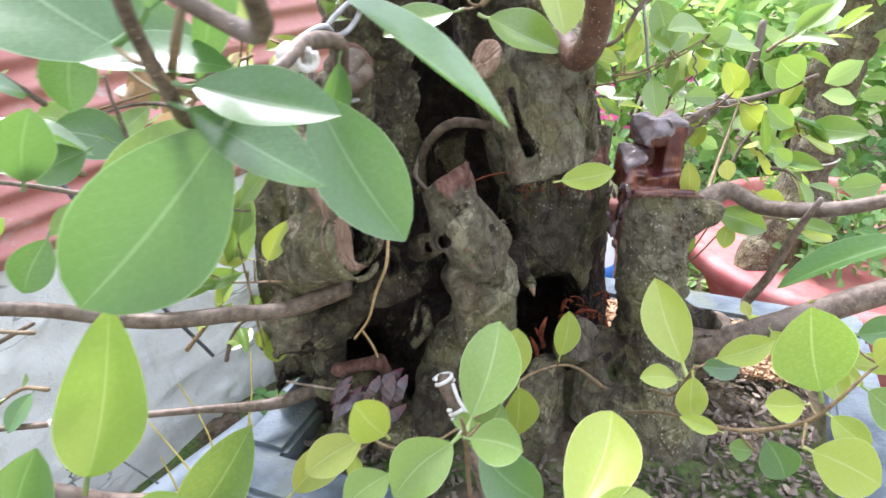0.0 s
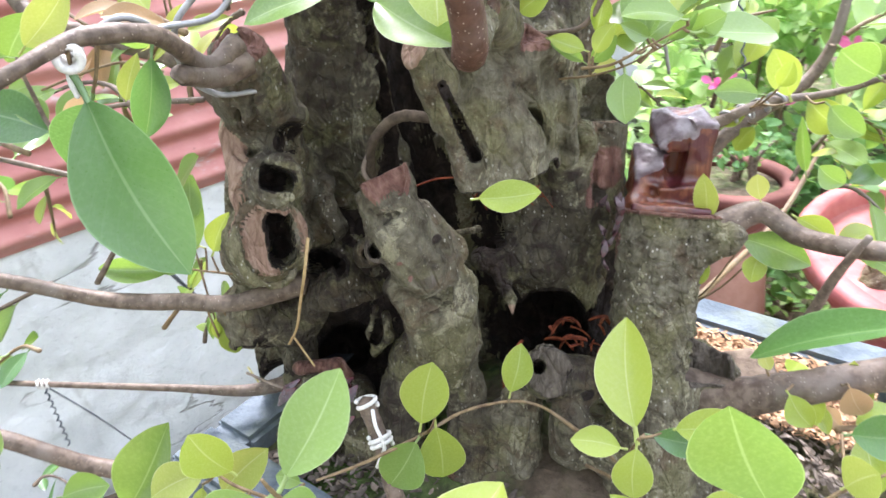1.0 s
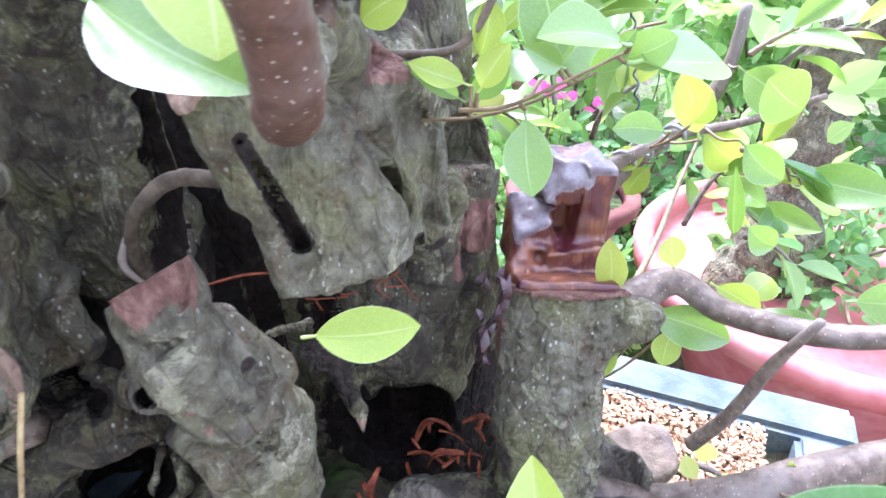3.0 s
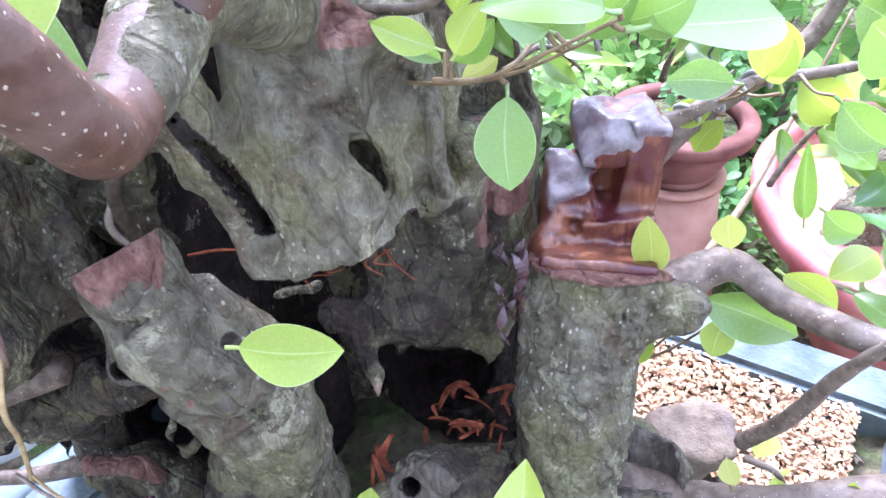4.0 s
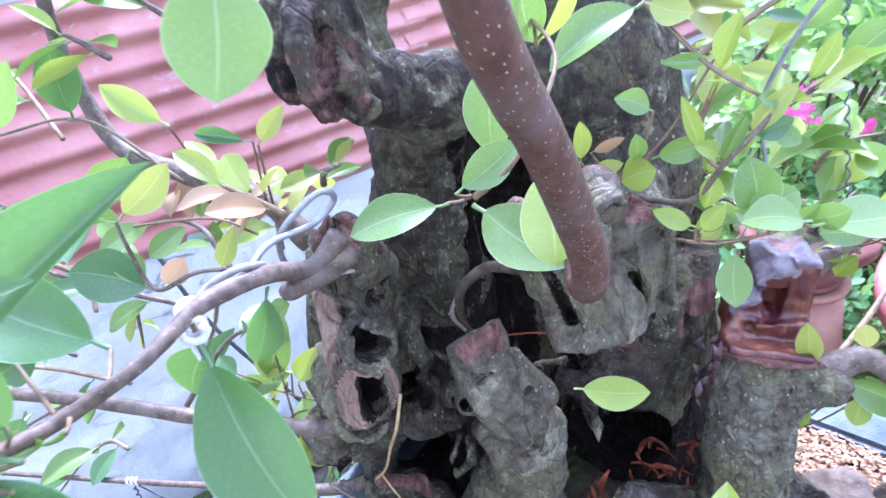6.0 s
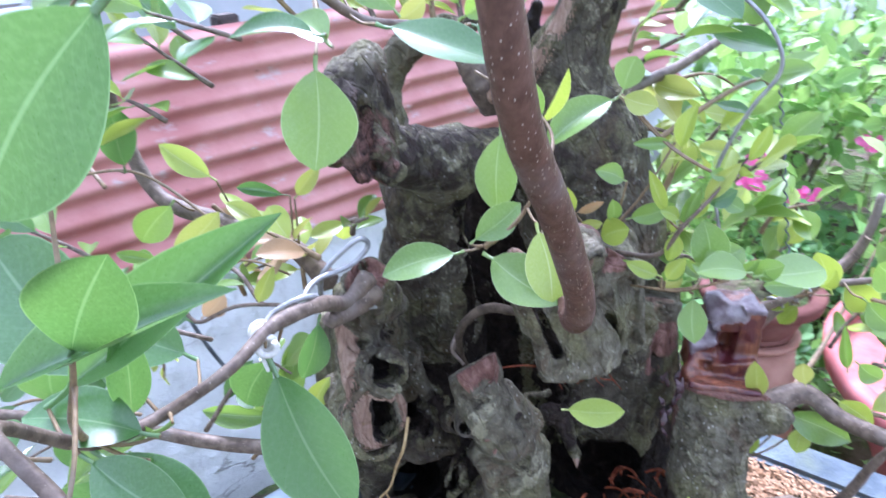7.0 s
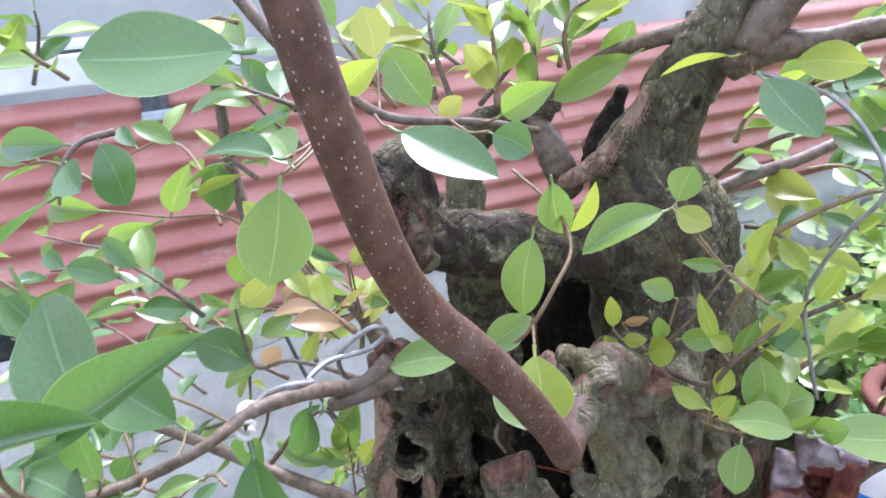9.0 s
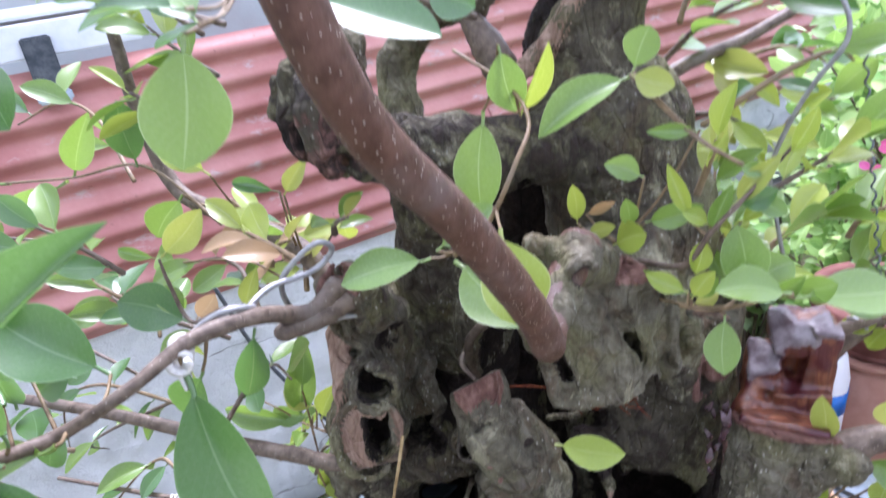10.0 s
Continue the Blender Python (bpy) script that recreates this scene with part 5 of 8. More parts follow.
branch("short_stub", (-0.040, 0.385, 1.264, 0.0066), (-0.048, 0.370, 1.261, 0.0060), (-0.050, 0.345, 1.268, 0.0050), (-0.051, 0.342, 1.268, 0.0047), material=TWIG, sides=12, lumps=0.04)
branch("right_back", (0.196, 0.570, 1.128, 0.0070), (0.222, 0.582, 1.160, 0.0059), (0.257, 0.600, 1.182, 0.0053), (0.279, 0.610, 1.198, 0.0048), (0.290, 0.615, 1.222, 0.0039), (0.294, 0.62, 1.252, 0.0034), material=TWIG, sides=8, lumps=0.04)
branch("right_wired", (0.200, 0.556, 1.174, 0.0055), (0.214, 0.557, 1.180, 0.0043), (0.230, 0.560, 1.188, 0.0034), (0.254, 0.585, 1.187, 0.0030), (0.292, 0.590, 1.192, 0.0026), (0.332, 0.580, 1.212, 0.0018), material=TWIG, sides=8, lumps=0.04)
branch("right_pale", (0.205, 0.53, 1.040, 0.0030), (0.244, 0.61, 1.030, 0.0028), (0.290, 0.69, 1.032, 0.0028), (0.314, 0.73, 1.045, 0.0025), (0.335, 0.765, 1.070, 0.0020), (0.356, 0.795, 1.100, 0.0015), (0.375, 0.82, 1.14, 0.0010), material=SPRIG, sides=8, lumps=0.04)
branch("right_under", (0.262, 0.490, 1.038, 0.0043), (0.273, 0.480, 1.071, 0.0039), (0.280, 0.470, 1.112, 0.0032), (0.289, 0.460, 1.146, 0.0022), material=TWIG, sides=8, lumps=0.04)
branch("upper_sprig", (0.101, 0.485, 1.228, 0.0008), (0.128, 0.470, 1.235, 0.0007), (0.148, 0.460, 1.244, 0.0006), (0.166, 0.450, 1.257, 0.0005), (0.179, 0.450, 1.264, 0.0004), (0.192, 0.450, 1.269, 0.0003), material=SPRIG, sides=8, lumps=0.04)
branch("trunk_sprig", (0.067, 0.480, 1.256, 0.0010), (0.084, 0.470, 1.269, 0.0008), (0.095, 0.465, 1.280, 0.0006), material=SPRIG, sides=8, lumps=0.04)
branch("right_sprig", (0.097, 0.475, 1.257, 0.0019), (0.123, 0.460, 1.265, 0.0016), (0.136, 0.455, 1.288, 0.0014), (0.148, 0.455, 1.305, 0.0012), (0.159, 0.460, 1.319, 0.0009), (0.169, 0.460, 1.334, 0.0007), material=TWIG, sides=8, lumps=0.04)
branch("low_sprig", (0.123, 0.455, 1.243, 0.0009), (0.139, 0.448, 1.247, 0.0008), (0.156, 0.440, 1.258, 0.0006), (0.175, 0.435, 1.270, 0.0005), material=SPRIG, sides=8, lumps=0.04)
branch("knob_sprig", (0.028, 0.385, 1.299, 0.0015), (0.047, 0.385, 1.318, 0.0012), (0.060, 0.390, 1.345, 0.0011), (0.060, 0.410, 1.358, 0.0010), (0.043, 0.430, 1.369, 0.0009), (0.012, 0.440, 1.384, 0.0009), material=SPRIG, sides=8, lumps=0.04)
branch("knob_sprig_low", (0.026, 0.388, 1.298, 0.0008), (0.038, 0.390, 1.310, 0.0010), (0.046, 0.395, 1.321, 0.0009), material=SPRIG, sides=8, lumps=0.04)
branch("vine", (-0.017, 0.330, 1.027, 0.0008), (0.007, 0.345, 1.030, 0.0011), (0.041, 0.362, 1.043, 0.0011), (0.061, 0.390, 1.040, 0.0011), (0.087, 0.410, 1.035, 0.0010), (0.108, 0.425, 1.020, 0.0011), (0.133, 0.435, 0.992, 0.0017), material=SPRIG, sides=8, lumps=0.04)
branch("front_sprig", (0.022, 0.330, 0.929, 0.0018), (0.015, 0.280, 1.046, 0.0013), (0.012, 0.250, 1.111, 0.0011), (0.010, 0.245, 1.126, 0.0007), material=SPRIG, sides=8, lumps=0.04)
branch("front_sprig_left", (-0.007, 0.270, 1.082, 0.0010), (-0.029, 0.275, 1.081, 0.0009), (-0.041, 0.275, 1.090, 0.0007), material=SPRIG, sides=8, lumps=0.04)
branch("right_front_sprig", (0.140, 0.400, 0.997, 0.0012), (0.156, 0.370, 1.021, 0.0011), (0.170, 0.345, 1.034, 0.0012), (0.191, 0.320, 1.047, 0.0013), (0.219, 0.305, 1.066, 0.0013), (0.233, 0.300, 1.089, 0.0011), (0.245, 0.300, 1.107, 0.0009), (0.260, 0.300, 1.121, 0.0007), material=SPRIG, sides=8, lumps=0.04)
branch("node_sprig", (0.150, 0.380, 1.034, 0.0010), (0.159, 0.360, 1.045, 0.0010), (0.167, 0.353, 1.072, 0.0008), material=SPRIG, sides=8, lumps=0.04)
branch("front_twig_up", (-0.084, 0.205, 1.296, 0.0018), (-0.070, 0.190, 1.322, 0.0014), (-0.056, 0.186, 1.352, 0.0010), (-0.066, 0.208, 1.405, 0.0007), (-0.040, 0.204, 1.448, 0.0005), (-0.012, 0.192, 1.458, 0.0004), material=SPRIG, sides=8, lumps=0.04)
branch("left_leafy", (-0.118, 0.440, 1.097, 0.0009), (-0.163, 0.450, 1.092, 0.0009), (-0.176, 0.450, 1.098, 0.0008), (-0.203, 0.450, 1.106, 0.0007), material=SPRIG, sides=8, lumps=0.04)
branch("left_upper_twig", (-0.117, 0.420, 1.249, 0.0009), (-0.158, 0.430, 1.251, 0.0009), (-0.266, 0.460, 1.219, 0.0009), material=SPRIG, sides=8, lumps=0.04)
branch("red_twig", (-0.176, 0.440, 1.271, 0.0012), (-0.259, 0.460, 1.302, 0.0012), (-0.359, 0.470, 1.283, 0.0011), (-0.473, 0.480, 1.267, 0.0011), material=SPRIG, sides=8, lumps=0.04)
branch("left_new_twig", (-0.081, 0.400, 1.239, 0.0017), (-0.146, 0.400, 1.233, 0.0014), (-0.186, 0.400, 1.215, 0.0015), (-0.196, 0.400, 1.243, 0.0013), (-0.198, 0.400, 1.262, 0.0009), material=TWIG, sides=8, lumps=0.04)
leaf("tied_twig", (-0.057, 0.286, 1.284), (-0.012, 0.260, 1.215), 0.040, LEAF_OLD, 0, (0.3, -0.85, 0.4))
leaf("tied_twig", (-0.059, 0.205, 1.293), (-0.125, 0.190, 1.224), 0.049, LEAF_OLD, 3, (0.38, -0.85, 0.35))
leaf("tied_twig", (-0.056, 0.210, 1.301), (-0.107, 0.200, 1.311), 0.025, LEAF_OLD, 0, (0.1, -0.35, 0.9))
leaf("front_twig_up", (-0.010, 0.190, 1.459), (-0.056, 0.170, 1.403), 0.040, LEAF_OLD, 0, (0.55, -0.75, 0.35))
leaf("front_twig_up", (-0.026, 0.143, 1.336), (0.024, 0.148, 1.302), 0.040, LEAF_OLD, 0, (0.28, -0.06, 0.95))
leaf("tied_twig", (-0.083, 0.225, 1.289), (-0.060, 0.210, 1.345), 0.014, LEAF_OLD, 0, (0.6, -0.61, 0.52))
leaf("tied_twig", (-0.073, 0.235, 1.283), (-0.138, 0.220, 1.247), 0.021, LEAF_MID, 2, (0.3, -0.3, 0.9))
leaf("tied_twig", (-0.085, 0.205, 1.294), (-0.034, 0.200, 1.268), 0.030, LEAF_OLD, 0, (0.2, -0.3, 0.95))
leaf("front_twig_up", (-0.051, 0.180, 1.356), (-0.016, 0.170, 1.398), 0.028, LEAF_OLD, 3, (0.64, -0.64, 0.43))
leaf("tied_twig", (-0.084, 0.272, 1.287), (-0.124, 0.258, 1.318), 0.032, LEAF_OLD, 1, (0.75, -0.39, 0.53))
leaf("tied_twig", (-0.063, 0.300, 1.273), (-0.087, 0.300, 1.235), 0.024, LEAF_OLD, 0, (0.23, -0.93, 0.27))
leaf("tied_twig", (-0.043, 0.318, 1.288), (-0.055, 0.312, 1.247), 0.016, LEAF_OLD, 4, (0.6, -0.52, 0.61))
leaf("knob_sprig_low", (0.017, 0.381, 1.298), (-0.026, 0.362, 1.290), 0.022, LEAF_MID, 0, (0.0, -0.6, 0.8))
leaf("knob_sprig_low", (0.026, 0.388, 1.294), (0.072, 0.368, 1.281), 0.029, LEAF_MID, 2, (0.0, -0.6, 0.8))
leaf("knob_sprig_low", (0.020, 0.382, 1.302), (0.046, 0.390, 1.325), 0.018, LEAF_MID, 0, (0.0, -0.8, 0.5))
leaf("knob_sprig", (0.058, 0.372, 1.322), (0.070, 0.352, 1.288), 0.030, LEAF_NEW, 1, (0.5, -0.7, 0.5))
leaf("knob_sprig", (0.028, 0.434, 1.355), (0.029, 0.416, 1.307), 0.025, LEAF_MID, 0, (0.2, -0.9, 0.3))
leaf("knob_sprig", (0.042, 0.425, 1.389), (0.049, 0.425, 1.357), 0.019, LEAF_MID, 0, (0.37, -0.86, 0.36))
leaf("knob_sprig", (0.049, 0.430, 1.354), (0.070, 0.420, 1.387), 0.013, LEAF_NEW, 4, (0.8, -0.5, 0.3))
leaf("right_sprig", (0.094, 0.472, 1.364), (0.053, 0.440, 1.345), 0.022, LEAF_MID, 2, (0.2, -0.5, 0.85))
leaf("right_sprig", (0.094, 0.470, 1.365), (0.101, 0.475, 1.386), 0.023, LEAF_MID, 3, (0.21, -0.92, 0.33))
leaf("right_sprig", (0.093, 0.468, 1.364), (0.115, 0.460, 1.361), 0.015, LEAF_GOLD, 0, (0.2, -0.91, 0.36))
leaf("top_left", (-0.018, 0.299, 1.420), (-0.015, 0.280, 1.380), 0.030, LEAF_MID, 3, (0.6, -0.75, 0.3))
leaf("top_left", (-0.010, 0.290, 1.470), (-0.055, 0.250, 1.472), 0.037, LEAF_OLD, 3, (0.4, -0.55, 0.7))
leaf("top_left", (-0.012, 0.297, 1.428), (-0.045, 0.285, 1.434), 0.017, LEAF_OLD, 2, (0.1, -0.3, 0.95))
leaf("top_left", (-0.022, 0.377, 1.420), (0.039, 0.374, 1.407), 0.028, LEAF_OLD, 0, (0.1, -0.45, 0.9))
leaf("top_left", (0.020, 0.400, 1.416), (0.045, 0.395, 1.410), 0.019, LEAF_OLD, 1, (0.45, -0.85, 0.27))
leaf("top_left", (-0.011, 0.300, 1.423), (-0.034, 0.310, 1.435), 0.016, LEAF_MID, 2, (0.71, -0.66, 0.25))
leaf("top_left", (-0.054, 0.380, 1.434), (-0.023, 0.370, 1.451), 0.016, LEAF_NEW, 4, (0.64, -0.75, 0.17))
leaf("top_left", (-0.060, 0.420, 1.441), (-0.067, 0.420, 1.472), 0.024, LEAF_GOLD, 0, (0.62, -0.78, 0.11))
leaf("top_left", (-0.024, 0.420, 1.417), (-0.050, 0.420, 1.448), 0.026, LEAF_MID, 3, (0.57, -0.8, 0.18))
leaf("top_left", (-0.030, 0.430, 1.413), (-0.013, 0.430, 1.424), 0.012, LEAF_GOLD, 0, (0.53, -0.82, 0.22))
leaf("top_left", (0.003, 0.440, 1.412), (0.039, 0.430, 1.433), 0.018, LEAF_MID, 4, (0.44, -0.87, 0.22))
leaf("fork_right", (0.122, 0.498, 1.432), (0.157, 0.478, 1.409), 0.029, LEAF_OLD, 0, (0.3, -0.6, 0.75))
leaf("fork_right", (0.109, 0.520, 1.437), (0.069, 0.510, 1.430), 0.012, LEAF_NEW, 4, (0.1, 0.2, 0.95))
leaf("fork_right", (0.174, 0.530, 1.432), (0.137, 0.520, 1.434), 0.020, LEAF_NEW, 0, (0.06, -0.98, 0.16))
leaf("fork_right", (0.161, 0.560, 1.411), (0.180, 0.560, 1.392), 0.028, LEAF_MID, 1, (0.02, -0.98, 0.22))
leaf("fork_twig", (0.048, 0.550, 1.434), (-0.010, 0.540, 1.399), 0.022, LEAF_MID, 0, (0.35, -0.92, 0.18))
leaf("fork_twig", (0.015, 0.560, 1.419), (0.036, 0.560, 1.448), 0.022, LEAF_MID, 2, (0.33, -0.93, 0.14))
leaf("low_sprig", (0.146, 0.448, 1.246), (0.149, 0.430, 1.221), 0.018, LEAF_MID, 0, (0.1, -0.85, 0.5))
leaf("low_sprig", (0.176, 0.438, 1.266), (0.225, 0.470, 1.262), 0.025, LEAF_MID, 0, (0.1, -0.5, 0.85))
leaf("low_sprig", (0.156, 0.450, 1.254), (0.148, 0.456, 1.292), 0.023, LEAF_MID, 0, (0.1, -0.95, 0.1))
leaf("low_sprig", (0.174, 0.428, 1.274), (0.145, 0.412, 1.283), 0.019, LEAF_MID, 2, (0.2, -0.5, 0.8))
leaf("low_sprig", (0.152, 0.460, 1.253), (0.175, 0.470, 1.269), 0.023, LEAF_MID, 1, (0.04, -0.82, 0.57))
leaf("low_sprig", (0.127, 0.455, 1.252), (0.105, 0.455, 1.261), 0.011, LEAF_NEW, 4, (0.15, -0.8, 0.58))
leaf("low_sprig", (0.129, 0.453, 1.250), (0.139, 0.450, 1.268), 0.012, LEAF_NEW, 4, (0.11, -0.81, 0.58))
leaf("trunk_sprig", (0.101, 0.467, 1.311), (0.084, 0.457, 1.321), 0.016, LEAF_MID, 2, (0.22, -0.86, 0.46))
leaf("trunk_sprig", (0.127, 0.467, 1.337), (0.104, 0.457, 1.339), 0.008, LEAF_MID, 4, (0.17, -0.89, 0.42))
leaf("trunk_sprig", (0.065, 0.467, 1.281), (0.066, 0.457, 1.307), 0.010, LEAF_NEW, 0, (0.27, -0.82, 0.49))
leaf("trunk_sprig", (0.070, 0.467, 1.287), (0.087, 0.457, 1.300), 0.005, LEAF_RUST, 0, (0.24, -0.83, 0.5))
leaf("trunk_sprig", (0.070, 0.467, 1.276), (0.087, 0.457, 1.286), 0.009, LEAF_GOLD, 0, (0.24, -0.82, 0.52))
leaf("trunk_sprig", (0.066, 0.467, 1.265), (0.064, 0.457, 1.281), 0.009, LEAF_NEW, 0, (0.27, -0.8, 0.53))
leaf("trunk_sprig", (0.085, 0.467, 1.270), (0.104, 0.457, 1.283), 0.023, LEAF_NEW, 1, (0.2, -0.82, 0.53))
leaf("trunk_sprig", (0.102, 0.467, 1.285), (0.129, 0.457, 1.301), 0.013, LEAF_MID, 2, (0.16, -0.85, 0.51))
leaf("trunk_sprig", (0.094, 0.467, 1.281), (0.094, 0.457, 1.301), 0.010, LEAF_MID, 0, (0.21, -0.84, 0.51))
leaf("right_sprig", (0.126, 0.460, 1.292), (0.115, 0.455, 1.322), 0.009, LEAF_NEW, 4, (0.15, -0.86, 0.49))
leaf("right_sprig", (0.135, 0.460, 1.284), (0.144, 0.455, 1.313), 0.009, LEAF_MID, 4, (0.1, -0.86, 0.51))
leaf("right_sprig", (0.135, 0.460, 1.290), (0.123, 0.455, 1.298), 0.010, LEAF_NEW, 2, (0.13, -0.85, 0.52))
leaf("right_sprig", (0.145, 0.460, 1.301), (0.163, 0.455, 1.329), 0.011, LEAF_GOLD, 4, (0.07, -0.88, 0.48))
leaf("right_sprig", (0.147, 0.460, 1.302), (0.163, 0.455, 1.313), 0.014, LEAF_OLD, 2, (0.06, -0.87, 0.49))
leaf("right_sprig", (0.133, 0.460, 1.284), (0.130, 0.455, 1.263), 0.012, LEAF_NEW, 4, (0.12, -0.83, 0.55))
leaf("right_sprig", (0.159, 0.460, 1.319), (0.148, 0.455, 1.323), 0.010, LEAF_MID, 0, (0.07, -0.88, 0.47))
leaf("right_sprig", (0.167, 0.460, 1.327), (0.176, 0.455, 1.352), 0.009, LEAF_NEW, 0, (0.02, -0.9, 0.43))
leaf("right_sprig", (0.155, 0.460, 1.308), (0.169, 0.455, 1.301), 0.012, LEAF_MID, 0, (0.05, -0.87, 0.5))
leaf("trunk_sprig", (0.073, 0.385, 1.193), (0.109, 0.378, 1.203), 0.017, LEAF_NEW, 0, (0.2, -0.75, 0.6))
leaf("front_sprig", (0.013, 0.250, 1.113), (0.032, 0.285, 1.156), 0.031, LEAF_MID, 0, (-0.05, -0.8, 0.6))
leaf("front_sprig", (0.010, 0.250, 1.111), (-0.026, 0.235, 1.083), 0.033, LEAF_MID, 2, (0.03, -0.72, 0.69))
leaf("front_sprig", (0.011, 0.248, 1.111), (0.039, 0.235, 1.113), 0.024, LEAF_MID, 1, (-0.06, -0.74, 0.67))
leaf("front_sprig", (0.014, 0.250, 1.107), (0.054, 0.240, 1.070), 0.029, LEAF_OLD, 2, (-0.08, -0.71, 0.7))
leaf("front_sprig", (0.020, 0.260, 1.109), (0.006, 0.260, 1.111), 0.015, LEAF_MID, 0, (-0.02, -0.76, 0.65))
leaf("front_sprig_left", (-0.039, 0.275, 1.091), (-0.076, 0.265, 1.072), 0.022, LEAF_GOLD, 0, (0.16, -0.73, 0.67))
leaf("front_sprig_left", (-0.029, 0.278, 1.084), (-0.045, 0.272, 1.114), 0.025, LEAF_NEW, 1, (0.11, -0.76, 0.64))
leaf("front_sprig_left", (-0.048, 0.275, 1.078), (-0.049, 0.270, 1.062), 0.009, LEAF_NEW, 0, (0.13, -0.72, 0.69))
leaf("front_sprig_left", (-0.024, 0.250, 1.089), (-0.051, 0.240, 1.073), 0.026, LEAF_MID, 0, (0.11, -0.7, 0.71))
leaf("vine", (0.041, 0.360, 1.048), (0.051, 0.365, 1.098), 0.029, LEAF_NEW, 3, (0.24, -0.71, 0.66))
leaf("vine", (0.052, 0.358, 1.062), (0.052, 0.365, 1.005), 0.029, LEAF_NEW, 3, (0.21, -0.67, 0.71))
leaf("vine", (0.088, 0.408, 1.040), (0.095, 0.412, 1.080), 0.020, LEAF_NEW, 0, (0.12, -0.76, 0.64))
leaf("vine", (0.043, 0.355, 1.050), (0.021, 0.350, 1.008), 0.030, LEAF_MID, 3, (0.25, -0.65, 0.72))
leaf("node_sprig", (0.167, 0.362, 1.058), (0.155, 0.416, 1.108), 0.033, LEAF_NEW, 4, (-0.2, -0.95, 0.35))
leaf("node_sprig", (0.166, 0.352, 1.071), (0.167, 0.340, 1.038), 0.022, LEAF_NEW, 0, (0.0, -0.85, 0.5))
leaf("node_sprig", (0.162, 0.356, 1.060), (0.132, 0.349, 1.069), 0.017, LEAF_NEW, 0, (0.0, -0.6, 0.8))
leaf("node_sprig", (0.170, 0.360, 1.069), (0.206, 0.365, 1.062), 0.016, LEAF_OLD, 0, (-0.26, -0.73, 0.63))
leaf("node_sprig", (0.182, 0.365, 1.069), (0.217, 0.355, 1.091), 0.020, LEAF_NEW, 0, (-0.29, -0.74, 0.61))
leaf("right_front_sprig", (0.225, 0.305, 1.081), (0.193, 0.285, 1.158), 0.044, LEAF_MID, 3, (-0.38, -0.69, 0.62))
leaf("right_front_sprig", (0.222, 0.310, 1.075), (0.195, 0.310, 1.076), 0.024, LEAF_NEW, 1, (-0.34, -0.66, 0.67))
leaf("right_front_sprig", (0.181, 0.325, 1.041), (0.154, 0.330, 1.051), 0.011, LEAF_NEW, 4, (-0.23, -0.67, 0.7))
leaf("right_front_sprig", (0.242, 0.300, 1.096), (0.274, 0.290, 1.076), 0.031, LEAF_MID, 0, (-0.46, -0.62, 0.64))
leaf("right_front_sprig", (0.226, 0.300, 1.077), (0.244, 0.280, 1.068), 0.031, LEAF_NEW, 0, (-0.4, -0.62, 0.67))
leaf("right_front_sprig", (0.245, 0.300, 1.109), (0.252, 0.290, 1.130), 0.024, LEAF_GOLD, 3, (-0.46, -0.66, 0.59))
leaf("right_front_sprig", (0.256, 0.340, 1.103), (0.282, 0.330, 1.117), 0.024, LEAF_OLD, 0, (-0.46, -0.69, 0.55))
leaf("right_front_sprig", (0.208, 0.330, 1.020), (0.189, 0.330, 1.025), 0.026, LEAF_MID, 1, (-0.38, -0.68, 0.63))
leaf("right_front_sprig", (0.210, 0.330, 1.034), (0.226, 0.320, 1.004), 0.030, LEAF_OLD, 1, (-0.41, -0.66, 0.63))
leaf("right_front_sprig", (0.204, 0.280, 1.070), (0.240, 0.260, 1.059), 0.038, LEAF_NEW, 3, (-0.48, -0.63, 0.62))
leaf("right_front_sprig", (0.059, 0.220, 1.068), (0.102, 0.300, 1.092), 0.039, LEAF_NEW, 2, (-0.2, -0.71, 0.68))
leaf("right_front_sprig", (0.062, 0.220, 1.072), (0.109, 0.240, 1.076), 0.028, LEAF_NEW, 0, (-0.22, -0.65, 0.72))
leaf("right_low", (0.275, 0.318, 1.185), (0.210, 0.362, 1.132), 0.024, LEAF_OLD, 0, (0.0, -0.35, 0.95))
leaf("right_low", (0.312, 0.460, 1.011), (0.298, 0.455, 1.058), 0.019, LEAF_GOLD, 0, (-0.41, -0.73, 0.55))
leaf("right_low", (0.259, 0.440, 1.045), (0.277, 0.430, 1.024), 0.021, LEAF_NEW, 2, (-0.25, -0.74, 0.63))
leaf("right_low", (0.248, 0.470, 1.054), (0.253, 0.460, 1.044), 0.015, LEAF_GOLD, 0, (-0.21, -0.78, 0.59))
leaf("right_low", (0.292, 0.440, 1.055), (0.307, 0.440, 1.030), 0.021, LEAF_RUST, 0, (-0.31, -0.74, 0.6))
leaf("right_pale", (0.208, 0.510, 1.122), (0.200, 0.500, 1.162), 0.016, LEAF_GOLD, 0, (-0.25, -0.89, 0.39))
leaf("right_pale", (0.239, 0.510, 1.141), (0.234, 0.510, 1.161), 0.014, LEAF_GOLD, 3, (-0.19, -0.9, 0.4))
leaf("right_pale", (0.246, 0.510, 1.107), (0.240, 0.500, 1.086), 0.021, LEAF_NEW, 0, (-0.19, -0.85, 0.49))
leaf("right_pale", (0.230, 0.515, 1.099), (0.213, 0.510, 1.109), 0.012, LEAF_NEW, 4, (-0.15, -0.87, 0.47))
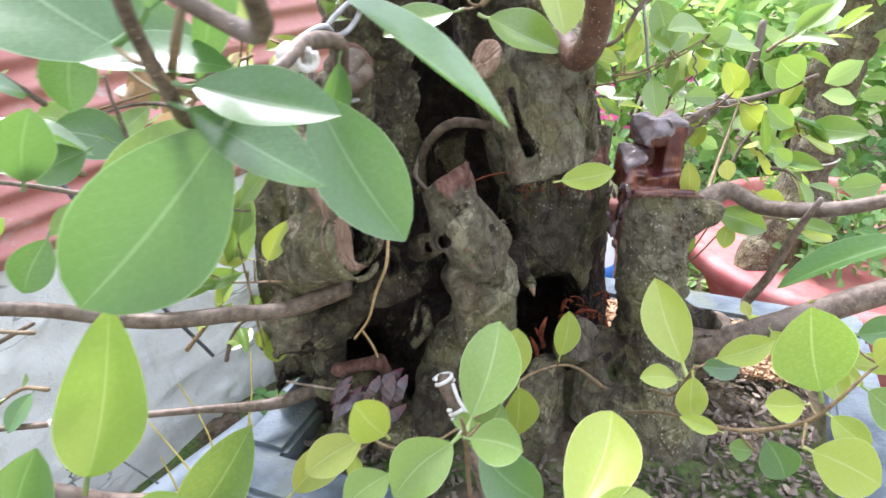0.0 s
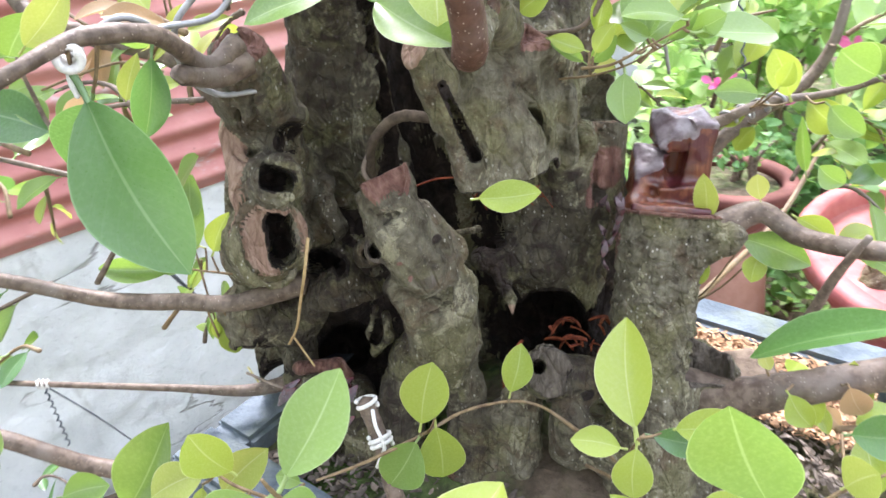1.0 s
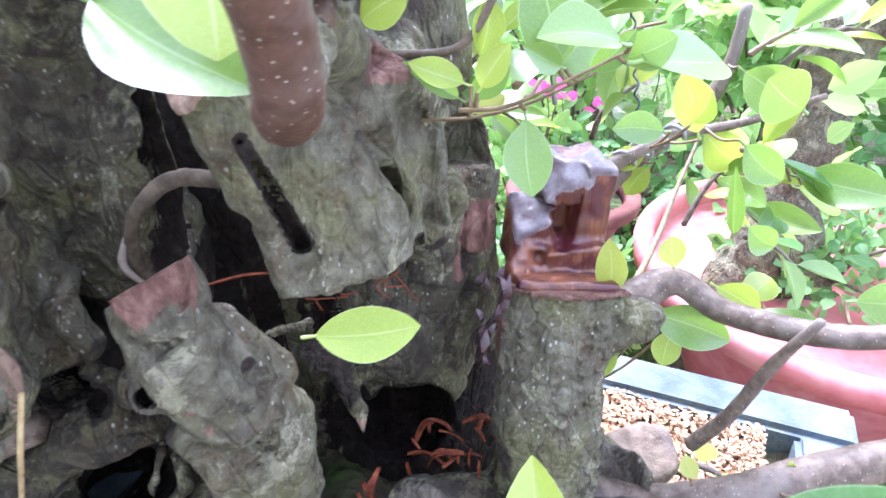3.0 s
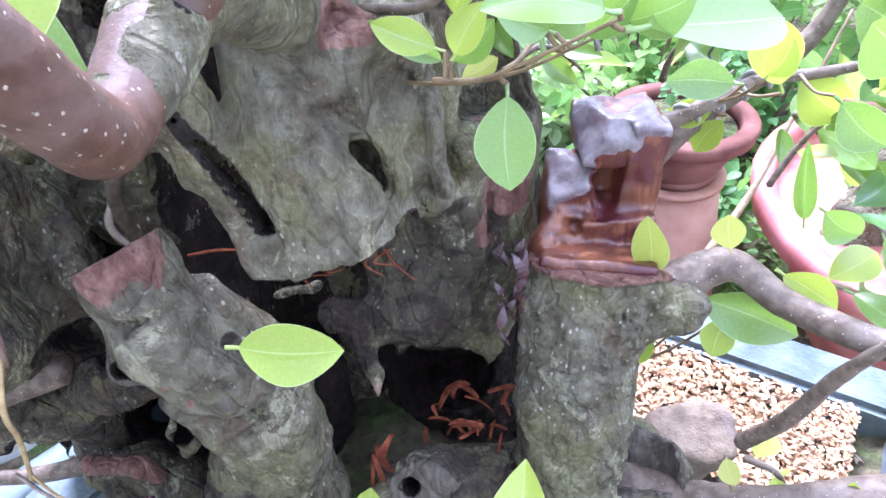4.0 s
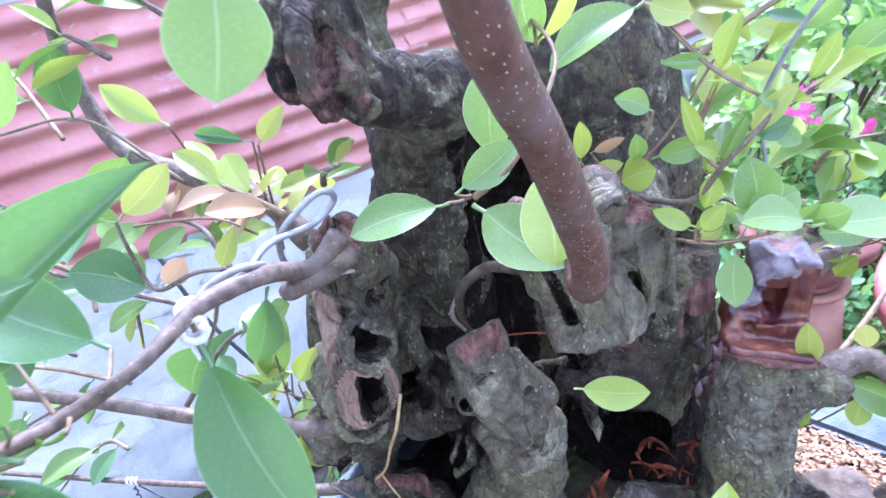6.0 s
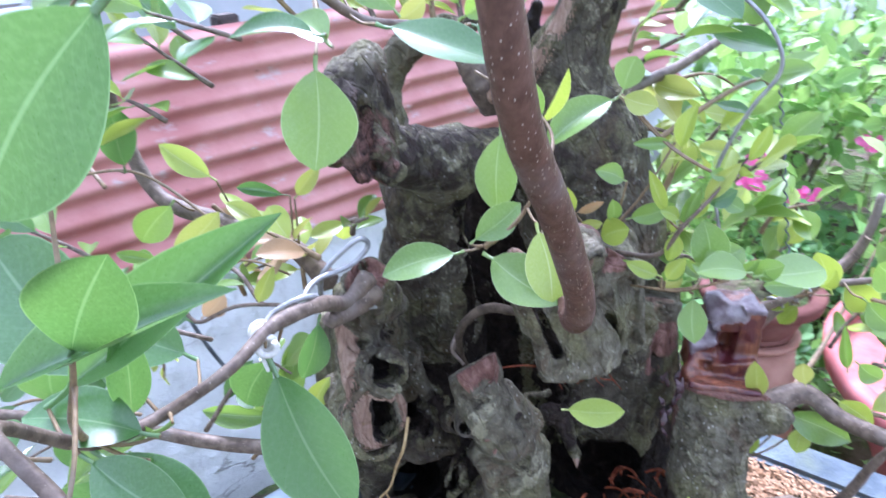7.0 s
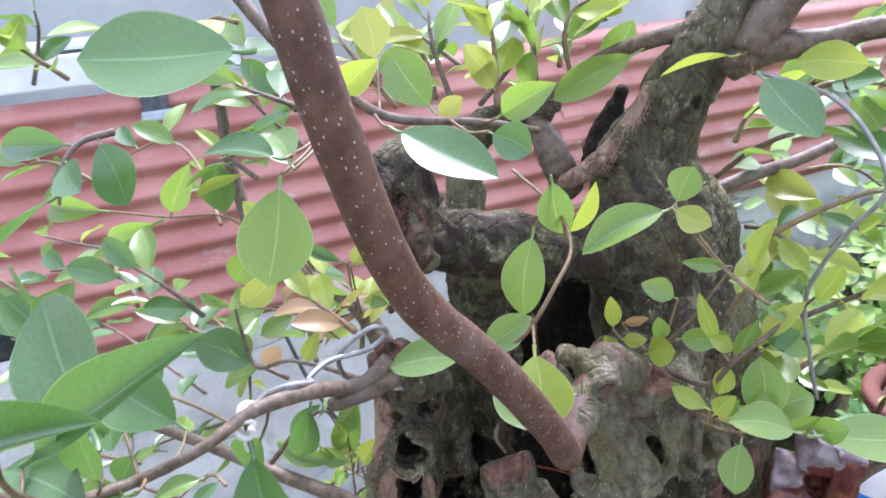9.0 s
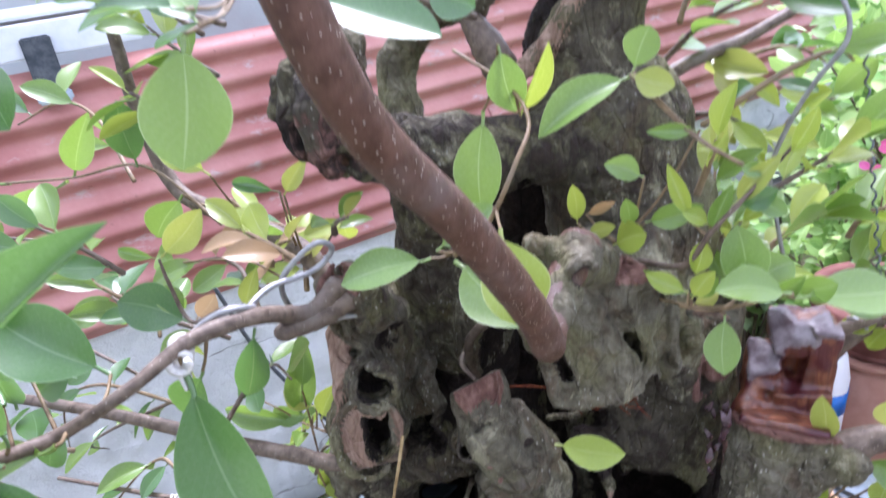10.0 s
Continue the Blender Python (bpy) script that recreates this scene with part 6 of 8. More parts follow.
leaf("right_pale", (0.260, 0.500, 1.164), (0.249, 0.490, 1.204), 0.008, LEAF_MID, 4, (-0.24, -0.91, 0.34))
leaf("right_pale", (0.259, 0.510, 1.134), (0.286, 0.500, 1.120), 0.022, LEAF_NEW, 4, (-0.25, -0.86, 0.43))
leaf("right_pale", (0.263, 0.500, 1.174), (0.284, 0.500, 1.160), 0.021, LEAF_MID, 2, (-0.27, -0.89, 0.37))
leaf("right_mid", (0.304, 0.470, 1.150), (0.332, 0.460, 1.158), 0.041, LEAF_MID, 0, (-0.47, -0.81, 0.36))
leaf("right_mid", (0.225, 0.510, 1.117), (0.276, 0.500, 1.101), 0.024, LEAF_MID, 4, (-0.33, -0.84, 0.43))
leaf("right_mid", (0.199, 0.500, 1.113), (0.207, 0.490, 1.087), 0.021, LEAF_NEW, 0, (-0.25, -0.85, 0.46))
leaf("left_leafy", (-0.163, 0.450, 1.092), (-0.241, 0.440, 1.091), 0.020, LEAF_MID, 4, (0.61, -0.66, 0.44))
leaf("left_leafy", (-0.162, 0.450, 1.095), (-0.139, 0.450, 1.165), 0.024, LEAF_MID, 4, (0.56, -0.72, 0.41))
leaf("left_leafy", (-0.142, 0.440, 1.036), (-0.146, 0.440, 1.052), 0.017, LEAF_NEW, 4, (0.52, -0.66, 0.54))
leaf("left_leafy", (-0.131, 0.440, 1.111), (-0.112, 0.440, 1.145), 0.017, LEAF_NEW, 4, (0.24, -0.88, 0.42))
leaf("left_leafy", (-0.152, 0.450, 1.126), (-0.142, 0.450, 1.169), 0.019, LEAF_MID, 0, (0.29, -0.88, 0.38))
leaf("left_leafy", (-0.142, 0.450, 1.111), (-0.175, 0.450, 1.119), 0.015, LEAF_GOLD, 4, (0.3, -0.86, 0.42))
leaf("left_leafy", (-0.148, 0.450, 1.101), (-0.195, 0.450, 1.093), 0.017, LEAF_MID, 4, (0.31, -0.84, 0.45))
leaf("left_mid", (-0.141, 0.440, 1.031), (-0.137, 0.440, 1.058), 0.017, LEAF_NEW, 0, (0.51, -0.67, 0.54))
leaf("left_mid", (-0.130, 0.440, 1.053), (-0.134, 0.440, 1.021), 0.018, LEAF_NEW, 0, (0.24, -0.8, 0.54))
leaf("left_low", (-0.223, 0.300, 1.028), (-0.147, 0.240, 1.182), 0.039, LEAF_MID, 0, (0.45, -0.68, 0.57))
leaf("left_low", (-0.210, 0.360, 0.913), (-0.134, 0.340, 1.033), 0.045, LEAF_MID, 0, (0.32, -0.66, 0.68))
leaf("left_low", (-0.280, 0.300, 0.991), (-0.230, 0.280, 1.077), 0.038, LEAF_OLD, 1, (0.51, -0.6, 0.61))
leaf("tied_twig", (-0.190, 0.280, 1.235), (-0.170, 0.270, 1.275), 0.027, LEAF_OLD, 1, (0.52, -0.82, 0.26))
leaf("tied_twig", (-0.163, 0.300, 1.249), (-0.191, 0.290, 1.235), 0.022, LEAF_OLD, 2, (0.48, -0.83, 0.28))
leaf("tied_twig", (-0.142, 0.270, 1.310), (-0.147, 0.260, 1.276), 0.022, LEAF_OLD, 0, (0.46, -0.87, 0.17))
leaf("tied_twig", (-0.195, 0.300, 1.206), (-0.214, 0.290, 1.174), 0.022, LEAF_OLD, 0, (0.51, -0.77, 0.39))
leaf("left_low", (-0.118, 0.360, 0.956), (-0.069, 0.360, 1.011), 0.029, LEAF_GOLD, 1, (0.46, -0.56, 0.69))
leaf("left_low", (-0.228, 0.330, 0.965), (-0.178, 0.330, 0.988), 0.024, LEAF_MID, 1, (0.61, -0.46, 0.65))
leaf("upper_sprig", (0.126, 0.470, 1.241), (0.104, 0.460, 1.259), 0.008, LEAF_MID, 4, (0.24, -0.89, 0.39))
leaf("upper_sprig", (0.126, 0.470, 1.241), (0.140, 0.460, 1.259), 0.011, LEAF_MID, 0, (0.17, -0.9, 0.4))
leaf("upper_sprig", (0.128, 0.470, 1.236), (0.141, 0.470, 1.244), 0.008, LEAF_GOLD, 0, (0.16, -0.89, 0.43))
leaf("upper_sprig", (0.159, 0.450, 1.260), (0.144, 0.440, 1.270), 0.010, LEAF_MID, 4, (0.1, -0.92, 0.38))
leaf("upper_sprig", (0.166, 0.450, 1.258), (0.178, 0.440, 1.275), 0.009, LEAF_MID, 2, (-0.0, -0.93, 0.38))
leaf("upper_sprig", (0.176, 0.450, 1.263), (0.192, 0.440, 1.274), 0.014, LEAF_MID, 0, (-0.06, -0.93, 0.37))
leaf("upper_sprig", (0.156, 0.450, 1.261), (0.153, 0.450, 1.276), 0.011, LEAF_MID, 0, (0.08, -0.93, 0.36))
leaf("upper_sprig", (0.102, 0.480, 1.230), (0.099, 0.480, 1.234), 0.005, LEAF_NEW, 0, (0.27, -0.86, 0.43))
leaf("right_wired", (0.238, 0.550, 1.201), (0.206, 0.540, 1.206), 0.017, LEAF_MID, 0, (-0.15, -0.89, 0.43))
leaf("right_wired", (0.243, 0.540, 1.208), (0.246, 0.530, 1.227), 0.013, LEAF_NEW, 2, (-0.23, -0.89, 0.4))
leaf("right_wired", (0.301, 0.540, 1.215), (0.272, 0.530, 1.235), 0.038, LEAF_MID, 3, (-0.28, -0.93, 0.24))
leaf("right_wired", (0.256, 0.555, 1.195), (0.239, 0.550, 1.230), 0.021, LEAF_NEW, 0, (-0.2, -0.94, 0.26))
leaf("right_wired", (0.233, 0.560, 1.187), (0.209, 0.560, 1.179), 0.020, LEAF_NEW, 4, (-0.15, -0.94, 0.31))
leaf("right_wired", (0.275, 0.550, 1.197), (0.300, 0.540, 1.178), 0.029, LEAF_MID, 2, (-0.27, -0.91, 0.3))
leaf("right_back", (0.288, 0.600, 1.222), (0.321, 0.600, 1.199), 0.039, LEAF_MID, 1, (-0.28, -0.93, 0.24))
leaf("right_back", (0.273, 0.600, 1.186), (0.307, 0.600, 1.161), 0.029, LEAF_NEW, 2, (-0.25, -0.92, 0.3))
leaf("right_back", (0.242, 0.580, 1.171), (0.230, 0.580, 1.149), 0.025, LEAF_NEW, 2, (-0.17, -0.93, 0.34))
leaf("red_twig", (-0.359, 0.470, 1.283), (-0.318, 0.470, 1.334), 0.025, LEAF_MID, 4, (0.79, -0.54, 0.29))
leaf("red_twig", (-0.468, 0.480, 1.267), (-0.627, 0.480, 1.252), 0.025, LEAF_MID, 4, (0.86, -0.43, 0.28))
leaf("red_twig", (-0.369, 0.470, 1.279), (-0.472, 0.460, 1.234), 0.031, LEAF_MID, 4, (0.82, -0.47, 0.33))
leaf("red_twig", (-0.266, 0.460, 1.301), (-0.253, 0.450, 1.353), 0.027, LEAF_OLD, 1, (0.76, -0.58, 0.3))
leaf("left_new_twig", (-0.186, 0.400, 1.215), (-0.228, 0.380, 1.237), 0.041, LEAF_OLD, 0, (0.72, -0.54, 0.44))
leaf("left_new_twig", (-0.198, 0.400, 1.262), (-0.242, 0.400, 1.265), 0.009, LEAF_MID, 4, (0.75, -0.56, 0.35))
leaf("left_new_twig", (-0.195, 0.400, 1.264), (-0.151, 0.400, 1.299), 0.021, LEAF_GOLD, 0, (0.71, -0.62, 0.34))
leaf("left_new_twig", (-0.191, 0.400, 1.218), (-0.210, 0.400, 1.238), 0.019, LEAF_MID, 0, (0.71, -0.56, 0.43))
leaf("left_new_twig", (-0.181, 0.400, 1.218), (-0.159, 0.400, 1.239), 0.016, LEAF_RUST, 0, (0.67, -0.59, 0.45))
leaf("left_new_twig", (-0.134, 0.400, 1.234), (-0.117, 0.400, 1.263), 0.012, LEAF_GOLD, 4, (0.62, -0.65, 0.45))
leaf("left_back", (-0.174, 0.440, 1.307), (-0.206, 0.430, 1.336), 0.018, LEAF_NEW, 4, (0.71, -0.66, 0.23))
leaf("left_back", (-0.228, 0.460, 1.281), (-0.261, 0.450, 1.245), 0.028, LEAF_MID, 0, (0.72, -0.61, 0.32))
leaf("left_back", (-0.119, 0.440, 1.299), (-0.163, 0.440, 1.303), 0.010, LEAF_OLD, 2, (0.63, -0.72, 0.3))
leaf("left_back", (-0.116, 0.440, 1.297), (-0.095, 0.440, 1.320), 0.012, LEAF_GOLD, 4, (0.58, -0.76, 0.29))
spray((-0.334, 0.340, 1.176), (-0.380, 0.320, 1.229), 5, 0.055, (LEAF_OLD, LEAF_MID,), 0)
spray((-0.318, 0.360, 1.096), (-0.394, 0.340, 1.105), 5, 0.05, (LEAF_OLD, LEAF_OLD,), 1)
spray((-0.238, 0.400, 1.246), (-0.286, 0.380, 1.288), 5, 0.052, (LEAF_OLD, LEAF_MID,), 2)
spray((-0.404, 0.440, 1.317), (-0.495, 0.420, 1.327), 5, 0.052, (LEAF_OLD, LEAF_MID,), 3)
spray((-0.219, 0.420, 1.092), (-0.130, 0.420, 1.164), 5, 0.04, (LEAF_OLD, LEAF_MID,), 4)
spray((-0.325, 0.440, 1.001), (-0.409, 0.420, 0.946), 5, 0.045, (LEAF_OLD, LEAF_MID,), 5)
spray((-0.148, 0.460, 1.399), (-0.200, 0.440, 1.419), 5, 0.045, (LEAF_OLD, LEAF_MID,), 6)
spray((-0.124, 0.450, 1.220), (-0.192, 0.480, 1.254), 6, 0.034, (LEAF_MID, LEAF_NEW, LEAF_GOLD,), 7)
spray((-0.143, 0.420, 1.222), (-0.264, 0.450, 1.213), 6, 0.04, (LEAF_MID, LEAF_MID, LEAF_RUST,), 8)
spray((-0.236, 0.420, 1.193), (-0.351, 0.420, 1.229), 7, 0.046, (LEAF_OLD, LEAF_MID,), 9)
spray((-0.326, 0.400, 1.223), (-0.459, 0.400, 1.237), 7, 0.046, (LEAF_OLD, LEAF_MID,), 10)
spray((-0.409, 0.380, 1.211), (-0.560, 0.400, 1.278), 6, 0.05, (LEAF_OLD, LEAF_MID,), 11)
spray((-0.668, 0.600, 1.129), (-0.918, 0.620, 1.101), 5, 0.045, (LEAF_MID, LEAF_NEW,), 12)
spray((-0.393, 0.520, 1.085), (-0.494, 0.550, 1.101), 5, 0.045, (LEAF_OLD, LEAF_MID,), 13)
spray((-0.203, 0.500, 1.358), (-0.259, 0.500, 1.395), 6, 0.04, (LEAF_MID, LEAF_NEW,), 14)
spray((-0.125, 0.520, 1.391), (-0.172, 0.520, 1.443), 7, 0.042, (LEAF_MID, LEAF_NEW, LEAF_GOLD,), 15)
spray((-0.076, 0.520, 1.399), (-0.104, 0.540, 1.457), 8, 0.042, (LEAF_MID, LEAF_NEW, LEAF_GOLD,), 16)
spray((-0.029, 0.500, 1.403), (-0.035, 0.500, 1.464), 8, 0.042, (LEAF_MID, LEAF_NEW, LEAF_GOLD,), 17)
spray((-0.020, 0.540, 1.395), (-0.028, 0.540, 1.457), 7, 0.042, (LEAF_MID, LEAF_NEW, LEAF_GOLD,), 18)
spray((-0.004, 0.560, 1.411), (0.006, 0.580, 1.463), 6, 0.045, (LEAF_MID, LEAF_NEW,), 19)
spray((-0.114, 0.600, 1.407), (-0.193, 0.620, 1.439), 6, 0.045, (LEAF_MID, LEAF_GOLD, LEAF_NEW,), 20)
spray((-0.337, 0.400, 1.423), (-0.343, 0.360, 1.468), 7, 0.048, (LEAF_MID, LEAF_NEW,), 21)
spray((-0.489, 0.450, 1.401), (-0.452, 0.450, 1.466), 5, 0.05, (LEAF_MID, LEAF_OLD,), 22)
spray((-0.200, 0.450, 1.459), (-0.265, 0.450, 1.422), 5, 0.045, (LEAF_MID, LEAF_NEW,), 23)
spray((0.127, 0.620, 1.392), (0.161, 0.620, 1.435), 7, 0.045, (LEAF_MID, LEAF_OLD, LEAF_NEW,), 24)
spray((0.142, 0.580, 1.408), (0.178, 0.580, 1.413), 5, 0.045, (LEAF_OLD, LEAF_MID,), 25)
spray((0.105, 0.640, 1.336), (0.160, 0.660, 1.302), 8, 0.04, (LEAF_NEW, LEAF_GOLD, LEAF_MID,), 26)
spray((0.095, 0.620, 1.361), (0.133, 0.620, 1.392), 6, 0.04, (LEAF_MID, LEAF_NEW,), 27)
spray((0.109, 0.620, 1.299), (0.153, 0.620, 1.281), 8, 0.036, (LEAF_GOLD, LEAF_NEW, LEAF_NEW,), 28)
spray((0.137, 0.700, 1.322), (0.188, 0.700, 1.315), 6, 0.042, (LEAF_OLD, LEAF_MID,), 29)
spray((0.159, 0.550, 1.272), (0.198, 0.550, 1.305), 7, 0.04, (LEAF_NEW, LEAF_MID, LEAF_GOLD,), 30)
spray((0.124, 0.500, 1.289), (0.132, 0.500, 1.321), 5, 0.034, (LEAF_NEW, LEAF_GOLD,), 31)
spray((0.164, 0.660, 1.275), (0.195, 0.660, 1.299), 6, 0.04, (LEAF_NEW, LEAF_MID,), 32)
spray((0.104, 0.580, 1.235), (0.125, 0.600, 1.270), 6, 0.034, (LEAF_NEW, LEAF_GOLD, LEAF_MID,), 33)
spray((0.114, 0.560, 1.216), (0.146, 0.560, 1.246), 7, 0.034, (LEAF_NEW, LEAF_GOLD, LEAF_MID,), 34)
spray((0.156, 0.560, 1.220), (0.189, 0.560, 1.253), 7, 0.04, (LEAF_MID, LEAF_NEW, LEAF_GOLD,), 35)
spray((0.138, 0.600, 1.188), (0.173, 0.620, 1.174), 6, 0.036, (LEAF_NEW, LEAF_MID,), 36)
spray((0.109, 0.580, 1.185), (0.120, 0.580, 1.215), 5, 0.03, (LEAF_NEW, LEAF_GOLD,), 37)
spray((0.215, 0.620, 1.170), (0.238, 0.620, 1.205), 6, 0.038, (LEAF_NEW, LEAF_MID,), 38)
spray((0.292, 0.580, 1.180), (0.328, 0.580, 1.156), 7, 0.046, (LEAF_MID, LEAF_OLD, LEAF_NEW,), 39)
spray((0.286, 0.620, 1.153), (0.339, 0.620, 1.109), 7, 0.044, (LEAF_NEW, LEAF_MID,), 40)
spray((0.293, 0.600, 1.229), (0.317, 0.600, 1.244), 5, 0.05, (LEAF_MID,), 41)
spray((0.297, 0.560, 1.134), (0.328, 0.550, 1.118), 5, 0.046, (LEAF_MID, LEAF_OLD,), 42)
spray((0.291, 0.560, 1.088), (0.333, 0.560, 1.067), 5, 0.044, (LEAF_MID, LEAF_NEW,), 43)
spray((0.271, 0.500, 1.012), (0.299, 0.500, 0.978), 5, 0.034, (LEAF_NEW, LEAF_GOLD, LEAF_RUST,), 44)
spray((0.297, 0.450, 1.009), (0.325, 0.440, 1.004), 5, 0.042, (LEAF_MID, LEAF_NEW,), 45)
spray((0.277, 0.600, 1.120), (0.315, 0.600, 1.174), 7, 0.036, (LEAF_NEW, LEAF_MID,), 46)
spray((0.212, 0.620, 1.213), (0.249, 0.620, 1.242), 7, 0.036, (LEAF_NEW, LEAF_MID, LEAF_GOLD,), 47)
spray((0.317, 0.620, 1.210), (0.372, 0.620, 1.239), 7, 0.042, (LEAF_MID, LEAF_NEW,), 48)
spray((-0.218, 0.470, 1.016), (-0.182, 0.470, 1.060), 5, 0.03, (LEAF_MID, LEAF_NEW,), 49)
spray((-0.190, 0.480, 0.997), (-0.159, 0.480, 1.042), 5, 0.028, (LEAF_NEW, LEAF_MID,), 50)
spray((-0.198, 0.480, 1.190), (-0.166, 0.480, 1.231), 4, 0.034, (LEAF_MID, LEAF_OLD,), 51)
spray((-0.144, 0.480, 1.232), (-0.185, 0.480, 1.215), 5, 0.03, (LEAF_NEW, LEAF_NEW, LEAF_RUST,), 52)
spray((-0.276, 0.460, 1.149), (-0.284, 0.460, 1.105), 3, 0.026, (LEAF_GOLD, LEAF_NEW,), 53)
spray((-0.081, 0.460, 1.275), (-0.105, 0.460, 1.255), 4, 0.03, (LEAF_GOLD, LEAF_NEW,), 54)
spray((-0.082, 0.400, 1.275), (-0.116, 0.400, 1.290), 5, 0.034, (LEAF_GOLD, LEAF_NEW, LEAF_RUST,), 55)
spray((-0.408, 0.440, 0.818), (-0.349, 0.440, 0.813), 6, 0.03, (LEAF_MID, LEAF_OLD,), 56)
spray((-0.225, 0.500, 1.260), (-0.211, 0.500, 1.222), 6, 0.034, (LEAF_MID, LEAF_OLD, LEAF_RUST,), 57)
spray((-0.219, 0.460, 1.342), (-0.250, 0.460, 1.356), 5, 0.044, (LEAF_NEW, LEAF_MID,), 58)
spray((-0.141, 0.440, 1.242), (-0.118, 0.440, 1.265), 5, 0.03, (LEAF_GOLD, LEAF_RUST, LEAF_NEW,), 59)
spray((-0.067, 0.420, 1.284), (-0.055, 0.420, 1.296), 4, 0.026, (LEAF_GOLD, LEAF_MID,), 60)
spray((-0.217, 0.300, 1.255), (-0.211, 0.280, 1.311), 4, 0.055, (LEAF_OLD,), 61)
spray((-0.195, 0.340, 1.411), (-0.199, 0.300, 1.379), 4, 0.055, (LEAF_OLD,), 62)
# overhead sprays out of view, added as canopy to shade the tree
spray((-0.15000000000000002, 0.35, 1.56), (-0.2, 0.41, 1.66), 9, 0.05, (LEAF_OLD, LEAF_MID,), 63)
spray((0.1, 0.5, 1.56), (0.05, 0.56, 1.66), 9, 0.05, (LEAF_OLD, LEAF_MID,), 64)
spray((0.27, 0.6, 1.52), (0.22, 0.66, 1.62), 9, 0.05, (LEAF_OLD, LEAF_MID,), 65)
spray((0.0, 0.62, 1.48), (-0.05, 0.68, 1.58), 9, 0.05, (LEAF_OLD, LEAF_MID,), 66)
spray((0.35, 0.45, 1.48), (0.3, 0.51, 1.58), 9, 0.05, (LEAF_OLD, LEAF_MID,), 67)
spray((-0.25, 0.55, 1.45), (-0.3, 0.61, 1.55), 9, 0.05, (LEAF_OLD, LEAF_MID,), 68)
# broad old leaves close by, on the tied twig
leaf("tied_twig", (-0.098, 0.205, 1.311), (-0.015, 0.230, 1.385), 0.021, LEAF_OLD, 2, (0.35, -0.55, 0.75))
leaf("tied_twig", (-0.097, 0.235, 1.296), (-0.176, 0.265, 1.343), 0.052, LEAF_OLD, 3, (0.45, -0.80, 0.40))
leaf("tied_twig", (-0.085, 0.172, 1.340), (-0.007, 0.190, 1.386), 0.013, LEAF_OLD, 2, (0.2, -0.35, 0.9))
leaf("tied_twig", (-0.078, 0.195, 1.301), (-0.026, 0.180, 1.297), 0.023, LEAF_OLD, 0, (0.2, -0.6, 0.8))
# fuller crown round the left and upper branches
spray((-0.224, 0.460, 1.155), (-0.388, 0.500, 1.151), 6, 0.045, (LEAF_OLD, LEAF_MID,), 60)
spray((-0.363, 0.500, 1.018), (-0.720, 0.550, 0.797), 6, 0.048, (LEAF_OLD, LEAF_OLD, LEAF_MID,), 61)
spray((-0.445, 0.520, 1.023), (-0.716, 0.560, 1.008), 6, 0.05, (LEAF_OLD, LEAF_OLD,), 62)
spray((-0.327, 0.500, 1.270), (-0.536, 0.550, 1.299), 5, 0.05, (LEAF_OLD, LEAF_MID,), 63)
spray((-0.207, 0.500, 1.387), (-0.290, 0.540, 1.425), 5, 0.045, (LEAF_OLD, LEAF_MID,), 64)
spray((-0.089, 0.520, 1.400), (-0.150, 0.560, 1.436), 6, 0.042, (LEAF_MID, LEAF_OLD, LEAF_NEW,), 65)
spray((-0.065, 0.540, 1.393), (-0.052, 0.580, 1.430), 6, 0.04, (LEAF_NEW, LEAF_MID, LEAF_GOLD,), 66)
spray((-0.022, 0.580, 1.415), (-0.004, 0.600, 1.450), 6, 0.042, (LEAF_MID, LEAF_NEW, LEAF_OLD,), 67)
spray((0.088, 0.600, 1.340), (0.167, 0.620, 1.379), 7, 0.045, (LEAF_OLD, LEAF_MID,), 68)
spray((0.120, 0.550, 1.313), (0.198, 0.600, 1.339), 6, 0.04, (LEAF_OLD, LEAF_MID, LEAF_NEW,), 69)
spray((-0.375, 0.520, 1.016), (-0.620, 0.550, 0.839), 5, 0.046, (LEAF_OLD, LEAF_MID,), 70)


# ---- ties, wires, roots and litter on the tree ----
WIRE = plain("dull_aluminium_wire", (0.26, 0.26, 0.26), (0.42, 0.42, 0.41), 120, 0.5, 0.5, 0.1, 0.0004, metal=0.6)
CORD = plain("grubby_white_cord", (0.62, 0.60, 0.55), (0.80, 0.78, 0.73), 300, 0.9, 0.2, 0.6, 0.0008)
ROOT = plain("dry_root", (0.30, 0.20, 0.09), (0.46, 0.34, 0.17), 150, 0.8, 0.2, 0.4, 0.001)
ARCHROOT = plain("dark_aerial_root", (0.055, 0.040, 0.027), (0.145, 0.110, 0.075), 120, 0.8, 0.2, 0.6, 0.001)
GREYROOT = plain("grey_aerial_root", (0.20, 0.155, 0.12), (0.36, 0.29, 0.23), 120, 0.8, 0.2, 0.5, 0.001)
REDCHIP = plain("wet_red_chip", (0.085, 0.018, 0.010), (0.23, 0.066, 0.028), 140, 0.8, 0.15, 0.5, 0.001)
SHAVING = plain("pale_wood_shaving", (0.36, 0.21, 0.11), (0.55, 0.37, 0.23), 90, 0.8, 0.2, 0.4, 0.001)
STUMPWOOD = plain("grey_cut_stump", (0.105, 0.078, 0.056), (0.22, 0.17, 0.125), 60, 0.85, 0.2, 0.7, 0.002, (0.15, 0.12, 0.12))
RESIN = plain("dark_violet_resin", (0.030, 0.014, 0.018), (0.085, 0.045, 0.052), 80, 0.13, 0.8, 0.4, 0.001, (0.10, 0.018, 0.022))
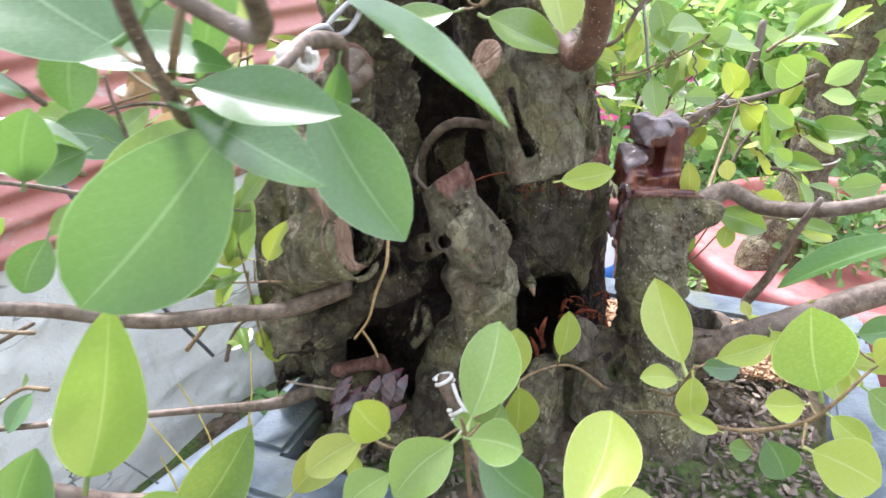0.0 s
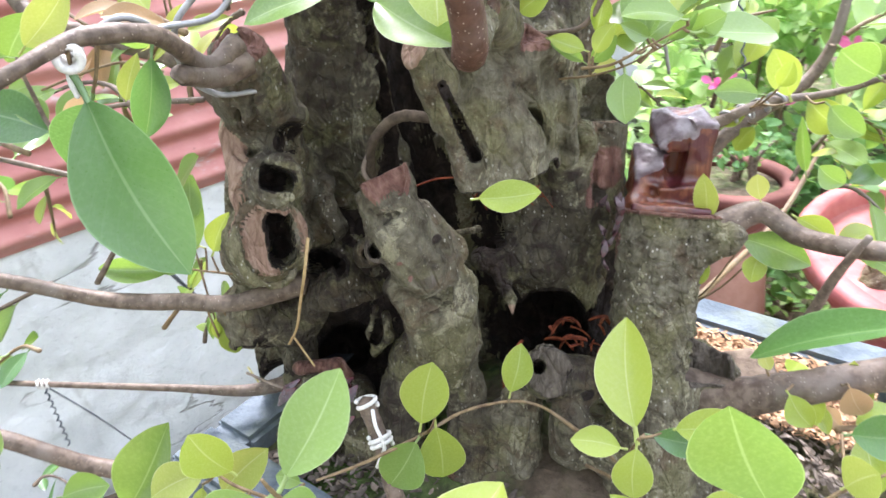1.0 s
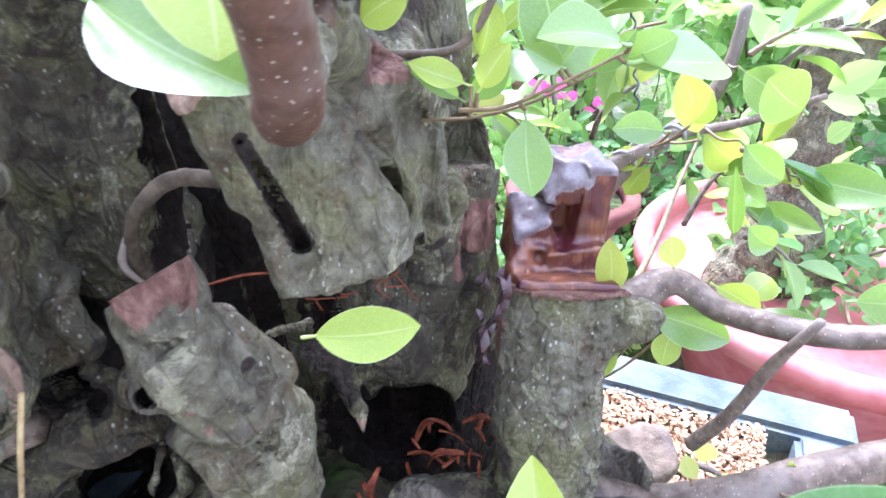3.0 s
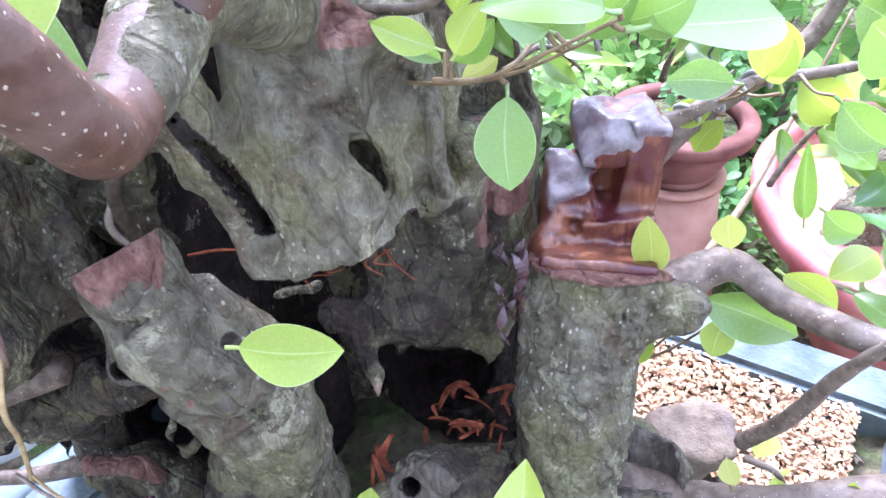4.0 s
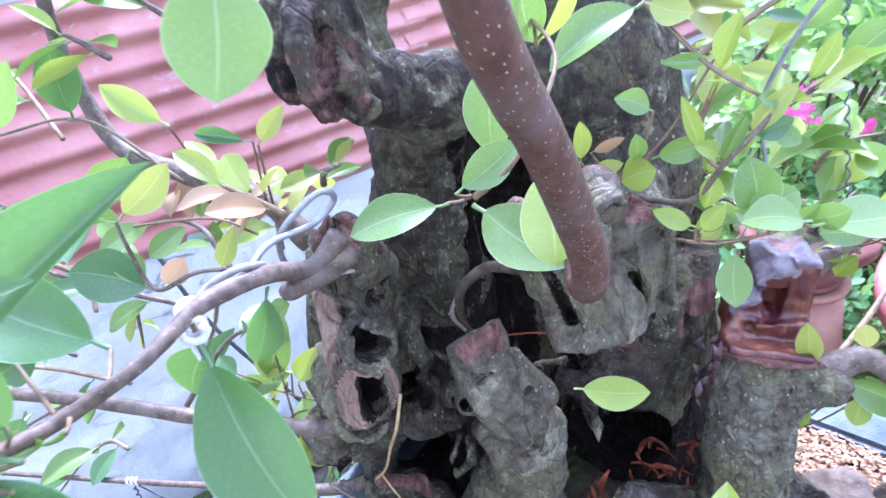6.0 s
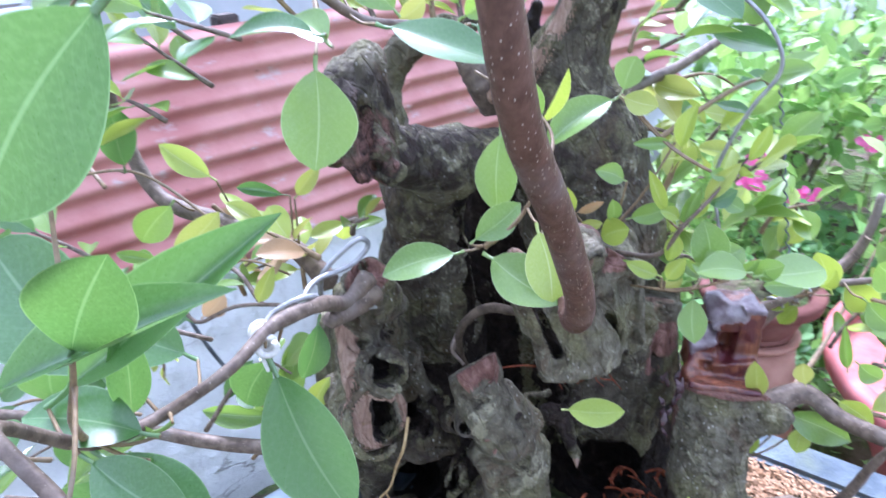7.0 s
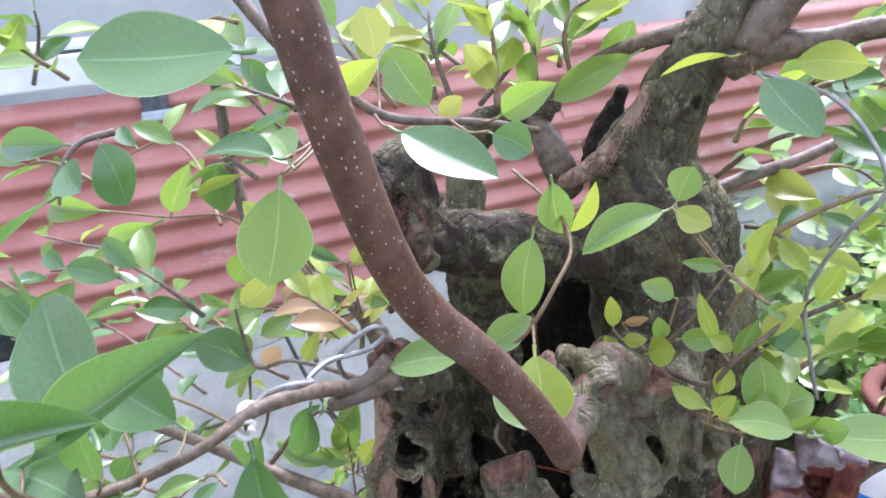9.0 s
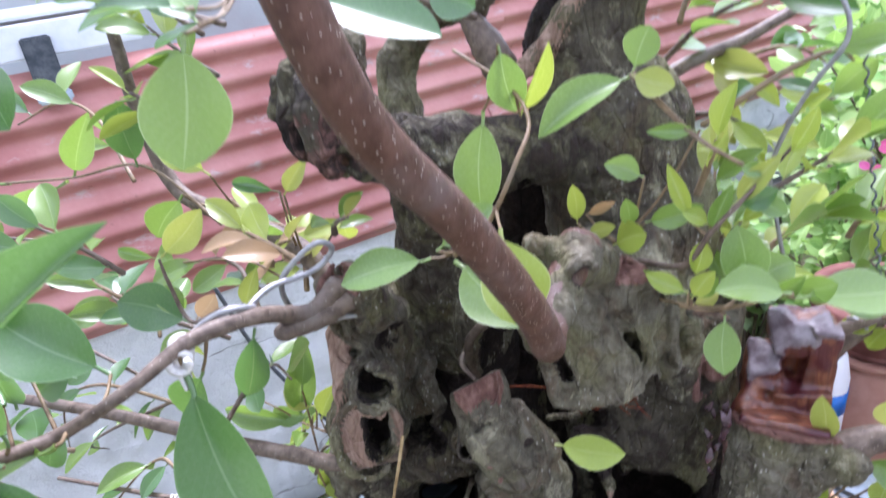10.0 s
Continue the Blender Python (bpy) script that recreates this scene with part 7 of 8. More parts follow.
LITTER = plain("dry_grey_litter", (0.055, 0.043, 0.033), (0.22, 0.185, 0.15), 60, 0.85, 0.2, 0.5, 0.002)
WIRES = []


def strand(name, label, category, pts, material, sides=6, group="", lumps=0.0):
    """A wire, root or cord as a thing of its own, built in place."""
    me = tube_mesh(name, pts, material, sides, 8, lumps, len(WIRES))
    WIRES.append(name)
    return tagged(new(name, me), label, category, group)


def coil(a, b, radius, turns, thick, wide=1.0):
    """Points of a helix round the line from a to b."""
    a, b = Vector(a), Vector(b)
    d = (b - a).normalized()
    u = d.orthogonal().normalized()
    v = d.cross(u)
    n = max(8, int(turns * 8))
    return [(*(a + (b - a) * (k / n) + (u * math.cos(2 * math.pi * turns * k / n) + v * math.sin(2 * math.pi * turns * k / n)) * radius * wide), thick) for k in range(n + 1)]


strand("wire", "dull aluminium training wire coiled round a cut stub", "wire",
       [(-0.046, 0.398, 1.245, 0.0016), (-0.064, 0.388, 1.246, 0.0016), (-0.069, 0.372, 1.262, 0.0016), (-0.062, 0.362, 1.285, 0.0016), (-0.050, 0.366, 1.299, 0.0016),
        (-0.041, 0.372, 1.305, 0.0016), (-0.040, 0.380, 1.297, 0.0016), (-0.048, 0.372, 1.288, 0.0016), (-0.060, 0.352, 1.288, 0.0016), (-0.060, 0.335, 1.287, 0.0016),
        (-0.048, 0.325, 1.294, 0.0016), (-0.050, 0.312, 1.300, 0.0016), (-0.062, 0.305, 1.294, 0.0016), (-0.064, 0.295, 1.288, 0.0015)], WIRE, 8)
strand("cord_knot", "grubby white cord knotted round a thin twig", "cord", coil((-0.066, 0.297, 1.291), (-0.052, 0.281, 1.291), 0.0042, 4.5, 0.0017), CORD, 6)
strand("cord_end", "loose end of white cord holding a leaf stalk", "cord", [(-0.060, 0.289, 1.288, 0.0013), (-0.058, 0.285, 1.282, 0.0012), (-0.056, 0.284, 1.276, 0.0010)], CORD, 6)
cut = strand("tied_stub", "cut brown twig bound with white cord", "twig",
             [(0.000, 0.378, 1.050, 0.0058), (0.006, 0.373, 1.038, 0.0056), (0.015, 0.364, 1.020, 0.0056), (0.024, 0.352, 0.995, 0.0058), (0.040, 0.35, 0.94, 0.0065)], TWIG, 12, lumps=0.04)
strand("cord_wrap", "white cord wrapped round the end of a cut twig", "cord", coil((0.0000, 0.3785, 1.052), (0.0025, 0.3765, 1.046), 0.0062, 1.6, 0.0015), CORD, 6)
strand("cord_wrap", "white cord wrapped round the end of a cut twig", "cord", coil((0.010, 0.369, 1.032), (0.0135, 0.3655, 1.025), 0.0064, 2.6, 0.0016, 1.05), CORD, 6)
strand("wire", "grey wire looping down through the crown", "wire",
       [(0.118, 0.535, 1.425, 0.0014), (0.155, 0.53, 1.415, 0.0014), (0.178, 0.52, 1.395, 0.0014), (0.188, 0.52, 1.370, 0.0014), (0.176, 0.525, 1.345, 0.0014),
        (0.166, 0.53, 1.320, 0.0014), (0.160, 0.535, 1.29, 0.0014), (0.168, 0.54, 1.25, 0.0014), (0.176, 0.55, 1.215, 0.0014)], WIRE, 6)
strand("wire", "pale wire wound along a slender twig", "wire", coil((0.216, 0.557, 1.181), (0.256, 0.586, 1.188), 0.0052, 3.5, 0.0013), WIRE, 6)
strand("cord_end", "white cord running down the cut twig between its wraps", "cord", [(0.0075, 0.371, 1.050, 0.0013), (0.0105, 0.3655, 1.042, 0.0013), (0.0165, 0.361, 1.031, 0.0013), (0.014, 0.3585, 1.022, 0.0014), (0.010, 0.360, 1.012, 0.0012)], CORD, 6)
strand("guy_wire", "twisted thin dark wire tying a branch down", "wire", coil((-0.318, 0.425, 0.976), (-0.325, 0.43, 0.90), 0.0012, 9, 0.0008), DARKMETAL, 5)
strand("guy_wire", "thin dark wire tying a branch down", "wire", [(-0.316, 0.425, 0.976, 0.0008), (-0.290, 0.44, 0.93, 0.0008), (-0.262, 0.45, 0.885, 0.0008)], DARKMETAL, 5)
strand("cord_knot", "small pale knot on a thin branch", "cord", coil((-0.322, 0.424, 0.978), (-0.312, 0.426, 0.978), 0.003, 2.5, 0.0012), CORD, 5)
strand("guy_wire", "twisted dark wire hanging among the leaves", "wire", coil((0.20, 0.60, 1.36), (0.232, 0.585, 1.19), 0.0012, 16, 0.0007), DARKMETAL, 5)
strand("stay_rod", "thin dark rod standing behind the twigs", "rod", [(-0.33, 0.55, 1.14, 0.0022), (-0.30, 0.56, 1.05, 0.0022), (-0.25, 0.60, 0.92, 0.0022)], DARKMETAL, 6)
strand("root", "thin dry yellow root hanging down the trunk", "root", [(-0.034, 0.404, 1.152, 0.0012), (-0.036, 0.396, 1.132, 0.0012), (-0.045, 0.401, 1.108, 0.0011), (-0.052, 0.402, 1.085, 0.0010), (-0.064, 0.408, 1.065, 0.0009)], ROOT, 6)
strand("root", "short dry root forking off the trunk", "root", [(-0.058, 0.405, 1.075, 0.0008), (-0.051, 0.404, 1.062, 0.0008), (-0.048, 0.408, 1.048, 0.0007)], ROOT, 5)
strand("root", "bare grey root arched inside the hollow", "root", [(-0.006, 0.480, 1.135, 0.0026), (-0.012, 0.468, 1.165, 0.0030), (-0.010, 0.465, 1.188, 0.0032), (0.000, 0.466, 1.202, 0.0035), (0.012, 0.467, 1.209, 0.0037), (0.028, 0.466, 1.209, 0.0036), (0.046, 0.472, 1.203, 0.0034)], ARCHROOT, 10, lumps=0.06)
strand("root", "thin root beside the arched one in the hollow", "root", [(-0.012, 0.468, 1.186, 0.0018), (-0.016, 0.462, 1.172, 0.0018), (-0.008, 0.462, 1.160, 0.0014)], GREYROOT, 6, lumps=0.05)
strand("root", "thin red rootlet crossing the hollow", "root", [(0.022, 0.452, 1.168, 0.0006), (0.038, 0.447, 1.176, 0.0006), (0.050, 0.446, 1.178, 0.0005)], REDCHIP, 5)
strand("twig", "short dead twig lying across the lower trunk", "twig", [(-0.13, 0.445, 1.000, 0.0012), (-0.095, 0.432, 1.002, 0.0011), (-0.055, 0.425, 1.000, 0.0010)], GREYROOT, 5)
rng = random.Random(4)
for k in range(7):
    x = 0.060 + 0.045 * rng.random()
    strand("root", "fine red rootlets under the broken shell", "root",
           [(x, 0.455 + 0.3 * (x - 0.06), 1.166, 0.0004), (x + rng.uniform(-0.008, 0.008), 0.452 + 0.3 * (x - 0.06), 1.161, 0.0004), (x + rng.uniform(-0.018, 0.018), 0.456 + 0.3 * (x - 0.06), 1.152 + rng.uniform(-0.004, 0.010), 0.0003)], REDCHIP, 5, "rootlets")


def chip_mesh(name, long, wide, thick, curl, material, seed, blunt=0.55):
    """A curled splinter of wood."""
    r = random.Random(seed)
    verts, faces = [], []
    n = 6
    for i in range(n + 1):
        s = i / n
        w = wide * (blunt + (1 - blunt) * math.sin(math.pi * s)) * r.uniform(0.8, 1.15)
        y, z = long * (s - 0.5), curl * long * math.sin(math.pi * s)
        tw = 0.5 * math.sin(2.2 * s + seed)
        for sx, sz in ((-1, 0), (1, 0), (1, 1), (-1, 1)):
            verts.append((sx * w / 2 * math.cos(tw), y, z + sz * thick + sx * w / 2 * math.sin(tw)))
    for i in range(n):
        for j in range(4):
            a, b = 4 * i + j, 4 * i + (j + 1) % 4
            faces.append((a, b, b + 4, a + 4))
    faces += [(3, 2, 1, 0), (4 * n, 4 * n + 1, 4 * n + 2, 4 * n + 3)]
    return mesh_of(name, verts, faces, material, False)


CHIPS = [chip_mesh("wood_chip", 0.030, 0.004 + 0.0008 * k, 0.0018, 0.10 + 0.07 * k, REDCHIP, k) for k in range(5)]
for k in range(18):
    ob = tagged(new("wood_chip", CHIPS[k % 5]), "curled wet red wood chip lying in the trunk's hollow", "wood chip", "chips in the hollow")
    ob.matrix_basis = pose(0.128 + rng.uniform(-0.026, 0.020), 0.490 + rng.uniform(-0.012, 0.022), 1.022 + rng.uniform(0, 0.016), rng.uniform(-35, 35), rng.uniform(-40, 40), rng.uniform(0, 360)) @ Matrix.Scale(rng.uniform(0.22, 0.85), 4)
for k in range(4):
    ob = tagged(new("wood_chip", CHIPS[k % 5]), "wet red wood splinter caught in a dark gap", "wood chip", "chips in the hollow")
    ob.matrix_basis = pose(0.074 + 0.004 * k, 0.470, 1.000 + 0.010 * k, rng.uniform(50, 80), rng.uniform(-20, 20), rng.uniform(-30, 30)) @ Matrix.Scale(0.7, 4)

RESINS = [chip_mesh("resin_shard", 0.036, 0.013, 0.003, 0.08 + 0.03 * k, RESIN, 20 + k, 0.12) for k in range(5)]


def shard(place, way, face, size, k, label):
    """A pointed flake that lies along way and shows its flat to face."""
    y = Vector(way).normalized()
    z = (Vector(face) - y * Vector(face).dot(y)).normalized()
    ob = tagged(new("resin_shard", RESINS[k % 5]), label, "resin", "flakes of resin")
    ob.matrix_basis = Matrix.Translation(place) @ Matrix((y.cross(z), y, z)).transposed().to_4x4() @ Matrix.Scale(size, 4)


for k in range(16):
    way = (-0.75 + rng.uniform(-0.35, 0.5), -0.2 + rng.uniform(-0.2, 0.2), -0.55 + rng.uniform(-0.35, 0.25))
    shard((-0.062 + rng.uniform(-0.022, 0.024), 0.422 + rng.uniform(-0.006, 0.010), 0.998 + rng.uniform(-0.016, 0.014)), way, (rng.uniform(-0.4, 0.6), -1, rng.uniform(0.2, 1.0)), rng.uniform(0.5, 0.95), k,
          "glossy dark violet flake of dried resin on the trunk")
for k in range(12):
    shard((0.143 + rng.uniform(-0.006, 0.007), 0.494 + rng.uniform(-0.006, 0.010), 1.116 + rng.uniform(-0.024, 0.03)), (rng.uniform(-0.5, 0.5), rng.uniform(-0.3, 0.3), 1), (rng.uniform(-0.8, 0.8), -1, 0.4), rng.uniform(0.25, 0.5), k,
          "glossy violet flake of resin in the gap beside the deadwood")


# ---- what lies in the tray ----
def stump(place, rx, ry, tall, label, turn=(0, 0, 0)):
    lo = (-rx - 0.012, -ry - 0.012, -0.012)
    c = Clay(lo, (rx + 0.012, ry + 0.012, tall + 0.014), 0.0022)
    c.limb((-0.3 * rx, 0, 0.004, 0.72 * ry), (0.3 * rx, 0, tall - 0.4 * ry, 0.8 * ry), k=0.01)
    c.limb((-0.25 * rx, 0, tall - 0.012, 0.75 * ry), (0.25 * rx, 0, tall - 0.012, 0.75 * ry), k=0.01)
    c.box((0, 0, tall + 0.02), (rx + 0.02, ry + 0.02, 0.022), carve=True, turn=(3, 4, 0))
    c.rough((60, 0.0018, 1.0, 0), (110, 0.0010, 2.2, 1), (240, 0.0005, 1.0, 0))
    v, f = c.skin()
    ob = tagged(new("stump", sheet_of("stump", v, f, STUMPWOOD)), label, "stump")
    ob.matrix_basis = pose(*place, *turn)
    return ob


stump((0.248, 0.556, 0.905), 0.033, 0.025, 0.086, "grey sawn stump with a flat weathered top in the tray", (14, 0, 10))
stump((0.214, 0.512, 0.93), 0.021, 0.019, 0.090, "small dark sawn stump beside the trunk", (24, 0, 0))
stump((0.205, 0.585, 0.91), 0.014, 0.012, 0.085, "narrow grey sawn stub behind the trunk", (8, 0, 0))


def litter(name, label, category, material, count, area, z, size, seed):
    """Loose flakes strewn over part of the tray, joined as one heap."""
    r = random.Random(seed)
    verts, faces = [], []
    u0, u1, v0, v1 = area
    for k in range(count):
        u, v = r.uniform(u0, u1), r.uniform(v0, v1)
        p = in_tray(u, v, z + r.uniform(0, 0.012))
        m = Matrix.Translation(p) @ Euler((r.uniform(-0.6, 0.6), r.uniform(-0.6, 0.6), r.uniform(0, 6.3))).to_matrix().to_4x4()
        a, b, c = size * r.uniform(0.4, 1.3), size * r.uniform(0.25, 0.6), size * 0.12
        o = len(verts)
        bend, taper = r.uniform(-1.2, 1.2), r.uniform(0.2, 0.9)
        for i, s in enumerate((-1, 0, 1)):
            w = b * (1 if i == 1 else taper * r.uniform(0.5, 1.1))
            for sy, sz in ((-1, 0), (1, 0.4), (1, 1.0), (-1, 0.6)):
                verts.append(m @ Vector((s * a / 2, sy * w / 2 + r.uniform(-0.1, 0.1) * b, sz * c + bend * c * s * s)))
        for i in range(2):
            faces += [(o + 4 * i + j, o + 4 * i + (j + 1) % 4, o + 4 * i + 4 + (j + 1) % 4, o + 4 * i + 4 + j) for j in range(4)]
        faces += [(o + 3, o + 2, o + 1, o), (o + 8, o + 9, o + 10, o + 11)]
    tagged(new(name, mesh_of(name, verts, faces, material, False)), label, category, kind="stuff")


litter("wood_shavings", "pale tan wood shavings strewn over the soil", "wood shavings", SHAVING, 6000, (0.20, 0.47, 0.05, 0.15), 0.917, 0.0062, 1)
litter("dry_litter", "dry grey curled leaves and bark bits on the soil", "litter", LITTER, 1200, (0.24, 0.48, 0.14, 0.41), 0.910, 0.011, 2)
litter("dry_litter", "dry bark bits and rootlets by the tray's edge", "litter", LITTER, 700, (0.05, 0.20, 0.20, 0.41), 0.906, 0.010, 3)
litter("dry_litter", "dark bark crumbs round the trunk's foot", "litter", GREYROOT, 1100, (0.06, 0.48, 0.06, 0.41), 0.905, 0.009, 5)


# ---- pots and plants beyond the tray ----
def lathe(profile, sides=40):
    verts, faces = [], []
    for r, z in profile:
        verts += [(r * math.cos(2 * math.pi * k / sides), r * math.sin(2 * math.pi * k / sides), z) for k in range(sides)]
    for i in range(len(profile) - 1):
        for k in range(sides):
            a, b = i * sides + k, i * sides + (k + 1) % sides
            faces.append((a, b, b + sides, a + sides))
    faces.append(tuple(range(sides))[::-1])
    return verts, faces


def pot(place, r, tall, material, label, lip=0.016, taper=0.72, turn=(0, 0, 0), soil=True):
    ob = thing("plant_pot", place, label, "pot")
    ob.rotation_euler = [radians(a) for a in turn]
    w = 0.012
    prof = [(r * taper - 0.004, 0.006), (r * (taper + 0.03), 0.010), (r * (taper + 0.12), tall * 0.3), (r * 0.95, tall - lip * 1.3), (r * 0.95 - 0.004, tall - lip * 1.2), (r * 0.9 - w, tall * 0.8)]
    rim = [(r * 0.95 - 0.002, tall - lip * 1.35), (r + lip * 0.45, tall - lip * 1.2), (r + lip * 0.6, tall - lip * 0.3), (r + lip * 0.4, tall), (r - w, tall), (r - w * 1.3, tall - lip), (r * 0.95 - 0.004, tall - lip * 1.3)]
    foot = [(r * taper - 0.012, 0), (r * taper + 0.002, 0), (r * taper + 0.004, 0.006), (r * taper, 0.012), (r * taper - 0.010, 0.012)]
    for name, line in (("bowl", prof), ("rim", rim), ("foot", foot)):
        part(name, mesh_of(name, *lathe(line), material), material, ob)
    if soil:
        bm = bmesh.new()
        bmesh.ops.create_circle(bm, cap_ends=True, segments=32, radius=r * 0.93 - w)
        bmesh.ops.translate(bm, vec=(0, 0, tall * 0.84), verts=bm.verts)
        part("soil", bm, SOIL, ob, "dark soil")
    return ob


pot((0.310, 1.05, 0.855), 0.083, 0.078, TERRACOTTA, "brown terracotta bowl with a broad rim on a larger pot", 0.014, 0.62)
pot((0.310, 1.05, 0.56), 0.064, 0.295, CLAYSTAND, "tall orange-brown clay pot used as a stand", 0.006, 1.25, soil=False)
pot((0.715, 1.035, 0.60), 0.285, 0.235, PINKPOT, "wide pink-painted clay bowl with green plants", 0.026, 0.62)
WHITETUB = plain("white_plastic", (0.72, 0.74, 0.75), (0.82, 0.83, 0.83), 20, 0.4, 0.4, 0.05, 0.001)
BLUEBAND = plain("blue_print", (0.02, 0.12, 0.42), (0.03, 0.18, 0.55), 20, 0.4, 0.4, 0.05, 0.001)
tub = thing("plastic_bottle", (0.250, 0.965, 0.60), "white plastic bottle with a blue band", "bottle")
part("body", mesh_of("body", *lathe([(0.024, 0), (0.027, 0.01), (0.027, 0.25), (0.020, 0.285), (0.010, 0.30), (0.010, 0.325), (0.0095, 0.325), (0.009, 0.30)], 24), WHITETUB), WHITETUB, tub)
part("band", mesh_of("band", *lathe([(0.0276, 0.20), (0.0278, 0.235), (0.0272, 0.235), (0.0271, 0.20)], 24), BLUEBAND), BLUEBAND, tub, "blue printed band")

SMALL_LEAF = leaf_mesh(1.0, 0.62, 0.16, 0.14, 0.6, 0.0, None, rows=4, cols=1, petiole=0.1)


def leaf_heap(name, places, material):
    """Many small leaves in one mesh; places: (point, way, up, length)."""
    base = np.array([v.co for v in SMALL_LEAF.vertices][:15])
    across = np.array([d.value for d in SMALL_LEAF.attributes["across"].data][:15])
    along = np.array([d.value for d in SMALL_LEAF.attributes["along"].data][:15])
    quad = np.array([[3 * i + j, 3 * i + j + 1, 3 * i + j + 4, 3 * i + j + 3] for i in range(4) for j in range(2)])
    v, f = [], []
    for n, (p, way, up, size) in enumerate(places):
        y = way / (np.linalg.norm(way) + 1e-9)
        z = up - y * (up @ y)
        z = z / (np.linalg.norm(z) + 1e-9)
        v.append(p + (base @ np.stack([np.cross(y, z), y, z])) * size)
        f.append(quad + 15 * n)
    me = sheet_of(name, np.concatenate(v), np.concatenate(f), material)
    for key, data in (("across", across), ("along", along)):
        me.attributes.new(key, "FLOAT", "POINT").data.foreach_set("value", np.tile(data, len(places)))
    return me


def garden_leaf(name, dark, light):
    """Small garden leaves told apart one by one in a joined crown."""
    m = Mat(name, 0.5, 0.35)
    c = m.mix(m.island(), dark, light)
    c = m.mix(m.math("MULTIPLY", m.step(m.math("ABSOLUTE", m.attr("across")), 0.08, 0.02), 0.35), c, tuple(min(1, 1.5 * a + 0.05) for a in light))
    m.colour(c)
    glow = m.t.nodes.new("ShaderNodeBsdfTranslucent")
    m.put(m.mix(0.5, c, (0.40, 0.62, 0.10)), glow.inputs["Color"])
    both = m.t.nodes.new("ShaderNodeMixShader")
    both.inputs["Fac"].default_value = 0.4
    m.t.links.new(m.b.outputs["BSDF"], both.inputs[1])
    m.t.links.new(glow.outputs["BSDF"], both.inputs[2])
    m.t.links.new(both.outputs["Shader"], m.t.nodes["Material Output"].inputs["Surface"])
    return m.m


GARDEN_A = garden_leaf("garden_leaf_fresh", (0.16, 0.33, 0.08), (0.42, 0.58, 0.20))
GARDEN_B = garden_leaf("garden_leaf_deep", (0.07, 0.19, 0.06), (0.21, 0.38, 0.14))
GARDEN_C = garden_leaf("garden_leaf_pale", (0.34, 0.50, 0.22), (0.62, 0.72, 0.46))


def shrub(place, size, count, leaf_size, material, label, seed, stems=7):
    """A leafy bush: bowed stems, and clumps of leaves with gaps between."""
    r = np.random.RandomState(seed)
    ob = thing("shrub", place, label, "shrub", "garden shrubs")
    sx, sy, sz = size
    tops = []
    for k in range(stems):
        a, rad = 2 * math.pi * (k + r.rand()) / stems, 0.25 + 0.65 * r.rand()
        top = (sx * rad * math.cos(a), sy * rad * math.sin(a), sz * (0.55 + 0.45 * r.rand()))
        tops.append(top)
        part("stem", tube_mesh("stem", [(0.02 * math.cos(a), 0.02 * math.sin(a), -0.03, 0.006), (top[0] * 0.35, top[1] * 0.35, top[2] * 0.5, 0.004), (*top, 0.0018)], TWIG, 5, 5, 0.05), TWIG, ob)
    clumps = [np.array(tops[k % stems]) * (0.45 + 0.6 * r.rand()) + r.randn(3) * 0.10 * np.array(size) for k in range(stems * 5)]
    places = []
    for k in range(count):
        c = clumps[r.randint(len(clumps))]
        p = c + r.randn(3) * 0.13 * np.array(size)
        p[2] = max(0.0, p[2])
        out = p / np.array(size) * np.array([1, 1, 0.4]) + r.randn(3) * 0.5
        places.append((p, out, np.array([0, -0.3, 1.0]) + r.randn(3) * 0.45, leaf_size * (0.6 + 0.8 * r.rand())))
    part("crown", leaf_heap("crown", places, material), material, ob)
    return ob


def bank(x, y):
    return float(ground_height(np.array([x]), np.array([y]))[0])


FRESH, DEEP, PALE = "fresh green leafy shrub in the garden", "deep green leafy shrub in the garden", "pale green leafy shrub in the bright garden"
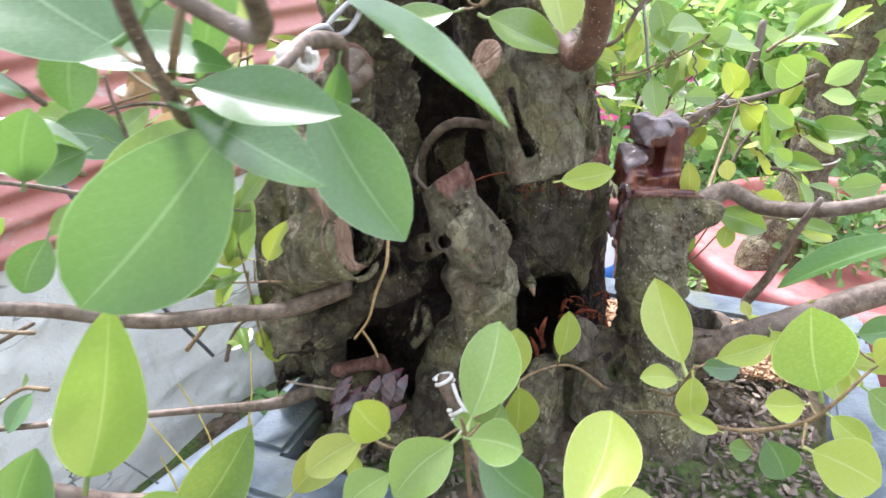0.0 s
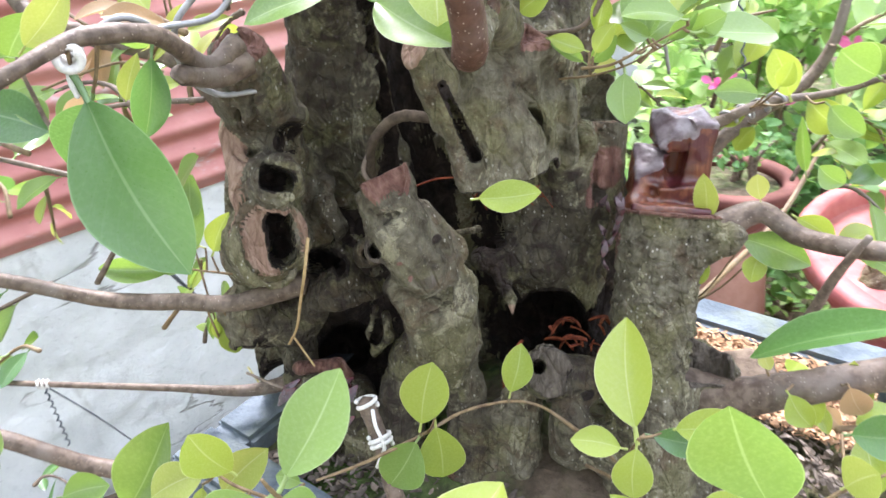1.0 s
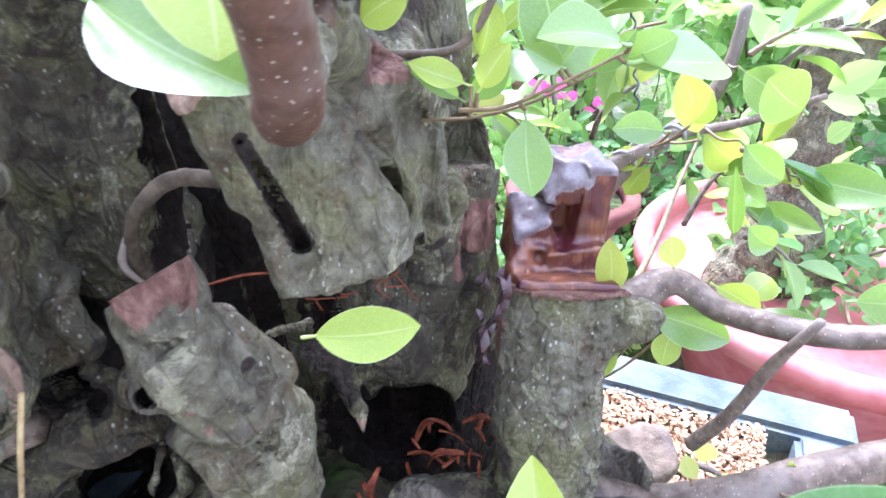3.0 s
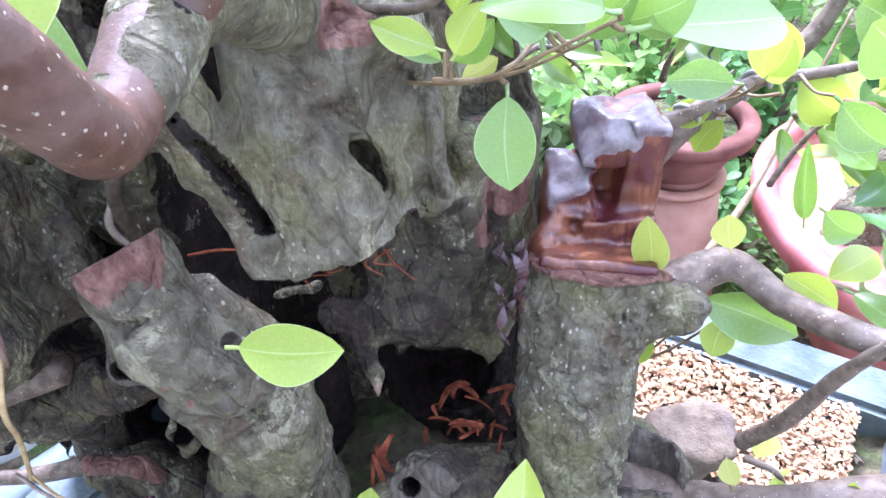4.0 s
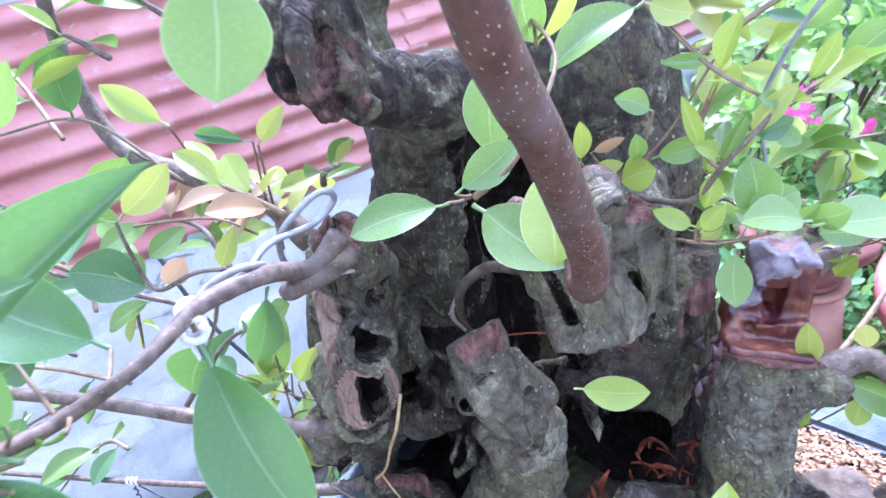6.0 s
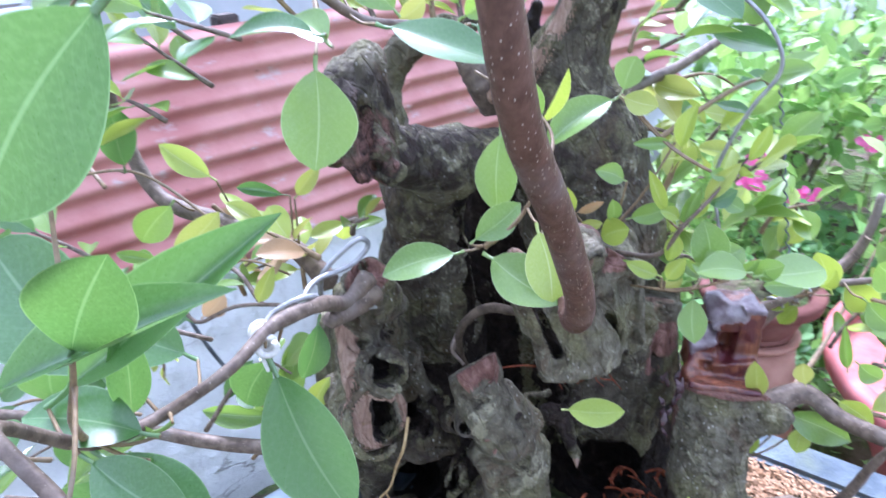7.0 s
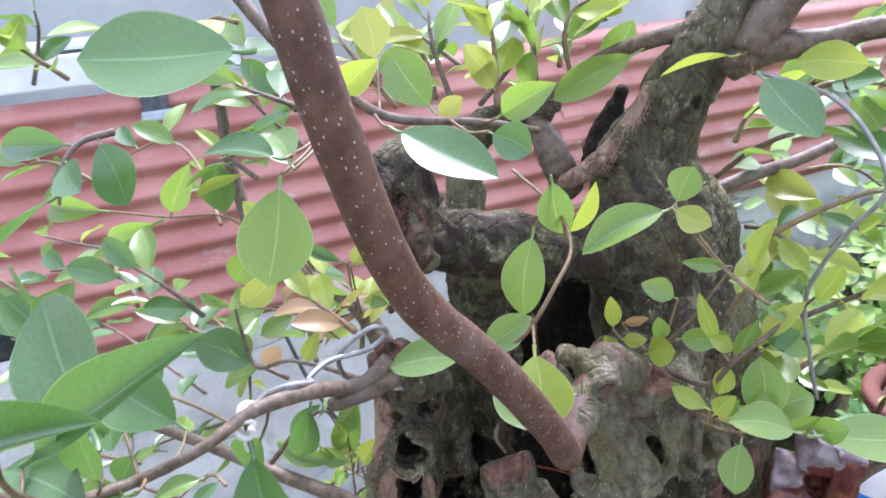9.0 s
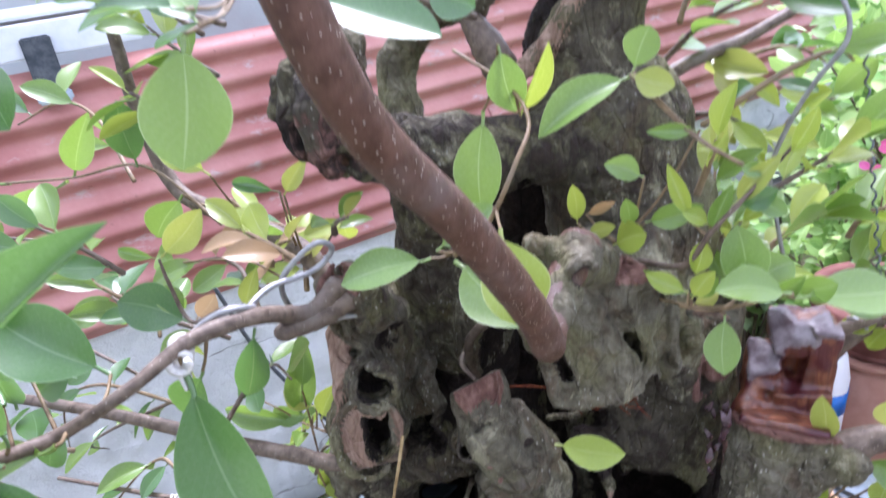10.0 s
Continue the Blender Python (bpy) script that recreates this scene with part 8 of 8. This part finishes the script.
for k, (x, y, size, n, ls, mat, label) in enumerate((
        (0.45, 1.75, (0.30, 0.25, 0.62), 900, 0.045, GARDEN_A, FRESH), (0.85, 1.65, (0.30, 0.25, 0.68), 900, 0.05, GARDEN_A, FRESH), (1.25, 1.55, (0.32, 0.25, 0.72), 900, 0.05, GARDEN_B, DEEP),
        (0.15, 2.10, (0.30, 0.25, 0.60), 800, 0.05, GARDEN_C, PALE), (0.60, 2.25, (0.40, 0.25, 0.80), 1000, 0.055, GARDEN_C, PALE), (1.10, 2.2, (0.40, 0.3, 0.85), 1000, 0.055, GARDEN_A, FRESH),
        (1.60, 2.0, (0.40, 0.3, 0.85), 900, 0.055, GARDEN_C, PALE), (0.35, 1.22, (0.16, 0.14, 0.18), 420, 0.026, GARDEN_B, DEEP), (0.80, 1.32, (0.24, 0.18, 0.22), 520, 0.03, GARDEN_B, DEEP),
        (1.05, 1.15, (0.20, 0.18, 0.30), 420, 0.035, GARDEN_A, FRESH), (0.55, 1.5, (0.22, 0.16, 0.26), 500, 0.03, GARDEN_B, DEEP), (0.30, 1.5, (0.18, 0.15, 0.32), 420, 0.032, GARDEN_A, FRESH),
        (0.46, 1.02, (0.09, 0.09, 0.12), 240, 0.022, GARDEN_A, FRESH), (0.48, 0.86, (0.10, 0.08, 0.10), 220, 0.022, GARDEN_C, PALE), (0.95, 0.85, (0.18, 0.14, 0.24), 320, 0.03, GARDEN_A, FRESH),
        (-0.15, 1.95, (0.22, 0.18, 0.75), 560, 0.045, GARDEN_C, PALE), (1.45, 1.1, (0.3, 0.25, 0.5), 500, 0.045, GARDEN_B, DEEP), (2.0, 1.4, (0.4, 0.3, 0.9), 700, 0.055, GARDEN_A, FRESH))):
    shrub((x, y, bank(x, y) - 0.01), size, n, ls, mat, label, k)
shrub((0.68, 1.04, 0.79), (0.20, 0.18, 0.10), 520, 0.022, GARDEN_B, "low green plants filling the pink bowl", 41)
shrub((0.33, 1.06, 0.922), (0.05, 0.05, 0.06), 120, 0.012, GARDEN_B, "small green seedling tuft in the terracotta bowl", 42, 4)


def ground_cover(count, seed):
    r = np.random.RandomState(seed)
    places = []
    for k in range(count):
        x, y = r.uniform(0.22, 1.9), r.uniform(0.82, 2.0)
        if value_noise(np.array([x]), np.array([y]), np.array([0.3]), 6)[0] < 0.42:
            continue
        places.append((np.array([x, y, bank(x, y) + 0.02 * r.rand()]), r.randn(3) * np.array([1, 1, 0.5]) + np.array([0, 0, 0.3]), np.array([0, 0, 1.0]) + r.randn(3) * 0.4, 0.014 + 0.016 * r.rand()))
    tagged(new("ground_cover", leaf_heap("ground_cover", places, GARDEN_A)), "low green weeds and seedlings covering the soil", "weeds", kind="stuff")


ground_cover(5200, 3)


def banded_tree():
    """The next trained tree: a stout grey trunk with flared foot and a cord tied round it."""
    t = thing("garden_tree", (0.60, 1.03, 0.80), "stout grey garden tree with a pale cord tied round it", "tree")
    c = Clay((0.42, 0.90, 0.74), (0.82, 1.20, 1.42), 0.006)
    c.limb((0.585, 1.04, 0.78, 0.065), (0.598, 1.045, 0.88, 0.042), (0.612, 1.05, 1.0, 0.034), (0.62, 1.05, 1.12, 0.033), (0.64, 1.06, 1.36, 0.026), k=0.03)
    c.limb((0.50, 1.0, 0.76, 0.03), (0.58, 1.03, 0.86, 0.04), k=0.03)
    c.limb((0.68, 1.0, 0.76, 0.03), (0.62, 1.04, 0.86, 0.04), k=0.03)
    c.limb((0.63, 1.05, 1.16, 0.03), (0.74, 1.08, 1.26, 0.018), k=0.02)
    c.rough((24, 0.007, 1.0, 0), (40, 0.004, 2.2, 1))
    v, f = c.skin()
    settle(new("trunk", sheet_of("trunk", v, f, BARK, np.zeros((len(v), 4)))), t)
    r = np.random.RandomState(9)
    places = []
    for k in range(700):
        p = np.array([0.70, 1.08, 1.36]) + r.randn(3) * np.array([0.20, 0.14, 0.12])
        places.append((p, r.randn(3), np.array([0, -0.3, 1.0]) + r.randn(3) * 0.5, 0.035 + 0.02 * r.rand()))
    settle(part("crown", leaf_heap("crown", places, GARDEN_A), GARDEN_A), t)
    ring = [(0.610 + 0.0375 * math.cos(a), 1.048 + 0.0375 * math.sin(a), 0.975 + 0.004 * math.sin(a + 1), 0.0018) for a in np.linspace(0, 2 * math.pi, 15)]
    strand("cord", "pale cord tied round the garden tree's trunk", "cord", ring, CORD, 6)


banded_tree()

PETAL = leaf_material("pink_petal", (0.66, 0.08, 0.30), (0.80, 0.20, 0.46), (0.90, 0.45, 0.62), (0.9, 0.15, 0.45), 0.6, 0.2)


def flower(place, size, seed):
    r = random.Random(seed)
    ob = thing("bougainvillea_flower", place, "pink papery bougainvillea flower cluster on a shrub", "flower", "pink flowers")
    for k in range(9):
        a = 2 * math.pi * k / 3 + 0.5 * (k // 3)
        d = (math.cos(a), math.sin(a) * 0.8, r.uniform(-0.2, 0.8))
        p = Vector((r.uniform(-1, 1), r.uniform(-1, 1), r.uniform(-1, 1))) * size * (0.5 if k > 2 else 0.1)
        add_leaf(ob, p, d, (0, -1, 0.6), size * r.uniform(0.8, 1.2), PETAL, 3, 1.15, "petal")
    part("stem", tube_mesh("stem", [(0, 0.01, -0.14, 0.0015), (0.01, 0.005, -0.06, 0.0015), (0, 0, 0, 0.0012)], SPRIG, 5, 4, 0.03), SPRIG, ob)


for k, (x, y, z) in enumerate(((0.345, 1.46, 0.985), (0.365, 1.47, 0.93), (0.45, 1.48, 0.905), (0.33, 1.44, 0.95), (0.58, 1.60, 0.98))):
    flower((x, y, z), 0.028, k)

# ---- along the yard wall on the ground ----
pipe = strand("water_pipe", "pale grey plastic pipe lying along the wall", "pipe",
              [(*by_wall(-1.2, -0.16, 0.06), 0.03), (*by_wall(0.0, -0.15, 0.065), 0.03), (*by_wall(1.4, -0.18, 0.07), 0.03)], GREYPVC, 20)
board = tagged(part("board", box_bm((1.3, 0.11, 0.025), 0.003, by_wall(0.1, -0.30, 0.05), turn_wall @ Matrix.Rotation(radians(4), 4, "Z")), DARKWOOD), "dark weathered board lying by the wall", "board")
STRAW = plain("yellow_stalk", (0.50, 0.42, 0.10), (0.68, 0.56, 0.18), 60, 0.7, 0.3, 0.2, 0.001)
for k in range(14):
    p = by_wall(0.52 + rng.uniform(-0.14, 0.16), -0.32 + rng.uniform(-0.10, 0.10), 0.0)
    q = p + Vector((rng.uniform(-0.16, 0.16), rng.uniform(-0.1, 0.1), rng.uniform(0.14, 0.36)))
    strand("dry_stalk", "yellow dry grass stalk leaning by the wall", "grass stalk", [(*p, 0.003), (*((p + q) / 2 + Vector((0.02, 0, 0.02))), 0.0026), (*q, 0.0016)], STRAW, 6, "dry stalks")
for k, (s, o, n) in enumerate(((-0.5, -0.35, 260), (0.35, -0.42, 220), (-0.15, -0.5, 260), (0.8, -0.35, 260))):
    p = by_wall(s, o, 0.0)
    shrub((p.x, p.y, 0.0), (0.14, 0.14, 0.16), n, 0.035, GARDEN_B if k % 2 else GARDEN_A, "small green weed growing at the wall's foot", 60 + k, 5)
